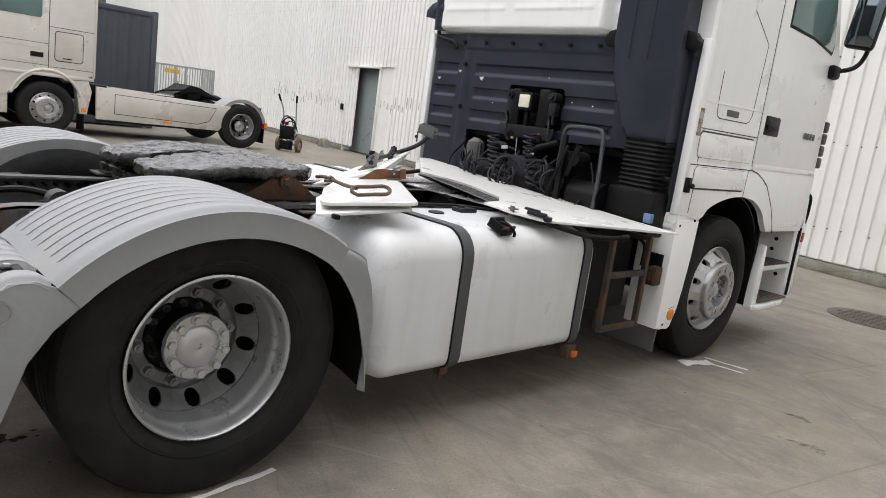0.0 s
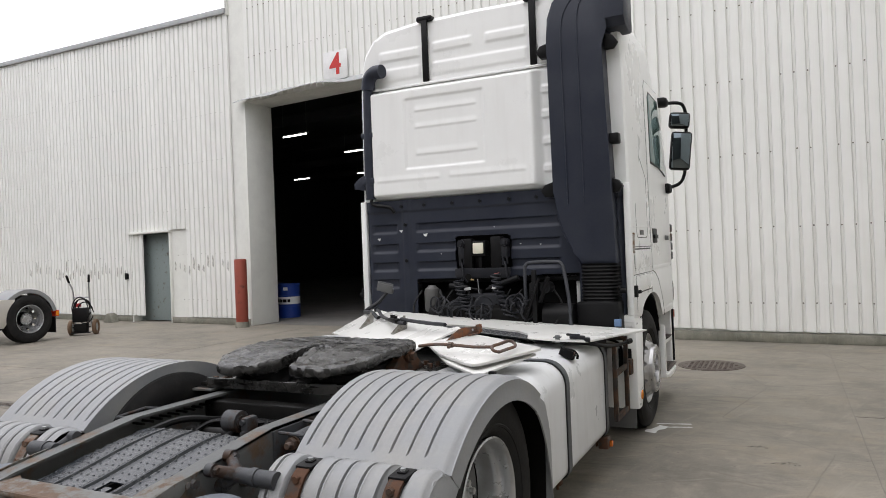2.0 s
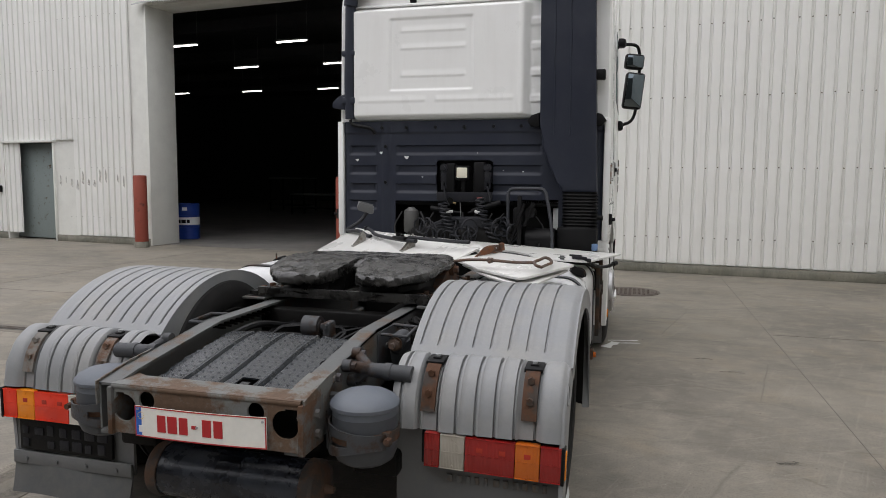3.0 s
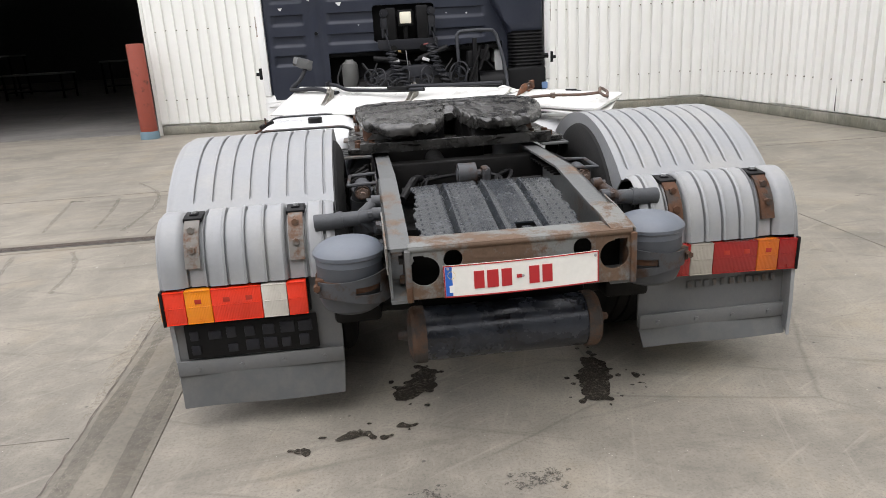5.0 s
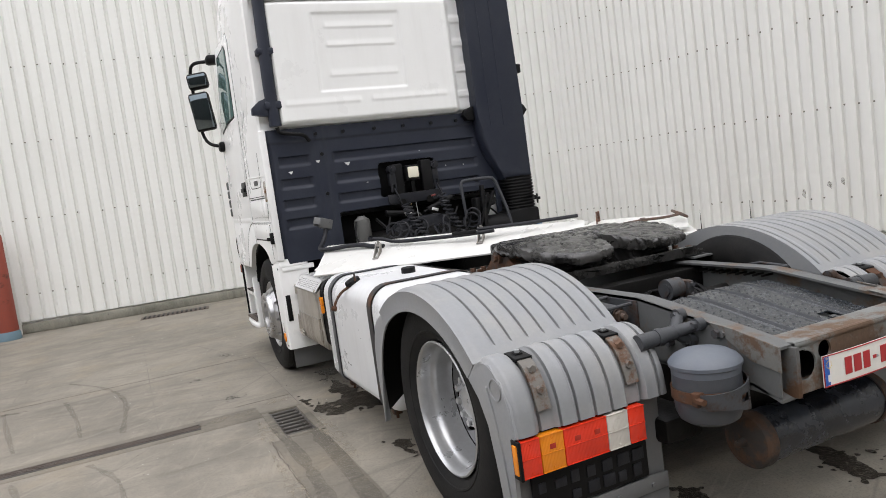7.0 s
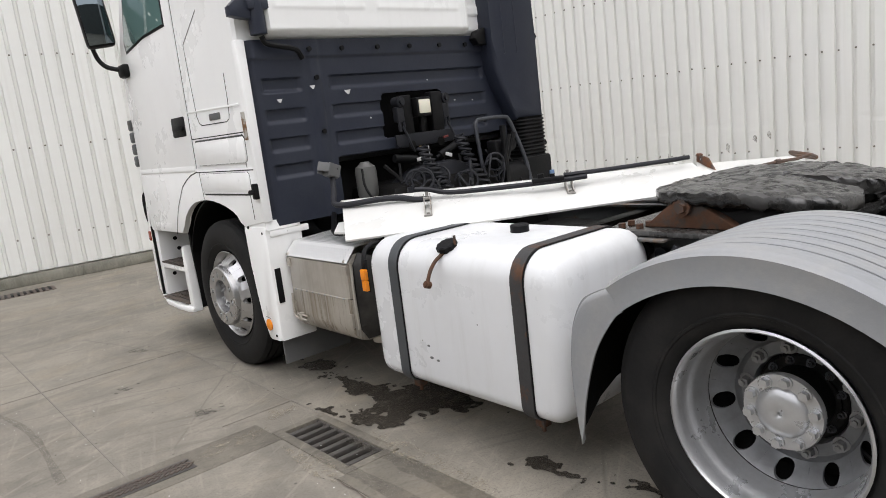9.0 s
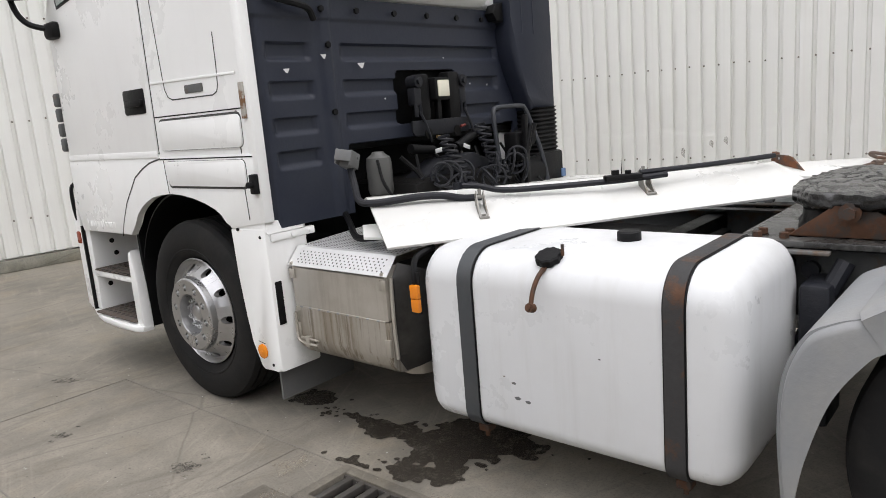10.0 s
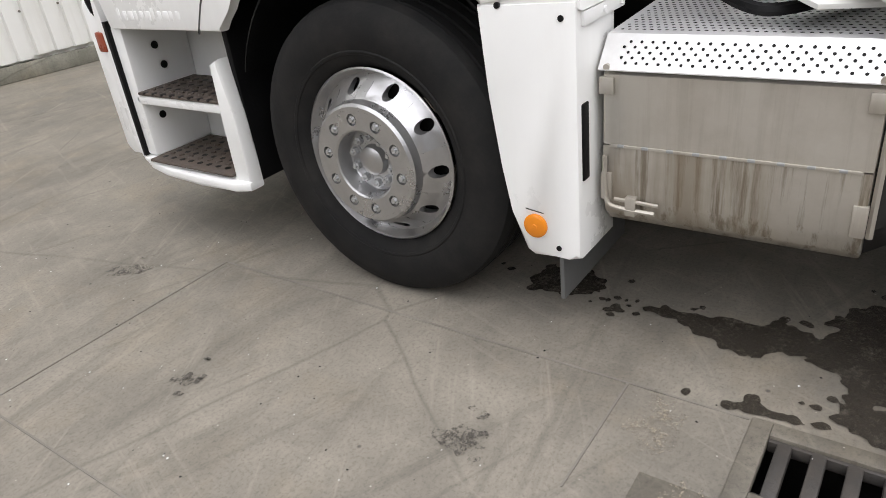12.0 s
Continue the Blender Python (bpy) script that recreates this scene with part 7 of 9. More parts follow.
    # hinge and catch at the rear edge
    bm = box(bm_new(), min(s * 1.215, s * 1.236), max(s * 1.215, s * 1.236), 2.90, 2.93, 1.50, 1.66, 0.004)
    part("hinge", bm, M_HINGE, cab, "rust-stained metal hinge")
    bm = box(bm_new(), min(s * 1.20, s * 1.25), max(s * 1.20, s * 1.25), 2.88, 2.92, 1.16, 1.25, 0.006)
    rod(bm, (s * 1.24, 2.90, 1.20), (s * 1.275, 2.895, 1.205), 0.014, 8)
    part("cab_catch", bm, M_BLACK, cab, "black catch")
    # raised letters below the door, kept as plain bars
    bm = bm_new()
    for k in range(11):
        w = 0.018 + 0.006 * (k % 3)
        box(bm, min(s * 1.222, s * 1.2275), max(s * 1.222, s * 1.2275), 4.78 - 0.036 * k - w, 4.78 - 0.036 * k, 0.93, 0.965 + 0.012 * (k in (0, 6)), 0.002)
    pieces("raised_bar", bm, M_WHITE, cab, "raised white bars")
    if s > 0:
        bm = bm_new()
        for k in range(4):
            box(bm, 1.229, 1.233, 4.70 - 0.055 * k - 0.04, 4.70 - 0.055 * k, 1.60, 1.645, 0.001)
        pieces("badge_bar", bm, M_CHASSIS, cab, "grey badge bars")
    # air vane at the front corner
    bm = bm_new()
    for k in range(4):
        box(bm, min(s * 1.19, s * 1.235), max(s * 1.19, s * 1.235), 4.90, 4.955, 1.40 + 0.093 * k, 1.484 + 0.093 * k, 0.014)
    pieces("corner_vane", bm, M_CHASSIS, cab, "dark grey corner vanes")
    # mud panel behind the front wheel
    outline = [(2.92, 0.295), (3.03, 0.285), (3.055, 0.30), (3.095, 0.42), (3.118, 0.55), (3.143, 0.75), (3.165, 0.985), (2.885, 0.995), (2.885, 0.30)]
    bm = prism(bm_new(), outline, "x", s * 0.985, s * 1.226, 0.014)
    mp = part("mud_panel", bm, M_WHITE, cab, "white panel behind the wheel")
    bm = prism(bm_new(), [(2.875, 0.97), (3.16, 0.97), (3.16, 1.025), (2.885, 1.025)], "x", s * 1.0, s * 1.218, 0.01)
    box(bm, min(s * 0.94, s * 1.20), max(s * 0.94, s * 1.20), 2.876, 2.915, 0.93, 0.968, 0.006)
    bolts(bm, [(s * 0.97, 2.876, 0.948), (s * 1.08, 2.876, 0.948)], "-y", 0.009, 0.006)
    part("corner_sill", bm, M_WHITE, cab)
    if s < 0:
        part("panel_recess", box(bm_new(), -1.206, -1.168, 2.880, 2.89, 0.53, 0.74, 0.004), M_BLACK, mp, "black pocket in the panel edge")
    bm = bm_new()
    for y_, z_ in ((2.925, 0.955), (2.95, 0.325), (3.10, 0.985)):
        rod(bm, (s * 1.222, y_, z_), (s * 1.229, y_, z_), 0.008, 10)
    pieces("plug", bm, M_BLACK, mp, "black plastic plug")
    bm = prism(bm_new(), [(2.995, 0.425), (3.05, 0.432), (3.05, 0.435), (2.995, 0.428)], "x", s * 1.222, s * 1.2275)
    part("reflector_seam", bm, M_GAP, mp)
    bm = lathe(bm_new(), [(0, 0.036), (0.008, 0.036), (0.012, 0.028), (0.012, 0.008), (0.014, 0.006)], 24, m=pose(s * 1.225, 3.02, 0.385, 0, 0, 0 if s > 0 else 180))
    part("reflector", bm, M_AMBER, mp, "round amber reflector")
    part("post_seal", prism(bm_new(), [(4.913, 0.36), (4.928, 0.36), (4.922, 0.92), (4.902, 0.92)], "x", s * 1.0, s * 1.219, 0.001), M_BLACK, cab, "black rubber seal")
    part("front_flap", box(bm_new(), min(s * 0.72, s * 1.19), max(s * 0.72, s * 1.19), 2.955, 2.97, 0.13, 0.36, 0.004), M_FLAP, truck, "grey ribbed front flap")
    # wheel well liner
    bm = sheet(bm_new(), lambda u, v: (s * (0.66 + 0.54 * v), 3.60 + 0.585 * math.cos(radians(20 + 130 * u)), 0.55 + 0.60 * math.sin(radians(20 + 130 * u))), 28, 2, (0, 0, 0.01))
    part("wheel_liner", bm, M_BLACK, cab, "black wheel liner")
    # entry steps
    st = new("entry_steps")
    st.parent = truck
    rear = [(4.235, 0.305), (4.325, 0.305), (4.315, 0.55), (4.31, 0.78), (4.265, 0.80), (4.245, 0.60)]
    part("rear_blade", prism(bm_new(), rear, "x", s * 1.165, s * 1.226, 0.01), M_WHITE, st)
    part("liner", box(bm_new(), min(s * 0.70, s * 1.17), max(s * 0.70, s * 1.17), 4.24, 4.27, 0.32, 1.12, 0.008), M_BLACK, st, "black rear liner")
    lip = [(4.235, 1.17), (4.235, 1.235), (4.30, 1.262), (4.50, 1.262), (4.75, 1.25), (4.90, 1.215), (4.90, 1.17)]
    part("step_lip", prism(bm_new(), [(s * x, y) for y, x in lip], "z", 0.300, 0.338, 0.010), M_WHITE, st, "curved lip of the lower step")
    bm = prism(bm_new(), [(4.86, 0.36), (4.93, 0.36), (4.92, 0.90), (4.84, 0.90)], "x", s * 0.90, s * 1.20, 0.01)
    box(bm, min(s * 0.86, s * 0.90), max(s * 0.86, s * 0.90), 4.27, 4.90, 0.32, 0.92, 0.01)
    box(bm, min(s * 0.90, s * 1.20), max(s * 0.90, s * 1.20), 4.29, 4.88, 0.585, 0.625, 0.01)
    prism(bm, [(4.30, 0.305), (4.90, 0.318), (4.93, 0.355), (4.30, 0.345)], "x", s * 0.90, s * 1.222, 0.008)
    part("step_well", bm, M_WHITE, st, "white moulded step well")
    part("front_post", prism(bm_new(), [(4.93, 0.33), (4.97, 0.40), (4.965, 0.95), (4.945, 1.10), (4.925, 0.90), (4.935, 0.42)], "x", s * 1.05, s * 1.215, 0.004), M_WHITE, st)
    for z in (0.626, 0.350):
        xo = 1.205 if z > 0.5 else 1.243
        bm = box(bm_new(), min(s * 0.92, s * xo), max(s * 0.92, s * xo), 4.325, 4.85, z, z + 0.012, 0.004)
        for i in range(8):
            for j in range(4):
                rod(bm, (s * (0.95 + 0.07 * j), 4.37 + 0.062 * i, z + 0.008), (s * (0.95 + 0.07 * j), 4.37 + 0.062 * i, z + 0.018), 0.014, 8, 0.011)
        tread = part("tread", bm, M_CASTIRON, st, "worn brown studded tread")
        bm = bm_new()
        for i in range(8):
            for j in range(4):
                rod(bm, (s * (0.985 + 0.07 * j), 4.40 + 0.058 * i, z + 0.008), (s * (0.985 + 0.07 * j), 4.40 + 0.058 * i, z + 0.0128), 0.013, 10)
        tagged(part("tread_hole", bm, M_IRON, tread, "dark punched holes"), kind="stuff")
    bm = bm_new()
    for x, z in ((1.07, 0.80), (1.05, 0.715), (1.12, 0.52)):
        y = 4.86 - 0.037 * (z - 0.36)
        rod(bm, (s * x, y - 0.003, z), (s * x, y + 0.02, z), 0.016, 14)
    pieces("hole", bm, M_IRON, st)
    part("well_opening", box(bm_new(), min(s * 0.895, s * 0.906), max(s * 0.895, s * 0.906), 4.30, 4.58, 0.665, 0.885, 0.004), M_IRON, st, "dark opening in the well")
    part("corner_lamp", box(bm_new(), min(s * 1.15, s * 1.222), max(s * 1.15, s * 1.222), 4.945, 5.00, 0.80, 0.88, 0.008), surf("corner_red", (0.28, 0.06, 0.03), rough=0.25) if "corner_red" not in bpy.data.materials else bpy.data.materials["corner_red"], truck, "small red-brown corner lamp")
    bm = tube(bm_new(), [(s * 1.16, 4.97, 0.93), (s * 1.20, 4.99, 0.96), (s * 1.21, 4.99, 1.10), (s * 1.20, 4.98, 1.18), (s * 1.15, 4.95, 1.20)], 0.012, 8, 4)
    part("corner_grip", bm, M_BLACK, truck)


for side_sign in (1, -1):
    cab_side(side_sign)


def cab_front():
    bm = box(bm_new(), -1.19, 1.19, 4.93, 5.12, 0.33, 1.02, 0.05)
    part("bumper", bm, M_WHITE, cab)
    bm = box(bm_new(), -1.19, 1.19, 4.88, 4.955, 0.95, 2.05, 0.03)
    part("front_panel", bm, M_WHITE, cab)
    bm = bm_new()
    a = [(-1.06, 4.925, 2.14), (1.06, 4.925, 2.14), (1.04, 4.60, 3.05), (-1.04, 4.60, 3.05)]
    vs = [bm.verts.new(Vector(p) + Vector((0, 0.03, 0.012))) for p in a] + [bm.verts.new(Vector(p) - Vector((0, 0.03, 0.012))) for p in a]
    bm.faces.new(vs[:4])
    bm.faces.new(vs[4:])
    for i in range(4):
        bm.faces.new((vs[i], vs[(i + 1) % 4], vs[4 + (i + 1) % 4], vs[4 + i]))
    part("windscreen", bm, M_GLASS, cab, "tinted windscreen")
    # Plain dark blocks fill the unseen engine space and keep light out.
    part("engine", box(box(bm_new(), -0.46, 0.46, 2.62, 4.7, 0.45, 1.12, 0.06), -0.75, 0.75, 3.1, 4.85, 0.55, 1.33, 0.03), M_IRON, truck, "dark blocks filling the unseen engine space against light")
    part("cab_floor", box(bm_new(), -1.18, 1.18, 2.93, 4.88, 1.30, 1.36, 0.01), M_BLACK, cab)


cab_front()


def rear_upper():
    """The white bulged panel of the cab's back, with pressed ribs."""
    x0, x1, z0, z1 = -1.065, 0.70, 2.045, 3.045

    def f(u, v):
        x, z = x0 + (x1 - x0) * u, z0 + (z1 - z0) * v
        d = 0.095 * step01(x, x0, x0 + 0.035) * (1 - step01(x, 0.46, 0.56)) * step01(z, z0, z0 + 0.05) * (1 - step01(z, z1 - 0.05, z1))
        d += 0.03 * step01(x, 0.45, 0.5) * step01(z, z0, z0 + 0.04) * (1 - step01(z, z1 - 0.04, z1))
        # shallow pressed field with steps
        if -0.72 < x < 0.10:
            fld = step01(x, -0.70, -0.68) * (1 - step01(x, 0.045, 0.065)) * step01(z, 2.30, 2.32) * (1 - step01(z, 2.91, 2.93))
            d -= 0.010 * fld
        for zz, h, a, b in ((2.80, 0.035, -0.60, 0.0), (2.655, 0.03, -0.60, 0.0), (2.42, 0.04, -0.60, 0.0), (2.205, 0.035, -1.0, -0.36), (2.205, 0.035, -0.28, 0.42)):
            if a - 0.02 < x < b + 0.02:
                d += 0.005 * step01(x, a, a + 0.02) * (1 - step01(x, b - 0.02, b)) * step01(z, zz, zz + 0.008) * (1 - step01(z, zz + 0.006, zz + h + 0.03))
        for zz in (2.82, 2.62, 2.40, 2.18):
            if x > 0.52:
                d += 0.010 * step01(x, 0.54, 0.56) * step01(z, zz, zz + 0.008) * (1 - step01(z, zz + 0.05, zz + 0.08))
        return (x, 2.898 - d, z)
    bm = sheet(bm_new(), f, 150, 110, (0, 0, 0))
    part("rear_panel", bm, M_WHITE, cab, "white pressed rear panel", sharp=60)
    # upper part above the fold
    def g(u, v):
        x, z = -1.03 + 1.72 * u, 3.07 + 0.44 * v
        d = 0.008
        for zz, h, a, b in ((3.12, 0.10, -0.98, -0.56), (3.12, 0.10, -0.44, 0.44), (3.30, 0.08, -0.98, -0.56), (3.32, 0.075, -0.44, -0.06), (3.32, 0.075, 0.06, 0.44)):
            if a - 0.02 < x < b + 0.02:
                d += 0.010 * step01(x, a, a + 0.02) * (1 - step01(x, b - 0.02, b)) * step01(z, zz, zz + 0.01) * (1 - step01(z, zz + h, zz + h + 0.02))
        return (x, 2.905 - d, z)
    part("rear_upper_panel", sheet(bm_new(), g, 110, 40, (0, 0.012, 0)), M_WHITE, cab, sharp=60)
    part("rear_fold", box(bm_new(), -1.15, 0.68, 2.865, 2.90, 3.045, 3.065, 0.008), M_WHITE, cab)
    for x in (-0.50, 0.49):
        bm = box(bm_new(), x - 0.028, x + 0.028, 2.868, 2.893, 3.07, 3.61, 0.006)
        box(bm, x - 0.075, x + 0.075, 2.865, 2.95, 3.60, 3.645, 0.015)
        part("roof_strap", bm, M_BLACK, cab, "black vertical strap")
    # left pipe
    bm = tube(bm_new(), [(-1.085, 2.845, 2.07), (-1.09, 2.84, 2.4), (-1.08, 2.84, 2.8), (-1.075, 2.84, 3.08)], 0.048, 12, 4)
    tube(bm, [(-1.075, 2.84, 3.06), (-1.06, 2.835, 3.15), (-1.0, 2.82, 3.20), (-0.90, 2.80, 3.20)], 0.062, 12, 4)
    box(bm, -1.15, -1.02, 2.80, 2.90, 2.20, 2.26, 0.01)
    box(bm, -1.15, -1.02, 2.80, 2.90, 2.62, 2.67, 0.01)
    part("vent_pipe", bm, M_DARK, cab, "dark curved vent pipe")
    bm = prism(bm_new(), [(-1.13, 2.15), (-1.13, 2.29), (-1.19, 2.27), (-1.25, 2.22), (-1.25, 2.17), (-1.19, 2.16)], "y", 2.82, 2.88, 0.006)
    part("side_bracket", bm, M_DARK, cab)
    bm = tube(bm_new(), [(-1.08, 2.83, 2.06), (-1.06, 2.83, 2.02), (-0.98, 2.82, 2.0), (-0.88, 2.82, 1.98), (-0.84, 2.83, 1.93)], 0.016, 8, 4)
    part("cable", bm, M_BLACK, cab)


rear_upper()


def rear_lower():
    """The dark ribbed plastic panel with the lamp window and the engine cut-out."""
    x0, x1, z0, z1 = -1.165, 1.165, 0.985, 2.045

    def f(u, v):
        x, z = x0 + (x1 - x0) * u, z0 + (z1 - z0) * v
        d = 0.0
        for zz in (1.83, 1.655, 1.49, 1.335):
            for a, b in ((-1.11, -0.84), (-0.66, 0.66)):
                if a < x < b:
                    e = step01(x, a, a + 0.025) * (1 - step01(x, b - 0.025, b))
                    d -= e * 0.020 * step01(z, zz - 0.090, zz - 0.060) * (1 - step01(z, zz - 0.006, zz))
        d += 0.012 * (1 - step01(abs(x + 0.75), 0.02, 0.05))
        d += 0.012 * step01(z, 1.93, 1.95)
        return (x, 2.876 - d + 0.03 * step01(abs(x), 1.13, 1.165), z)

    def keep(u, v):
        x, z = x0 + (x1 - x0) * u, z0 + (z1 - z0) * v
        if -0.285 < x < 0.235 and 1.41 < z < 1.695:
            ex, ez = max(abs(x + 0.025) - 0.225, 0), max(abs(z - 1.552) - 0.11, 0)
            if math.hypot(ex, ez) < 0.035:
                return False
        return not (-0.665 < x < 0.80 and z < 1.33 + 0.03 * step01(x, -0.2, 0.8))
    bm = sheet(bm_new(), f, 200, 180, (0, 0.02, 0), keep)
    part("rear_lower_panel", bm, M_DARK, cab, "dark ribbed plastic panel with chips", sharp=50)
    bm = bolts(bm_new(), [(x, 2.845, 1.985) for x in (-0.78, -0.55, -0.28, -0.02, 0.24, 0.48)] + [(-0.75, 2.855, 1.50), (-0.75, 2.855, 1.82), (0.62, 2.87, 1.45)], "-y", 0.016, 0.01)
    pieces("panel_bolt", bm, M_BLACK, cab)
    # paint chips
    bm = bm_new()
    for x, z, r in ((-0.548, 1.722, 0.026), (-0.79, 1.765, 0.02), (-1.02, 1.70, 0.02), (0.33, 1.61, 0.008), (-0.4, 1.55, 0.008), (0.5, 1.60, 0.009), (0.1, 1.76, 0.007)):
        vs = [bm.verts.new((x + a * r, 2.8465, z + b * r)) for a, b in ((-1, 0.4), (0.9, 0.5), (0.3, -0.6), (-0.2, -0.5))]
        bm.faces.new(vs)
    pieces("paint_chip", bm, M_CHALK, cab, "pale chips in the plastic")
    # sides of the cab's back edge, white posts
    for s in (1, -1):
        bm = box(bm_new(), min(s * 1.168, s * 1.224), max(s * 1.168, s * 1.224), 2.87, 2.93, 1.02, 2.05, 0.01)
        part("rear_post", bm, M_WHITE, cab)
    part("back_wall", box(bm_new(), -1.12, 1.12, 2.96, 2.99, 1.30, 2.1, 0.01), M_BLACK, cab)


rear_lower()


def intake():
    """The tall black air intake on the right of the cab's back."""
    t = new("air_intake")
    t.parent = truck
    left = [(0.845, 1.42), (0.80, 1.52), (0.72, 1.66), (0.672, 1.80), (0.652, 2.0), (0.645, 2.6), (0.640, 3.2), (0.645, 3.38), (0.69, 3.50), (0.78, 3.59), (0.90, 3.635), (1.12, 3.64)]
    right = [(1.15, 3.55), (1.14, 3.30), (1.09, 3.24), (1.075, 3.10), (1.09, 2.6), (1.11, 2.0), (1.13, 1.42)]
    part("duct", prism(bm_new(), left + right, "y", 2.745, 2.90, 0.03), M_DARK, t, "tall dark plastic duct", sharp=40)
    bm = bm_new()
    for dx in (0.13, 0.26):
        tube(bm, [(0.64 + dx, 2.746, 1.9), (0.635 + dx, 2.746, 2.6), (0.63 + dx, 2.746, 3.2), (0.68 + dx * 0.85, 2.746, 3.40), (0.80 + dx * 0.6, 2.746, 3.52)], 0.007, 6, 4)
    pieces("duct_rib", bm, M_DARK, t)
    bm = prism(bm_new(), [(2.74, 3.30), (2.74, 3.60), (2.79, 3.655), (2.98, 3.66), (3.05, 3.62), (3.06, 3.24), (3.0, 3.22), (2.80, 3.24)], "x", 1.09, 1.255, 0.02)
    part("intake_head", bm, M_DARK, t, "dark forward-facing intake head")
    part("intake_mouth", box(bm_new(), 1.11, 1.235, 3.055, 3.066, 3.27, 3.58, 0.003), M_IRON, t)
    bm = bm_new()
    for z in (3.13, 2.02):
        for x, w in ((0.62, -1), (1.10, 1)):
            prism(bm, [(x - 0.02 * w, z - 0.05), (x + 0.05 * w, z - 0.045), (x + 0.085 * w, z), (x + 0.05 * w, z + 0.05), (x - 0.02 * w, z + 0.07)], "y", 2.79, 2.86, 0.008)
    box(bm, 1.075, 1.17, 2.79, 2.87, 2.35, 2.43, 0.01)
    pieces("clamp", bm, M_BLACK, t, "black mounting lug")
    # bellows
    prof = []
    zs = 1.14
    bm = bm_new()
    rings = []
    for k in range(23):
        z = 1.135 + 0.30 * k / 22
        g = 0.012 if k % 2 else 0.0
        rings.append([bm.verts.new((x, y, z)) for x, y in rounded(0.845 + g, 1.135 - g, 2.72 + g, 2.93 - g, 0.05, 4)])
    n = len(rings[0])
    for a, b in zip(rings, rings[1:]):
        for i in range(n):
            bm.faces.new((a[i], a[(i + 1) % n], b[(i + 1) % n], b[i]))
    part("bellows", bm, M_BLACK, t, "black rubber bellows", sharp=20)
    part("air_box", box(bm_new(), 0.81, 1.14, 2.71, 2.93, 0.86, 1.14, 0.02), M_BLACK, t)
    part("bellows_clip", rod(bm_new(), (1.13, 2.80, 1.22), (1.18, 2.80, 1.22), 0.02, 10), M_BLACK, t)


intake()


def mirror(s):
    t = new("mirror")
    t.parent = truck
    x = s * 1.365
    bm = tube(bm_new(), [(s * 1.21, 4.76, 2.13), (s * 1.28, 4.80, 2.14), (s * 1.35, 4.85, 2.18), (s * 1.39, 4.88, 2.28), (s * 1.41, 4.89, 2.5), (s * 1.42, 4.89, 2.78), (s * 1.41, 4.88, 2.93), (s * 1.36, 4.82, 2.98), (s * 1.20, 4.70, 2.97)], 0.017, 8, 5)
    part("arm", bm, M_BLACK, t, "bent black arm")
    bm = box(bm_new(), min(s * 1.20, s * 1.27), max(s * 1.20, s * 1.27), 4.70, 4.83, 2.07, 2.17, 0.025)
    box(bm, min(s * 1.16, s * 1.28), max(s * 1.16, s * 1.28), 4.60, 4.74, 2.93, 3.02, 0.03)
    pieces("foot", bm, M_BLACK, t)
    for z0, z1 in ((2.30, 2.685), (2.72, 2.88)):
        h = (z1 - z0) / 2
        tip = Matrix.Translation((x, 4.815, z0 + h)) @ pose(0, 0, 0, 1.5, s * 6, s * 12)
        part("housing", box(bm_new(), -0.10, 0.10, -0.055, 0.055, -h, h, 0.03, tip), M_BLACK, t, "black mirror housing")
        part("glass", box(bm_new(), -0.085, 0.085, -0.063, -0.057, 0.02 - h, h - 0.02, 0.002, tip), M_MIRROR, t, "mirror glass")


for side_sign in (1, -1):
    mirror(side_sign)


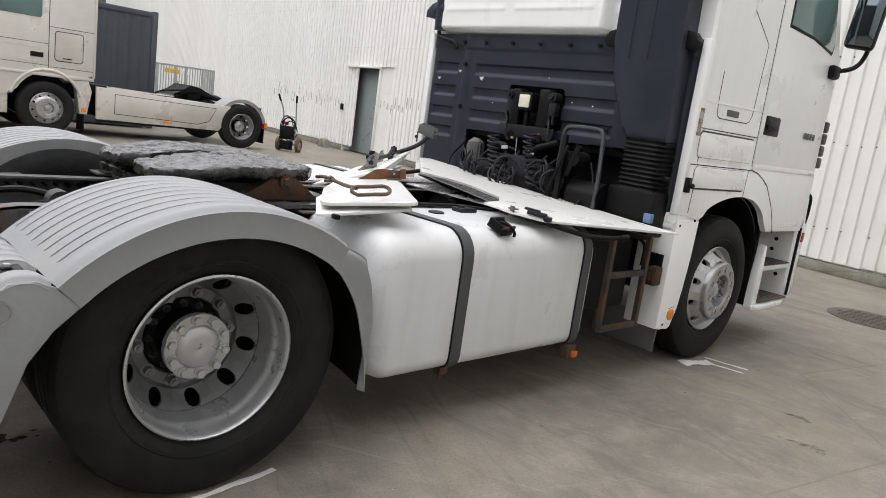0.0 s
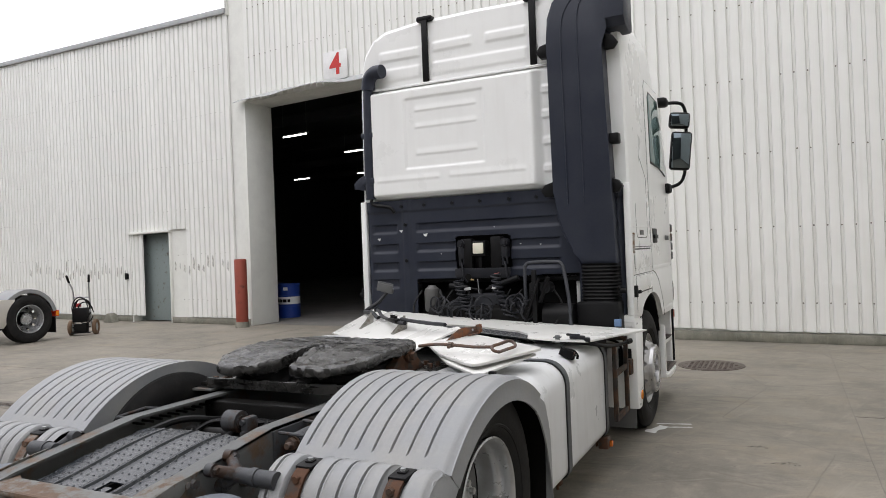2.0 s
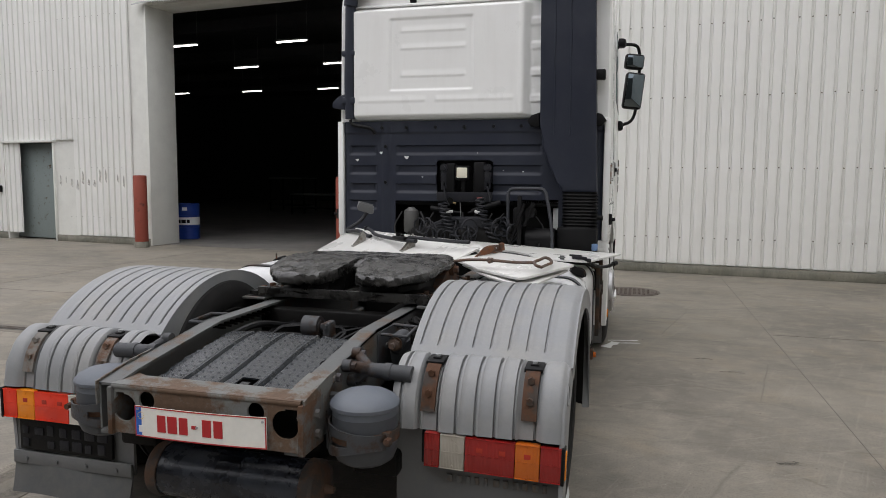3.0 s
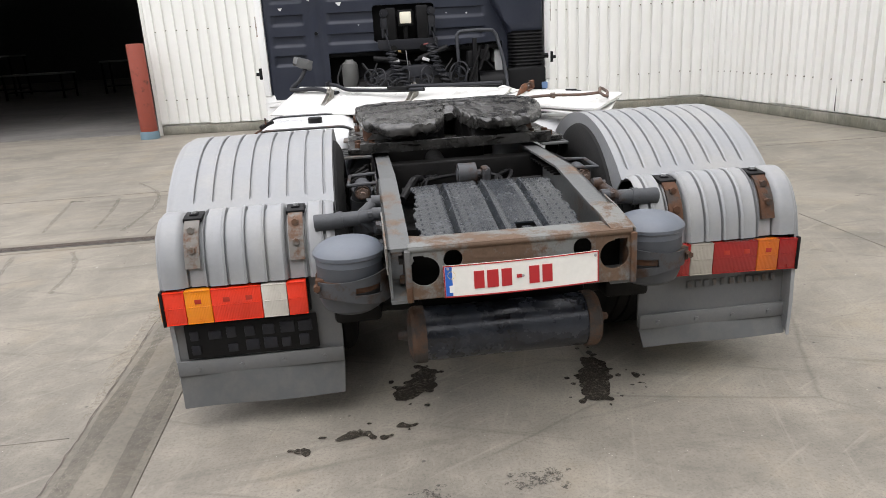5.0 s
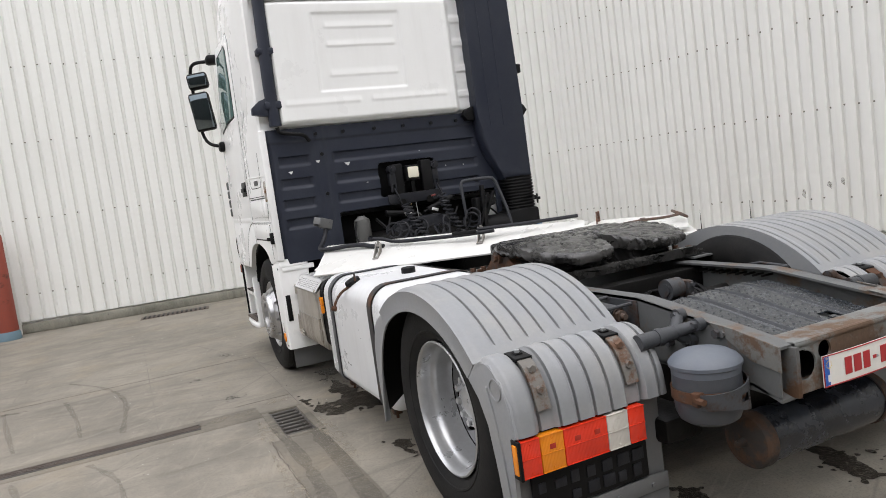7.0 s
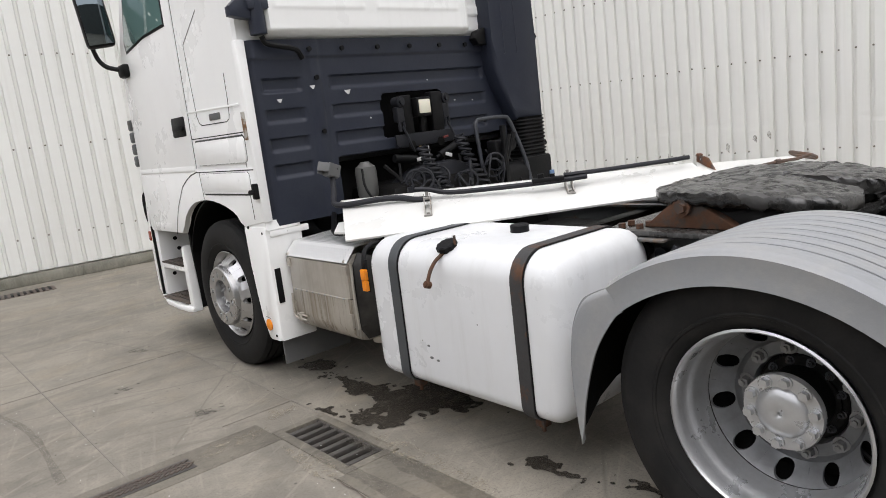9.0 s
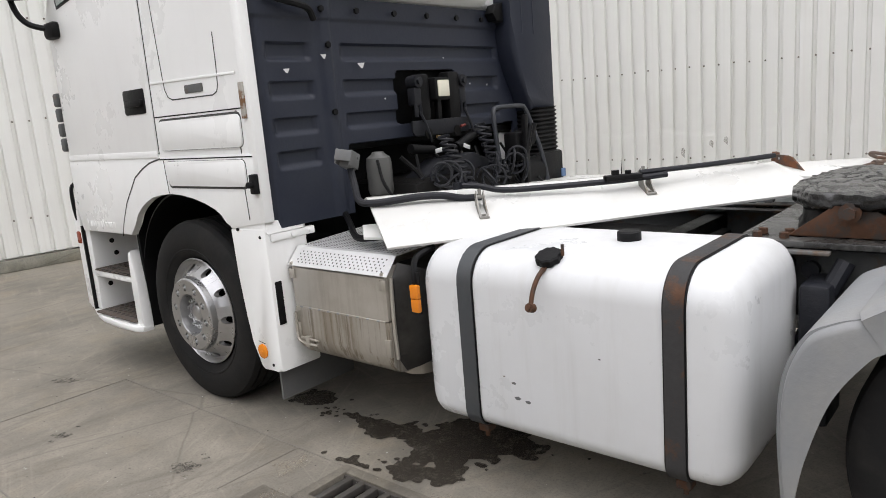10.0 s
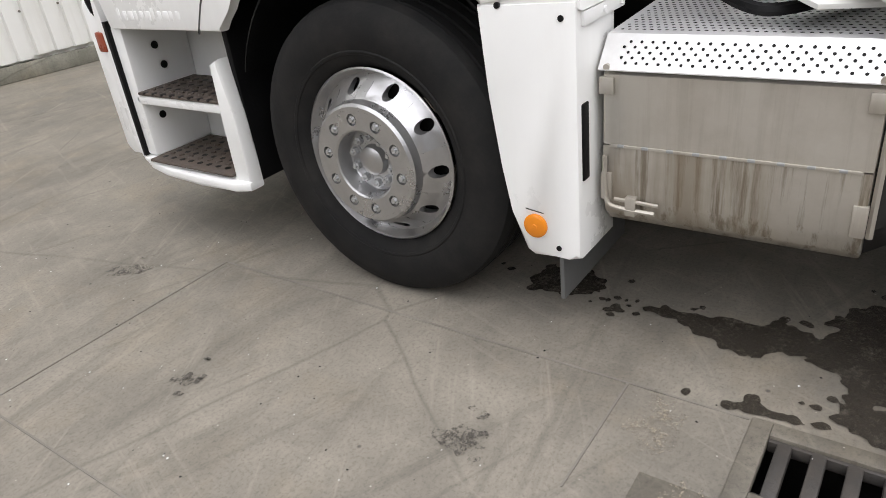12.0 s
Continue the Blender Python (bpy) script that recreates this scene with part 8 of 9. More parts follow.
# ---- behind the cab ----
def back_gear():
    """Lamp, sockets, coiled lines, U-bar and the dark machinery in the cut-out."""
    lampb = new("work_lamp")
    lampb.parent = truck
    part("housing", box(bm_new(), -0.080, 0.045, 2.765, 2.88, 1.522, 1.648, 0.012), M_BLACK, lampb)
    part("glass", box(bm_new(), -0.064, 0.030, 2.757, 2.768, 1.542, 1.632, 0.008), M_LAMPGLASS, lampb, "frosted square lamp glass")
    part("stem", box(bm_new(), -0.035, 0.0, 2.80, 2.83, 1.42, 1.53, 0.006), M_BLACK, lampb)
    plate = new("socket_carrier")
    plate.parent = truck
    part("plate", prism(bm_new(), [(-0.235, 1.335), (0.225, 1.335), (0.245, 1.36), (0.245, 1.42), (-0.255, 1.42), (-0.255, 1.36)], "y", 2.80, 2.815, 0.004), M_SOOT, plate)
    bm = bm_new()
    for x0, x1, z0, z1 in ((-0.175, -0.09, 1.41, 1.67), (0.075, 0.175, 1.41, 1.68)):
        box(bm, x0, x1, 2.80, 2.88, z0, z1, 0.015)
    pieces("post", bm, M_BLACK, plate)
    bm = bm_new()
    for x in (-0.19, 0.20):
        rod(bm, (x, 2.79, 1.63), (x, 2.86, 1.63), 0.034, 14)
        rod(bm, (x, 2.775, 1.63), (x, 2.80, 1.63), 0.018, 10)
        box(bm, x - 0.03, x + 0.03, 2.80, 2.86, 1.50, 1.60, 0.012)
        rod(bm, (x - 0.015, 2.81, 1.44), (x - 0.015, 2.81, 1.51), 0.012, 8)
        rod(bm, (x + 0.02, 2.81, 1.45), (x + 0.02, 2.81, 1.51), 0.010, 8)
        tube(bm, [(x, 2.80, 1.47), (x + 0.02, 2.78, 1.40), (x + 0.03, 2.77, 1.35), (x + 0.06, 2.78, 1.30)], 0.008, 6, 4)
    pieces("coupling", bm, M_SOOT, plate, "sooty air coupling", 0.25)
    bm = bm_new()
    for x in (-0.13, 0.12):
        rod(bm, (x, 2.797, 1.345), (x, 2.802, 1.345), 0.03, 14)
    pieces("hole", bm, M_IRON, plate)
    part("yellow_coupling", rod(bm_new(), (-0.095, 2.77, 1.325), (-0.07, 2.77, 1.322), 0.009, 8), M_BRASS, plate, "brass coupling")
    part("red_coupling", rod(bm_new(), (0.12, 2.77, 1.367), (0.16, 2.77, 1.373), 0.008, 8), M_DULLRED, plate, "red coupling")
    for a_, b_ in (((-0.30, 2.79, 1.275), (-0.02, 2.775, 1.238)), ((0.04, 2.775, 1.240), (0.32, 2.79, 1.335))):
        a_, b_ = Vector(a_), Vector(b_)
        bm = rod(bm_new(), a_, a_.lerp(b_, 0.62) if a_.x < 0 else a_.lerp(b_, 0.12), 0.026 if a_.x < 0 else 0.012, 14)
        rod(bm, a_.lerp(b_, 0.62) if a_.x < 0 else a_.lerp(b_, 0.12), b_, 0.012 if a_.x < 0 else 0.026, 14)
        part("gas_strut", bm, M_BLACK, truck, "black gas strut")
    for x, r in ((-0.12, 6), (0.13, -19)):
        part("pipe_tag", box(bm_new(), -0.03, 0.03, -0.031, -0.027, -0.012, 0.012, 0.002), M_SIGN, truck, "white tag").matrix_basis = pose(x, 2.774, 1.25, 0, -r, 0)
    # coils
    for cx, cz0, cz1, cy, drift in ((-0.16, 1.33, 1.05, 2.66, 0.13), (0.17, 1.375, 1.04, 2.66, 0.13)):
        pts = []
        turns = 9
        for k in range(turns * 10 + 1):
            a = 2 * math.pi * k / 10
            f = k / (turns * 10)
            pts.append((cx + drift * f ** 1.5 + 0.037 * math.cos(a), cy - 0.05 * f + 0.037 * math.sin(a), cz0 + (cz1 - cz0) * f))
        part("coiled_line", tube(bm_new(), pts, 0.0085, 6, 0), M_SOOT, truck, "coiled black air line")
    bm = bm_new()
    rnd = random.Random(8)
    for c in ((-0.28, 2.58, 1.04), (0.06, 2.56, 1.05), (0.40, 2.6, 1.08), (-0.10, 2.6, 1.02)):
        for k in range(5):
            a, r = rnd.uniform(0, 6.28), rnd.uniform(0.05, 0.085)
            ax = Vector((rnd.uniform(-1, 1), rnd.uniform(-1, -0.3), rnd.uniform(-0.3, 0.5))).normalized()
            u = ax.orthogonal().normalized()
            w = ax.cross(u)
            cc = Vector(c) + Vector((rnd.uniform(-0.07, 0.07), rnd.uniform(-0.05, 0.05), rnd.uniform(0.0, 0.10)))
            tube(bm, [cc + r * (math.cos(t) * u + math.sin(t) * w) for t in [j * 0.6 for j in range(11)]], 0.0075, 6, 2)
    pieces("loose_coil", bm, M_SOOT, truck, "loose black coil")
    # U-bar
    bm = tube(bm_new(), [(0.405, 2.70, 0.96), (0.40, 2.72, 1.20), (0.395, 2.735, 1.39), (0.405, 2.74, 1.435), (0.45, 2.74, 1.455), (0.66, 2.72, 1.455), (0.705, 2.715, 1.435), (0.73, 2.70, 1.37), (0.775, 2.65, 1.15), (0.79, 2.62, 0.96)], 0.0145, 10, 4)
    part("guard_bar", bm, surf("grey_bar", (0.035, 0.038, 0.045), rough=0.5), truck, "bent grey tube guard")
    # machinery
    bm = bm_new()
    prism(bm, [(-0.50, 0.9), (0.42, 0.9), (0.40, 1.05), (0.27, 1.17), (0.14, 1.215), (-0.14, 1.205), (-0.30, 1.13), (-0.42, 1.02)], "y", 2.69, 2.85, 0.02)
    part("gearbox_shell", bm, M_SOOT, truck, "dark gearbox cover plate")
    bm = bm_new()
    for x, z, r in ((-0.17, 1.15, 0.012), (-0.04, 1.17, 0.018), (0.06, 1.10, 0.026), (0.16, 1.12, 0.012), (-0.10, 1.06, 0.02), (0.22, 1.02, 0.012)):
        rod(bm, (x, 2.682, z), (x, 2.692, z), r, 12)
    pieces("hole", bm, M_IRON, truck)
    bm = lathe(bm_new(), [(1.04, 0.03), (1.06, 0.062), (1.08, 0.068), (1.22, 0.068), (1.25, 0.062), (1.27, 0.035), (1.28, 0.03)], 18, m=pose(-0.50, 2.84, 0, 0, -90, 0))
    part("fluid_bottle", bm, surf("bottle_grey", (0.10, 0.10, 0.095), rough=0.5), truck, "grey plastic fluid bottle")
    bm = bm_new()
    rod(bm, (0.56, 2.72, 1.03), (0.80, 2.72, 1.03), 0.10, 18)
    box(bm, 0.46, 0.54, 2.62, 2.72, 1.12, 1.30, 0.015)
    rod(bm, (0.60, 2.60, 1.26), (0.60, 2.72, 1.26), 0.045, 14)
    rod(bm, (0.55, 2.62, 1.15), (0.63, 2.60, 1.34), 0.018, 8)
    box(bm, 0.50, 0.535, 2.58, 2.61, 0.95, 1.40, 0.004, None)
    rod(bm, (0.44, 2.58, 1.0), (0.56, 2.58, 1.33), 0.012, 8)
    pieces("filter_pipe", bm, M_BLACK, truck, "black filter pipe")
    part("label_sheet", box(bm_new(), 0.75, 0.86, 2.965, 2.97, 1.10, 1.29, 0.002), M_SIGN, truck, "pale label sheet")
    bm = bm_new()
    for k in range(10):
        x = -0.55 + 0.13 * k + rnd.uniform(-0.03, 0.03)
        tube(bm, [(x, 2.78, 1.24), (x + rnd.uniform(-0.1, 0.1), 2.70, 1.12), (x + rnd.uniform(-0.12, 0.12), 2.62, 1.0), (x + rnd.uniform(-0.1, 0.1), 2.50, 0.92)], rnd.uniform(0.006, 0.013), 6, 4)
    pieces("hose", bm, M_BLACK, truck, "hanging black hose")
    part("wire_hook", rod(bm_new(), (-0.03, 2.76, 1.33), (-0.02, 2.76, 1.16), 0.004, 6), M_GALV, truck)
    bm = box(bm_new(), -0.34, 0.34, 1.30, 2.70, 0.60, 0.80, 0.03)
    rod(bm, (0.0, 0.2, 0.62), (0.0, 1.6, 0.68), 0.06, 14)
    rod(bm, (0.10, 2.0, 0.80), (0.10, 2.75, 0.88), 0.13, 16)
    part("drive_shaft", bm, M_IRON, truck)
    # chequer tread plate over the gearbox
    bm = box(bm_new(), -0.30, 0.62, 2.02, 2.45, 0.925, 0.935, 0.003)
    for i in range(24):
        for j in range(10):
            x, y = -0.28 + 0.038 * i, 2.04 + 0.042 * j
            a = 45 if (i + j) % 2 else -45
            box(bm, -0.013, 0.013, -0.004, 0.004, 0.934, 0.939, 0, pose(x, y, 0, 0, 0, a))
    part("tread_plate", bm, M_ALU, truck, "dirty chequered tread plate")
    # rear axle gear between the rails
    bm = bm_new()
    rod(bm, (-0.045, -0.16, 0.83), (0.035, -0.16, 0.83), 0.050, 24)
    rod(bm, (-0.05, -0.16, 0.83), (0.04, -0.16, 0.83), 0.030, 16)
    rod(bm, (0.04, -0.16, 0.83), (0.075, -0.16, 0.83), 0.018, 8)
    box(bm, 0.06, 0.10, -0.20, -0.12, 0.76, 0.86, 0.014)
    bolts(bm, [(0.08, -0.20, 0.84), (0.08, -0.20, 0.79)], "-y", 0.012, 0.014)
    part("link_tube", rod(bm_new(), (-0.30, -0.15, 0.76), (0.34, -0.15, 0.77), 0.028, 12), M_IRON, truck)
    part("axle_link", bm, M_GEAR, truck, "grey axle link with rubber bush")
    bm = bm_new()
    for k in range(9):
        x = rnd.uniform(-0.28, 0.2)
        tube(bm, [(x, -0.30, 0.74), (x + rnd.uniform(-0.1, 0.1), -0.15, 0.80), (x + rnd.uniform(-0.15, 0.15), 0.0, 0.80), (x + rnd.uniform(-0.1, 0.1), 0.2, 0.72)], 0.009, 6, 4)
    tube(bm, [(-0.32, -0.45, 0.80), (-0.25, -0.25, 0.84), (-0.20, -0.05, 0.80), (-0.24, 0.15, 0.78)], 0.016, 8, 5)
    pieces("brake_hose", bm, M_BLACK, truck)
    for s in (1, -1):
        bm = bm_new()
        for k in range(7):
            y = rnd.uniform(-0.2, 0.1)
            tube(bm, [(s * 0.44, y, 0.86), (s * rnd.uniform(0.48, 0.58), y + rnd.uniform(-0.08, 0.08), 0.80), (s * rnd.uniform(0.48, 0.56), y + rnd.uniform(-0.1, 0.1), 0.68)], 0.008, 6, 4)
        box(bm, min(s * 0.44, s * 0.54), max(s * 0.44, s * 0.54), -0.12, 0.02, 0.70, 0.80, 0.02)
        rod(bm, (s * 0.52, 0.05, 0.66), (s * 0.52, 0.25, 0.66), 0.07, 16)
        part("brake_valve", bm, M_IRON, truck)
    bm = bm_new()
    for y in (0.62, 0.70, 0.78, 0.86, 1.0, 1.15):
        rod(bm, (-0.46, y, 0.78 + 0.05 * math.sin(9 * y)), (-0.43, y, 0.78 + 0.05 * math.sin(9 * y)), 0.03, 10)
    tube(bm, [(-0.50, 0.66, 0.86), (-0.55, 0.72, 0.72), (-0.52, 0.80, 0.55), (-0.48, 0.9, 0.45)], 0.03, 10, 4)
    box(bm, -0.62, -0.42, 0.68, 0.78, 0.30, 0.80, 0.02)
    pieces("rail_fitting", bm, M_SOOT, truck, "sooty fitting on the rail")


back_gear()


# ---- loose fairings laid over the frame ----
def slab(pts, thick, round_=0.0):
    """A thin panel from corner points in space."""
    bm = bm_new()
    nrm = (Vector(pts[1]) - Vector(pts[0])).cross(Vector(pts[-1]) - Vector(pts[0])).normalized()
    if nrm.z < 0:
        nrm = -nrm
    top = [bm.verts.new(Vector(p)) for p in pts]
    low = [bm.verts.new(Vector(p) - nrm * thick) for p in pts]
    n = len(pts)
    f = bm.faces.new(top)
    bm.faces.new(low[::-1])
    for i in range(n):
        bm.faces.new((top[i], top[(i + 1) % n], low[(i + 1) % n], low[i]))
    bmesh.ops.bevel(bm, geom=list(f.edges), offset=0.003, segments=2, profile=0.5, affect="EDGES")
    return bm


def long_fairing():
    t = thing("side_fairing", "long white plastic fairing with black rail, laid across the frame", "fairing panel")
    a, b, c, d = Vector((-1.12, 2.20, 0.932)), Vector((0.30, 0.90, 0.99)), Vector((0.50, 1.17, 1.10)), Vector((-0.90, 2.53, 1.104))
    part("panel", slab([a, b, c, d], 0.012), M_FAIR, t, "white plastic panel")
    part("lip", slab([d + Vector((-0.02, 0.02, -0.02)), d, c, c + Vector((0.0, 0.03, -0.03))], 0.008), M_FAIR, t)
    rail = [(-0.855, 2.67, 1.235), (-0.90, 2.60, 1.155), (-0.965, 2.505, 1.095), (-0.93, 2.43, 1.085), (-0.80, 2.30, 1.095), (-0.72, 2.22, 1.09), (-0.66, 2.16, 1.072), (-0.60, 2.10, 1.068)]
    part("rail", tube(bm_new(), rail, 0.0165, 10, 5), M_SOOT, t, "bent black steel rail")
    part("upper_rail", tube(bm_new(), [(-0.655, 2.17, 1.127), (-0.60, 2.11, 1.118), (-0.53, 2.03, 1.092), (-0.40, 1.88, 1.088), (-0.18, 1.63, 1.092), (-0.02, 1.48, 1.10)], 0.0135, 10, 5), M_SOOT, t)
    part("far_rail", tube(bm_new(), [(-0.10, 1.57, 1.118), (0.10, 1.40, 1.122), (0.30, 1.24, 1.128), (0.44, 1.15, 1.132)], 0.012, 8, 5), M_SOOT, t)
    part("rail_eye", rod(rod(bm_new(), (-0.665, 2.18, 1.112), (-0.665, 2.18, 1.142), 0.022, 14), (-0.665, 2.18, 1.142), (-0.665, 2.18, 1.150), 0.010, 8), M_SOOT, t)
    part("lower_rail", tube(bm_new(), [(-0.80, 2.80, 1.0), (-0.88, 2.68, 0.965), (-0.96, 2.56, 0.93), (-0.95, 2.48, 0.925), (-0.80, 2.36, 0.93), (-0.6, 2.2, 0.93)], 0.016, 8, 5), M_BLACK, t, "bent black tube under the panel")
    part("under_panel", slab([(-1.06, 2.40, 0.955), (-0.95, 2.25, 0.94), (-0.2, 1.65, 0.96), (-0.3, 1.80, 0.99), (-0.95, 2.52, 0.985)], 0.012), M_FAIR, t, "second white panel beneath")
    m = Matrix.Translation((-0.85, 2.68, 1.255)) @ pose(0, 0, 0, 10, 15, 30)
    bm = box(bm_new(), -0.060, 0.05, -0.030, 0.030, -0.028, 0.020, 0.014, m)
    for w_ in (-0.038, 0.030):
        box(bm, -0.095, 0.035, w_, w_ + 0.008, -0.02, 0.052, 0.003, m)
    box(bm, -0.100, -0.088, -0.040, 0.040, -0.004, 0.048, 0.004, m)
    box(bm, -0.092, 0.030, -0.036, 0.036, 0.020, 0.028, 0.003, m)
    rod(bm, m @ Vector((0.0, -0.042, 0.03)), m @ Vector((0.0, 0.044, 0.03)), 0.008, 8)
    part("rail_foot", bm, M_FLAP, t, "grey moulded end socket")
    for k, (p, mt) in enumerate((((-0.66, 2.06, 0.988), M_ALUCAST), ((-0.08, 1.56, 1.018), M_ALUCAST))):
        m = Matrix.Translation(p) @ pose(0, 0, 0, 0, 0, -42)
        bm = bm_new()
        box(bm, -0.022, 0.022, -0.085, 0.02, 0.004, 0.014, 0.003)
        for x in (-0.02, 0.014):
            prism(bm, [(-0.08, 0.012), (0.02, 0.012), (0.03, 0.10), (0.0, 0.118), (-0.02, 0.07)], "x", x, x + 0.006, 0.002)
        box(bm, -0.02, 0.02, -0.012, 0.03, 0.085, 0.097, 0.003)
        bolts(bm, [(0.0, -0.055, 0.013)], "z", 0.010, 0.008)
        rod(bm, (0, 0.012, 0.09), (0, 0.012, 0.125), 0.008, 8)
        bmesh.ops.transform(bm, matrix=m, verts=bm.verts[:])
        part("bracket", bm, mt, t, "bent cast bracket")
    bm = bm_new()
    m = Matrix.Translation((-0.16, 1.60, 1.105)) @ pose(0, 0, 0, 0, 0, -42)
    box(bm, -0.11, 0.06, -0.025, 0.025, -0.012, 0.014, 0.006, m)
    rod(bm, m @ Vector((-0.06, 0, 0.012)), m @ Vector((-0.06, 0, 0.035)), 0.018, 10)
    rod(bm, m @ Vector((0.0, 0, 0.012)), m @ Vector((0.0, 0, 0.03)), 0.014, 10)
    part("clamp", bm, M_BLACK, t)


long_fairing()


def cross_fairing():
    t = thing("cross_fairing", "white plastic fairing with a torn edge, lying behind the cab", "fairing panel")
    z = lambda x, y: 1.0938 - 0.0613 * x - 0.0284 * y
    torn = [(0.775, 1.66), (0.715, 1.85), (0.60, 1.97), (0.28, 2.05), (0.08, 2.03), (-0.08, 1.95)]
    xy = [(-0.82, 2.68), (1.06, 2.68), (1.335, 2.72), (1.24, 2.25), (1.16, 1.80), (1.13, 1.725), (0.97, 1.66)] + torn + [(-0.80, 2.55)]
    part("panel", slab([(x, y, z(x, y)) for x, y in xy], 0.012), M_FAIR, t, "white plastic panel with a torn edge")
    # moulded lattice that shows below the tear; black sheet holds the cavity's shade
    edge = curve_points([(x, y, z(x, y) - 0.012) for x, y in torn[1:]], 8)

    def under(u, v, fall=0.024):
        p = edge[min(int(u * (len(edge) - 1) + 0.5), len(edge) - 1)]
        g = 0.25 + 0.75 * math.sin(math.pi * min(1, 0.12 + u)) ** 0.7
        return Vector((p.x, p.y - 0.065 * v * g, p.z - fall * v * g))
    n = len(edge) - 1
    part("inner_shell", sheet(bm_new(), lambda u, v: tuple(under(u, 1.0) + Vector((0, 0.30 * v - 0.002, -0.085 * v))), n, 4, (0, 0, -0.006)), M_BLACK, t, "black sheet that stands for the shade in the cavity")
    part("lattice_backing", sheet(bm_new(), lambda u, v: tuple(under(u, v)), n, 3, (0, 0.006, 0)), M_SOOT, t)
    bm = bm_new()
    rnd = random.Random(8)
    for k in range(74):
        u = k / 74
        for tilt in (0.022, -0.022):
            if rnd.random() < 0.25:
                continue
            a, b = under(u, 0.06), under(min(1, max(0, u + tilt)), 0.94)
            rod(bm, a + Vector((0, -0.004, 0)), b + Vector((0, -0.004, 0)), 0.0018, 4)
    for v in (0.05, 0.95):
        for k in range(n):
            rod(bm, under(k / n, v) + Vector((0, -0.004, 0)), under((k + 1) / n, v) + Vector((0, -0.004, 0)), 0.003, 4)
    tagged(part("lattice", bm, M_FLAP, t, "chipped moulded lattice"), kind="stuff")
    rail = [(0.93, 1.70, 0.972), (1.05, 1.73, 0.962), (1.14, 1.80, 0.948), (1.20, 1.95, 0.915), (1.232, 2.06, 0.902), (1.265, 2.13, 0.902), (1.305, 2.215, 0.912)]
    part("rail", tube(bm_new(), rail, 0.0125, 8, 4), M_BLACK, t, "black rail under the panel")
    part("rail_end", rod(bm_new(), (1.292, 2.19, 0.909), (1.312, 2.232, 0.914), 0.018, 12), M_BLACK, t)
    bm = box(bm_new(), 0.955, 0.985, 1.665, 1.672, 0.965, 1.015, 0.003)
    box(bm, 0.945, 0.99, 1.66, 1.70, 0.997, 1.004, 0.002)
    part("edge_clip", bm, M_CHASSIS, t, "small steel edge clip")
    m = Matrix.Translation((1.085, 1.735, 0.992)) @ pose(0, 0, 0, 0, 4, 18)
    bm = box(bm_new(), -0.055, 0.045, -0.02, 0.022, -0.008, 0.014, 0.006, m)
    box(bm, -0.075, 0.01, -0.012, 0.012, 0.010, 0.024, 0.005, m)
    box(bm, 0.035, 0.075, -0.02, 0.018, -0.022, 0.004, 0.005, m)
    part("clamp", bm, M_SOOT, t, "dark rail clamp")
    part("blue_clip", box(bm_new(), 1.10, 1.15, 2.70, 2.74, 0.953, 1.01, 0.006), surf("blue_clip", (0.12, 0.2, 0.35), rough=0.5), t, "small blue clip")


cross_fairing()


def end_fairings():
    lower = [(1.085, 0.900, 1.016), (0.915, 0.575, 0.958), (0.885, 0.560, 0.956), (0.66, 0.70, 0.985), (0.44, 0.97, 1.015), (0.42, 1.06, 1.022), (0.60, 1.16, 1.045), (0.72, 1.13, 1.046)]
    upper = [(1.116, 0.890, 1.047), (1.095, 0.862, 1.042), (0.885, 0.622, 1.001), (0.845, 0.608, 0.998), (0.80, 0.630, 0.999), (0.575, 0.79, 1.016), (0.40, 0.99, 1.038), (0.40, 1.08, 1.049), (0.60, 1.195, 1.074), (0.70, 1.145, 1.070), (1.10, 0.915, 1.049)]
    t = thing("end_fairing", "small white fairing panel stacked beneath another one", "fairing panel", group="stacked fairings")
    part("panel", slab(lower, 0.012), M_FAIR, t)
    part("edge_clip", box(bm_new(), 0.935, 0.975, 0.60, 0.62, 0.945, 0.966, 0.004), M_BLACK, t, "black edge clip")
    t = thing("end_fairing", "small white fairing panel with a rusty bracket, stacked on another", "fairing panel", group="stacked fairings")
    part("panel", slab(upper, 0.014), M_FAIR, t)
    m = Matrix.Translation((0.50, 1.035, 1.052)) @ pose(0, 0, 0, 0, -7, 52)
    bm = prism(bm_new(), [(0.0, 0.0), (0.10, 0.0), (0.215, 0.004), (0.215, 0.042), (0.12, 0.052), (0.085, 0.048)], "y", -0.004, 0.004, 0.001)
    box(bm, 0.205, 0.235, -0.02, 0.006, 0.004, 0.052, 0.003)
    box(bm, 0.14, 0.215, -0.022, 0.0, 0.0, 0.007, 0.002)
    bmesh.ops.transform(bm, matrix=m, verts=bm.verts[:])
    bracket = part("bracket", bm, M_WEDGE, t, "rusty wedge bracket with a bolt hole")
    part("bolt_hole", rod(bm_new(), m @ Vector((0.178, -0.0052, 0.028)), m @ Vector((0.178, 0.0052, 0.028)), 0.006, 12), M_GALV, bracket, "bright bolt end")
    part("corner_plate", slab([(0.50, 1.15, 1.066), (0.56, 1.20, 1.075), (0.47, 1.27, 1.11), (0.42, 1.22, 1.10)], 0.006), M_FAIR, t, "bent white plastic tab")


end_fairings()


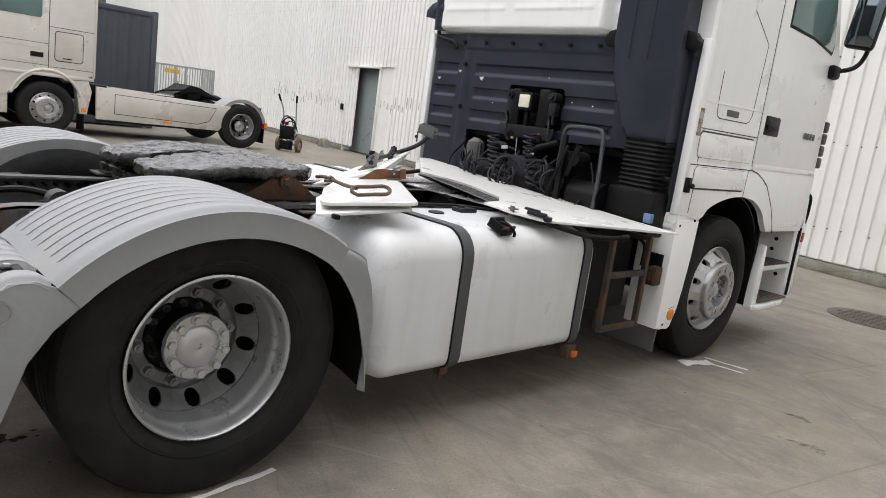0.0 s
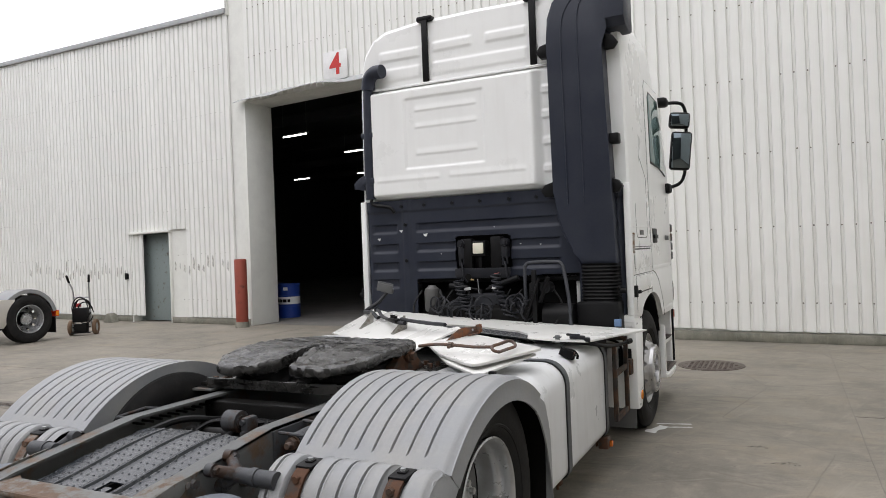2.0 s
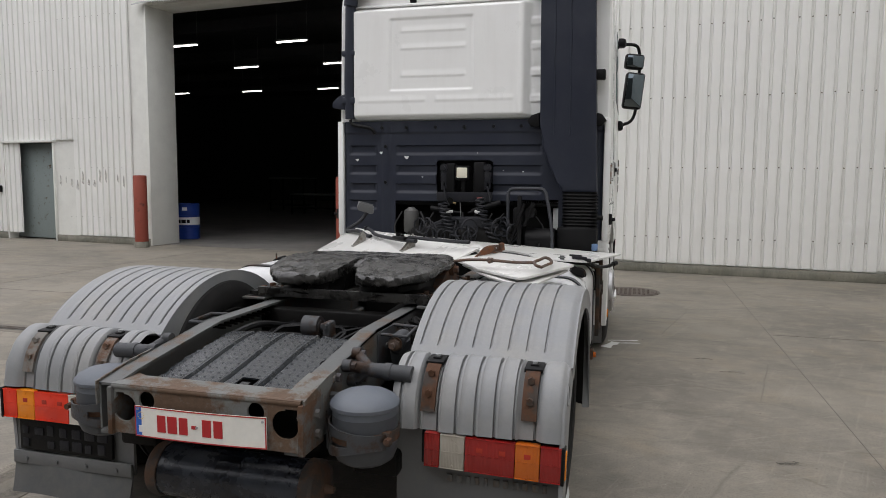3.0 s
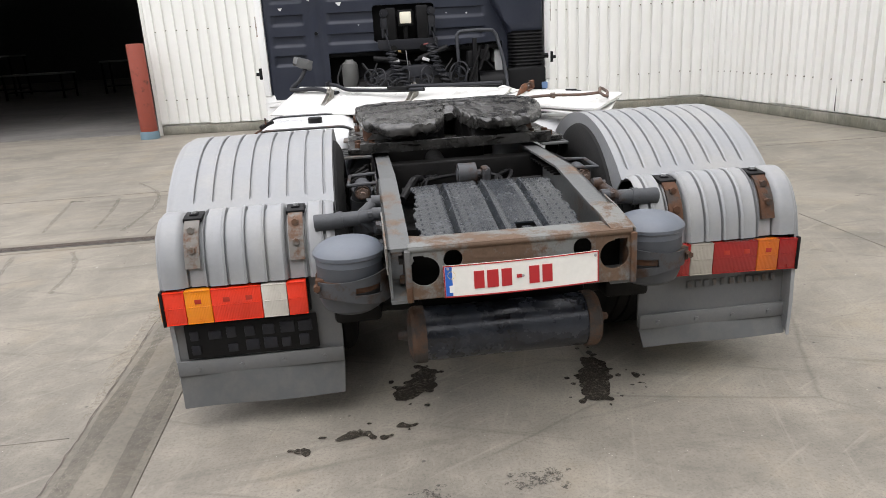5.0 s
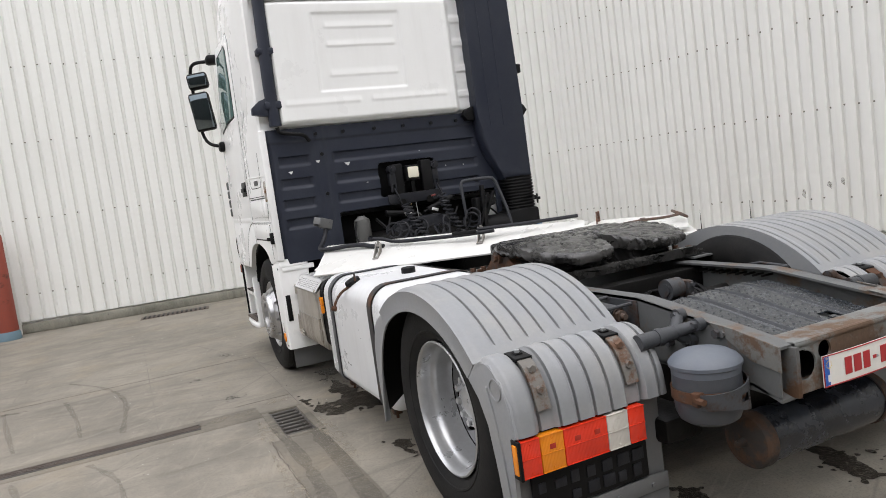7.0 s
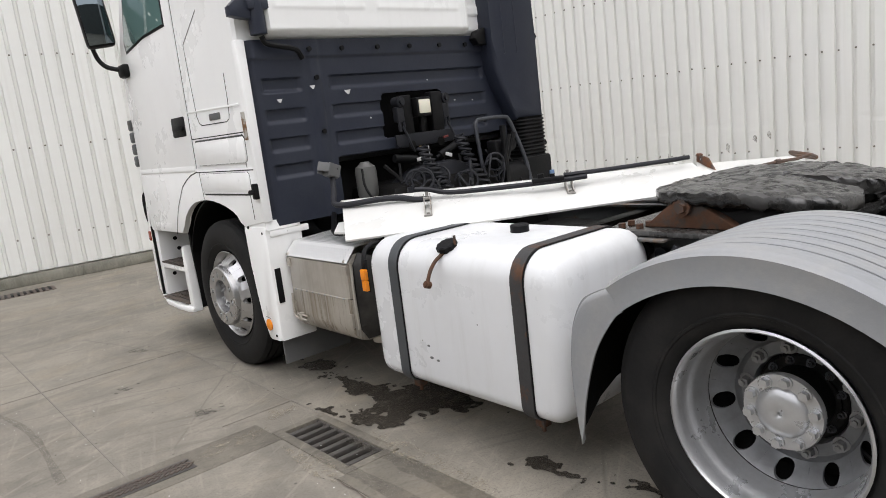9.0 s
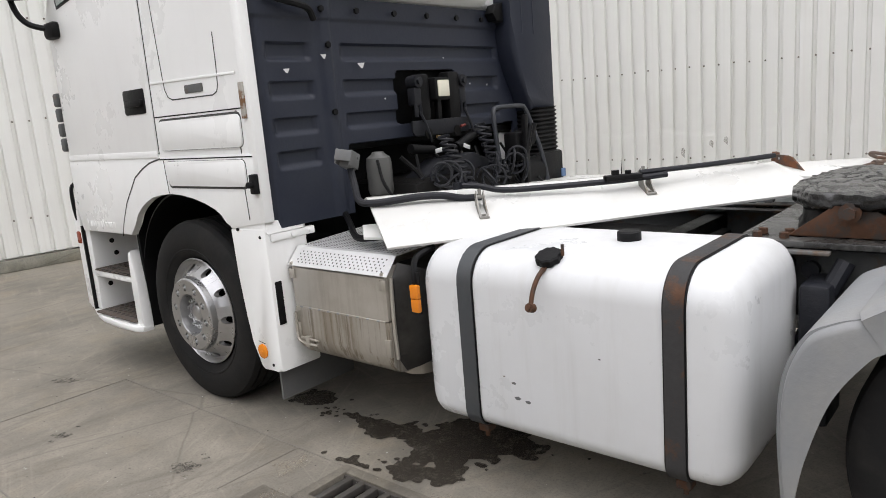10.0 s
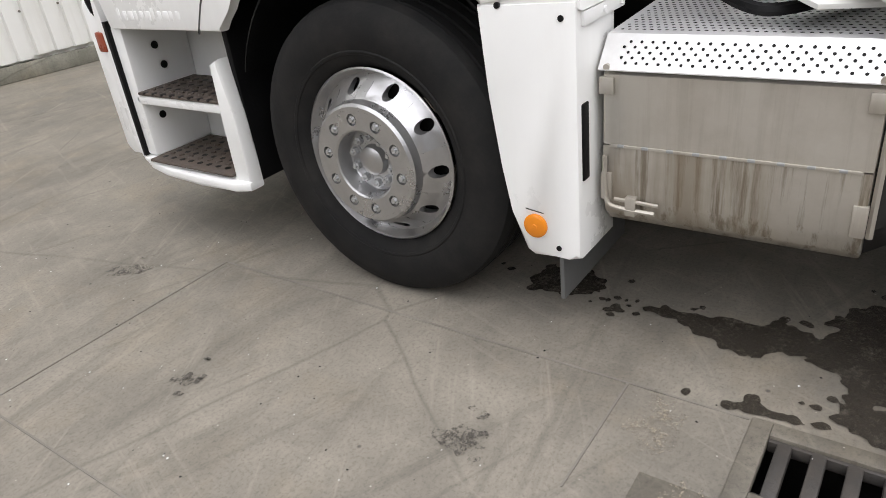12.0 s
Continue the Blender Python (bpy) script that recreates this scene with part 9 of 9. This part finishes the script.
# ---- at the hall wall ----
def second_truck():
    """The champagne tractor unit parked with its side to the yard; built along local -y = its front."""
    t = thing("parked_truck", "champagne tractor unit with side skirt parked by the hall", "truck", (-11.9, 0, 0))
    XI = -2.40                                        # far side
    yf, yr = 2.70, 6.75

    def wheel(y, front, x, s):
        w = front_wheel(t) if front else rear_wheel(t)
        w.matrix_basis = pose(x, y, 0.5, 0, 0, 0 if s > 0 else 180)
    wheel(yf, True, -0.16, 1)
    wheel(yr, False, -0.16, 1)
    wheel(yf, True, XI + 0.16, -1)
    wheel(yr, False, XI + 0.16, -1)
    # cab
    c = new("cab")
    c.parent = t
    arch = [(3.40, 0.98)] + [(yf + 0.62 * math.cos(radians(a)), 0.55 + 0.66 * math.sin(radians(a))) for a in range(45, 166, 12)] + [(2.02, 0.70)]
    side = [(3.53, 1.16), (3.30, 1.16)] + arch[1:] + [(1.15, 0.55), (1.10, 1.2), (1.18, 2.0), (1.55, 3.1), (1.9, 3.25), (3.53, 3.25)]
    part("shell", prism(bm_new(), side, "x", XI + 0.02, -0.03, 0.05), M_SILVER, c, "champagne painted cab")
    part("door_gap", prism(bm_new(), [(2.70, 1.22), (2.712, 1.22), (2.712, 3.0), (2.70, 3.0)], "x", -0.04, -0.026), M_BLACK, c)
    part("window_glass", prism(bm_new(), rounded(1.62, 2.58, 2.16, 2.92, 0.05), "x", -0.05, -0.022, 0.003), M_GLASS, c, "dark side window")
    part("handle", box(bm_new(), -0.05, -0.015, 2.40, 2.62, 1.44, 1.53, 0.01), M_BLACK, c, "black door handle")
    for z in (1.62, 1.36):
        part("crease", box(bm_new(), -0.04, -0.024, 1.2, 3.50, z, z + 0.008, 0.002), M_SILVER, c)
    part("hatch", prism(bm_new(), rounded(2.82, 3.30, 1.42, 1.95, 0.05), "x", -0.04, -0.022, 0.003), M_SILVER, c, "flush locker hatch")
    part("hatch_grip", box(bm_new(), -0.04, -0.016, 2.95, 3.12, 1.46, 1.475, 0.003), M_BLACK, c)
    part("mud_panel", prism(bm_new(), [(3.28, 0.45), (3.42, 0.45), (3.50, 0.9), (3.42, 1.12), (3.05, 1.20), (3.22, 0.95)], "x", -0.25, -0.035, 0.012), M_SILVER, c)
    part("reflector", box(bm_new(), -0.045, -0.025, 3.31, 3.40, 0.50, 0.57, 0.003), M_AMBER, c, "amber reflector")
    part("flap", box(bm_new(), -0.5, -0.06, 3.36, 3.38, 0.12, 0.5, 0.003), M_BLACK, c)
    part("wheel_liner", prism(bm_new(), [(yf + 0.60 * math.cos(radians(a)), 0.55 + 0.64 * math.sin(radians(a))) for a in range(10, 171, 16)], "x", -0.62, -0.60), M_BLACK, c)
    part("step_panel", prism(bm_new(), [(1.25, 0.35), (2.05, 0.35), (2.05, 0.95), (1.25, 0.95)], "x", -0.6, -0.05, 0.02), M_SILVER, c)
    # seams, arch lip and mouldings
    for y0, y1, z in ((1.2, 2.69, 1.30), (2.73, 3.50, 1.28), (1.2, 2.69, 1.70), (2.73, 3.50, 2.02)):
        part("side_seam", box(bm_new(), -0.04, -0.0275, y0, y1, z, z + 0.010, 0.0), M_GAP, c)
    ring = rounded(2.805, 3.315, 1.405, 1.965, 0.06)
    part("hatch_gap", prism(bm_new(), ring, "x", -0.04, -0.0285), M_GAP, c)
    lip = [(-0.03, yf + 0.635 * math.cos(radians(a)), 0.55 + 0.675 * math.sin(radians(a))) for a in range(20, 166, 8)]
    part("arch_lip", tube(bm_new(), lip, 0.030, 8, 2), M_SILVER, c, "rounded wheel arch lip")
    part("rear_edge", box(bm_new(), -0.06, -0.02, 3.50, 3.545, 1.16, 3.2, 0.012), M_SILVER, c)
    part("belt_moulding", box(bm_new(), -0.05, -0.012, 1.2, 3.52, 1.10, 1.16, 0.012), M_SILVER, c)
    part("skirt_gap", prism(bm_new(), grow([(3.95, 0.52), (5.70, 0.47), (5.95, 0.55), (6.12, 0.84), (3.95, 0.90)], 0.012), "x", -0.06, -0.0465), M_GAP, t)
    part("skirt_foot", box(bm_new(), -0.14, -0.06, 3.62, 6.2, 0.33, 0.37, 0.01), M_BLACK, t)
    # skirt and frame
    sk = [(3.60, 0.38), (6.20, 0.36), (6.32, 0.50), (6.40, 0.78), (6.46, 0.93), (3.58, 1.02)]
    part("side_skirt", prism(bm_new(), sk, "x", -0.12, -0.05, 0.012), M_SILVER, t, "champagne side skirt")
    ins = [(3.95, 0.52), (5.70, 0.47), (5.95, 0.55), (6.12, 0.84), (3.95, 0.90)]
    part("skirt_inset", prism(bm_new(), ins, "x", -0.06, -0.042, 0.006), M_SILVER, t)
    for y, z in ((4.95, 0.42),):
        part("marker", box(bm_new(), -0.05, -0.04, y, y + 0.18, z, z + 0.05, 0.003), M_AMBER, t, "amber side marker")
    part("side_skirt", prism(bm_new(), sk, "x", XI + 0.05, XI + 0.12, 0.012), M_SILVER, t)
    bm = bm_new()
    for x in (-0.80, -1.62):
        box(bm, x - 0.04, x + 0.04, 2.2, 7.6, 0.70, 0.95, 0.01)
    box(bm, -1.9, -0.5, 3.7, 6.1, 0.40, 0.88, 0.05)
    box(bm, -2.0, -0.4, 3.5, 3.9, 0.9, 1.05, 0.03)
    part("frame", bm, M_IRON, t)
    for x0, x1 in ((-0.64, -0.06), (XI + 0.06, XI + 0.64)):
        f = lambda u, v: (x0 + (x1 - x0) * v, yr + 0.60 * math.cos(radians(12 + 165 * u)), 0.50 + 0.60 * math.sin(radians(12 + 165 * u)))
        part("fender", sheet(bm_new(), f, 30, 2, (0, 0, 0.02)), M_FENDER, t, "grey rear fender")
    bm = prism(bm_new(), [(yr + 0.62 * math.cos(radians(a)), 0.5 + 0.62 * math.sin(radians(a))) for a in range(12, 178, 11)] + [(yr + 0.54 * math.cos(radians(a)), 0.5 + 0.54 * math.sin(radians(a))) for a in range(177, 11, -11)], "x", -0.075, -0.055)
    part("fender_band", bm, M_FENDER, t)
    part("tail_lamp", box(bm_new(), -0.6, -0.05, yr + 0.60, yr + 0.66, 0.50, 0.63, 0.008), M_RED, t)
    part("side_marker", box(bm_new(), -0.055, -0.04, yr + 0.58, yr + 0.65, 0.52, 0.61, 0.003), M_AMBER, t)
    part("mud_flap", box(bm_new(), -0.6, -0.08, yr + 0.58, yr + 0.60, 0.15, 0.5, 0.004), M_BLACK, t)
    fw = prism(bm_new(), [(5.35, 1.02), (5.62, 1.14), (5.78, 1.28), (6.0, 1.25), (6.52, 1.02), (6.45, 0.99), (5.95, 1.14), (5.75, 1.12), (5.6, 1.04)], "x", -1.65, -0.75, 0.01)
    part("fifth_wheel", fw, M_IRON, t, "black tilted coupling plate")
    part("pedestal", box(bm_new(), -1.6, -0.8, 5.75, 6.05, 0.94, 1.16, 0.02), M_IRON, t)
    bm = tube(bm_new(), [(-0.5, 4.9, 1.02), (-0.55, 5.1, 1.10), (-0.7, 5.4, 1.13), (-0.8, 5.7, 1.16)], 0.02, 8)
    part("release_handle", bm, M_IRON, t)


second_truck()


def container():
    t = thing("storage_container", "dark grey steel storage container by the wall", "container")
    x0, x1, y0, y1 = -17.9, -15.5, 0.3, 6.06
    bm = sheet(bm_new(), lambda u, v: (x1 - 0.02 - 0.03 * (0.5 + 0.5 * math.tanh(6 * math.sin(2 * math.pi * u * 20))), y0 + 0.12 + (y1 - y0 - 0.24) * u, 0.2 + 2.6 * v), 200, 1, (-0.01, 0, 0))
    part("side_panel", bm, M_CONTAINER, t, "corrugated side")
    part("body", box(bm_new(), x0, x1 - 0.07, y0 + 0.02, y1 - 0.04, 0.16, 2.86, 0.01), M_CONTAINER, t)
    for y in (y0, y1 - 0.14):
        part("corner_post", box(bm_new(), x1 - 0.14, x1, y, y + 0.14, 0.02, 2.95, 0.01), M_CONTAINER, t)
        part("corner_post", box(bm_new(), x0, x0 + 0.14, y, y + 0.14, 0.02, 2.95, 0.01), M_CONTAINER, t)
    part("top_rail", box(bm_new(), x1 - 0.08, x1 - 0.005, y0, y1, 2.80, 2.93, 0.01), M_CONTAINER, t)
    part("bottom_rail", box(bm_new(), x1 - 0.12, x1 - 0.005, y0, y1, 0.04, 0.20, 0.01), M_CONTAINER, t)
    part("roof", box(bm_new(), x0, x1 - 0.02, y0, y1, 2.86, 2.92, 0.01), M_CONTAINER, t)
    part("end_panel", box(bm_new(), x0 + 0.1, x1 - 0.1, y1 - 0.06, y1 - 0.03, 0.2, 2.8, 0.01), M_CONTAINER, t)


container()


def gas_cage():
    t = thing("bottle_cage", "galvanised gas bottle cage with warning signs", "cage")
    x0, x1, y0, y1, h = -18.3, -17.5, 6.85, 8.55, 1.76
    for x in (x0, x1):
        for y in (y0, (y0 + y1) / 2, y1):
            part("post", box(bm_new(), x - 0.025, x + 0.025, y - 0.025, y + 0.025, 0, h, 0.004), M_GALV, t)
    bm = bm_new()
    for z in (0.12, 0.9, h - 0.02):
        for x in (x0, x1):
            box(bm, x - 0.02, x + 0.02, y0, y1, z - 0.02, z + 0.02, 0.003)
        for y in (y0, y1):
            box(bm, x0, x1, y - 0.02, y + 0.02, z - 0.02, z + 0.02, 0.003)
    part("rail", bm, M_GALV, t)
    n = 22
    for k in range(n):
        y = y0 + (k + 0.5) * (y1 - y0) / n
        part("bar", box(bm_new(), x1 - 0.008, x1 + 0.008, y - 0.012, y + 0.012, 0.1, h, 0), M_GALV, t)
    for k in range(10):
        part("bar", box(bm_new(), x0 + (k + 0.5) * 0.08 - 0.012, x0 + (k + 0.5) * 0.08 + 0.012, y1 - 0.008, y1 + 0.008, 0.1, h, 0), M_GALV, t)
    for k in range(5):
        y = 7.06 + 0.155 * k
        part("sign", box(bm_new(), x1 + 0.012, x1 + 0.018, y, y + 0.12, 1.52, 1.64, 0.001), M_YELLOW if k < 3 else M_SIGN, t, "small warning sign")
    for k, (y, mt, h2) in enumerate(((7.35, M_SIGN, 1.3), (7.62, surf("bottle_olive", (0.35, 0.30, 0.12), rough=0.5), 1.25), (7.9, M_PLATEBLUE, 1.1), (8.2, M_SIGN, 1.2))):
        b = thing("gas_bottle", "steel gas bottle standing in the cage", "gas bottle", (-17.85, y, 0), "caged bottles")
        part("cylinder", lathe(bm_new(), [(0.0, 0.10), (0.02, 0.115), (h2 - 0.2, 0.115), (h2 - 0.1, 0.09), (h2 - 0.04, 0.04), (h2 + 0.05, 0.03)], 18, m=pose(0, 0, 0, 0, -90, 0)), mt, b)


gas_cage()


def hand_truck():
    t = thing("hand_truck", "two-wheeled starter trolley with cables on its frame", "trolley", (-12.15, 8.12, 0))
    t.rotation_euler = (0, 0, radians(35))
    bm = bm_new()
    for x in (-0.17, 0.17):
        tube(bm, [(x, 0.05, 0.16), (x, 0.0, 0.6), (x, -0.06, 1.0), (x * 1.25, -0.18, 1.22)], 0.018, 8, 4)
    for z in (0.22, 0.5, 0.85):
        rod(bm, (-0.17, 0.02 - 0.05 * z, z), (0.17, 0.02 - 0.05 * z, z), 0.014, 8)
    part("frame", bm, M_GALV, t, "grey tube frame")
    bm = bm_new()
    for x in (-0.17, 0.17):
        rod(bm, (x * 1.22, -0.165, 1.20), (x * 1.40, -0.24, 1.36), 0.024, 8)
    pieces("grip", bm, M_BLACK, t, "black grip")
    for x in (-0.26, 0.26):
        w = new("wheel")
        w.parent = t
        part("tyre", lathe(bm_new(), [(-0.035, 0.10), (-0.045, 0.14), (-0.03, 0.17), (0.03, 0.17), (0.045, 0.14), (0.035, 0.10)], 24, True), surf("tan_tyre", (0.16, 0.10, 0.06), rough=0.8) if "tan_tyre" not in bpy.data.materials else bpy.data.materials["tan_tyre"], w, "dusty brown tyre")
        part("rim", lathe(bm_new(), [(-0.02, 0.10), (-0.025, 0.03), (0.025, 0.03), (0.02, 0.10)], 20), M_GALV, w)
        w.matrix_basis = pose(x, 0.05, 0.17)
    part("axle", rod(bm_new(), (-0.26, 0.05, 0.17), (0.26, 0.05, 0.17), 0.014, 8), M_IRON, t)
    part("toe_plate", box(bm_new(), -0.2, 0.2, -0.22, 0.02, 0.05, 0.062, 0.003), M_IRON, t)
    part("charger", box(bm_new(), -0.16, 0.16, -0.20, -0.01, 0.30, 0.62, 0.02), M_BLACK, t, "black charger box")
    part("battery", box(bm_new(), -0.14, 0.14, -0.20, -0.02, 0.065, 0.26, 0.01), M_IRON, t)
    part("red_clamp", box(bm_new(), -0.10, 0.0, -0.12, -0.04, 0.64, 0.72, 0.015), M_PLATERED, t, "red clamp")
    bm = bm_new()
    rnd = random.Random(3)
    for k in range(4):
        c = Vector((0.05 + rnd.uniform(-0.05, 0.12), -0.14, 0.55 + rnd.uniform(-0.05, 0.1)))
        tube(bm, [c + Vector((0.17 * math.cos(a), -0.02 + 0.03 * math.sin(2 * a + k), 0.24 * math.sin(a))) for a in [j * 0.66 for j in range(10)]], 0.013, 6, 3)
    part("cable", bm, M_BLACK, t, "looped black cable")


hand_truck()


def door_stop():
    t = thing("door_stop", "small grey stone block beside the door", "block")
    bm = prism(bm_new(), [(-14.62, 0.0), (-14.18, 0.0), (-14.28, 0.22), (-14.36, 0.25), (-14.46, 0.24)], "y", -0.42, -0.22, 0.02)
    part("block", along(bm, WALL_N), M_KERB, t)


door_stop()


def wall_lamp():
    t = thing("wall_floodlight", "small grey floodlight on a wall arm", "lamp")
    bm = rod(bm_new(), (-24.6, 0.0, 7.5), (-24.6, -0.5, 7.55), 0.03, 8)
    part("arm", along(bm, WALL_N), M_TRIM, t)
    part("head", along(box(bm_new(), -24.78, -24.42, -0.75, -0.45, 7.42, 7.6, 0.03), WALL_N), M_CHASSIS, t)


wall_lamp()


def hall_things():
    """Dim shapes inside the hall."""
    for k, (u, v, w, d, h) in enumerate(((-13.5, 14.0, 2.2, 1.1, 0.9), (-10.8, 15.0, 1.4, 0.8, 1.2), (-16.8, 17.0, 2.0, 1.2, 1.6))):
        b = thing("workbench", "dark steel workbench deep inside the hall", "workbench", group="hall benches")
        b.matrix_world = WALL_N @ pose(u, v, 0.004)
        part("top", box(bm_new(), -w / 2, w / 2, -d / 2, d / 2, h - 0.06, h, 0.01), M_TRIM, b)
        for x in (-w / 2 + 0.06, w / 2 - 0.06):
            for y in (-d / 2 + 0.06, d / 2 - 0.06):
                part("leg", box(bm_new(), x - 0.03, x + 0.03, y - 0.03, y + 0.03, 0, h - 0.06, 0.004), M_IRON, b)
        part("shelf", box(bm_new(), -w / 2 + 0.05, w / 2 - 0.05, -d / 2 + 0.05, d / 2 - 0.05, 0.25, 0.29, 0.005), M_IRON, b)
    c = thing("parked_van", "pale van standing deep inside the dark hall", "van")
    c.matrix_world = WALL_N @ pose(-9.3, 20.5, 0.004)
    prof = [(-2.4, 0.35), (2.3, 0.35), (2.4, 0.8), (1.9, 1.2), (1.2, 2.0), (-2.4, 2.1)]
    part("body", prism(bm_new(), prof, "x", -0.95, 0.95, 0.06), M_TRIM, c)
    part("windscreen", box(bm_new(), -0.8, 0.8, -0.02, 0.02, -0.45, 0.45, 0.02, pose(0, 1.58, 1.62, 40, 0, 0)), M_GLASS, c)
    for x in (-0.9, 0.75):
        for y in (-1.5, 1.5):
            part("wheel", rod(bm_new(), (x, y, 0.33), (x + 0.15, y, 0.33), 0.33, 24), M_RUBBER, c)


hall_things()


clad()
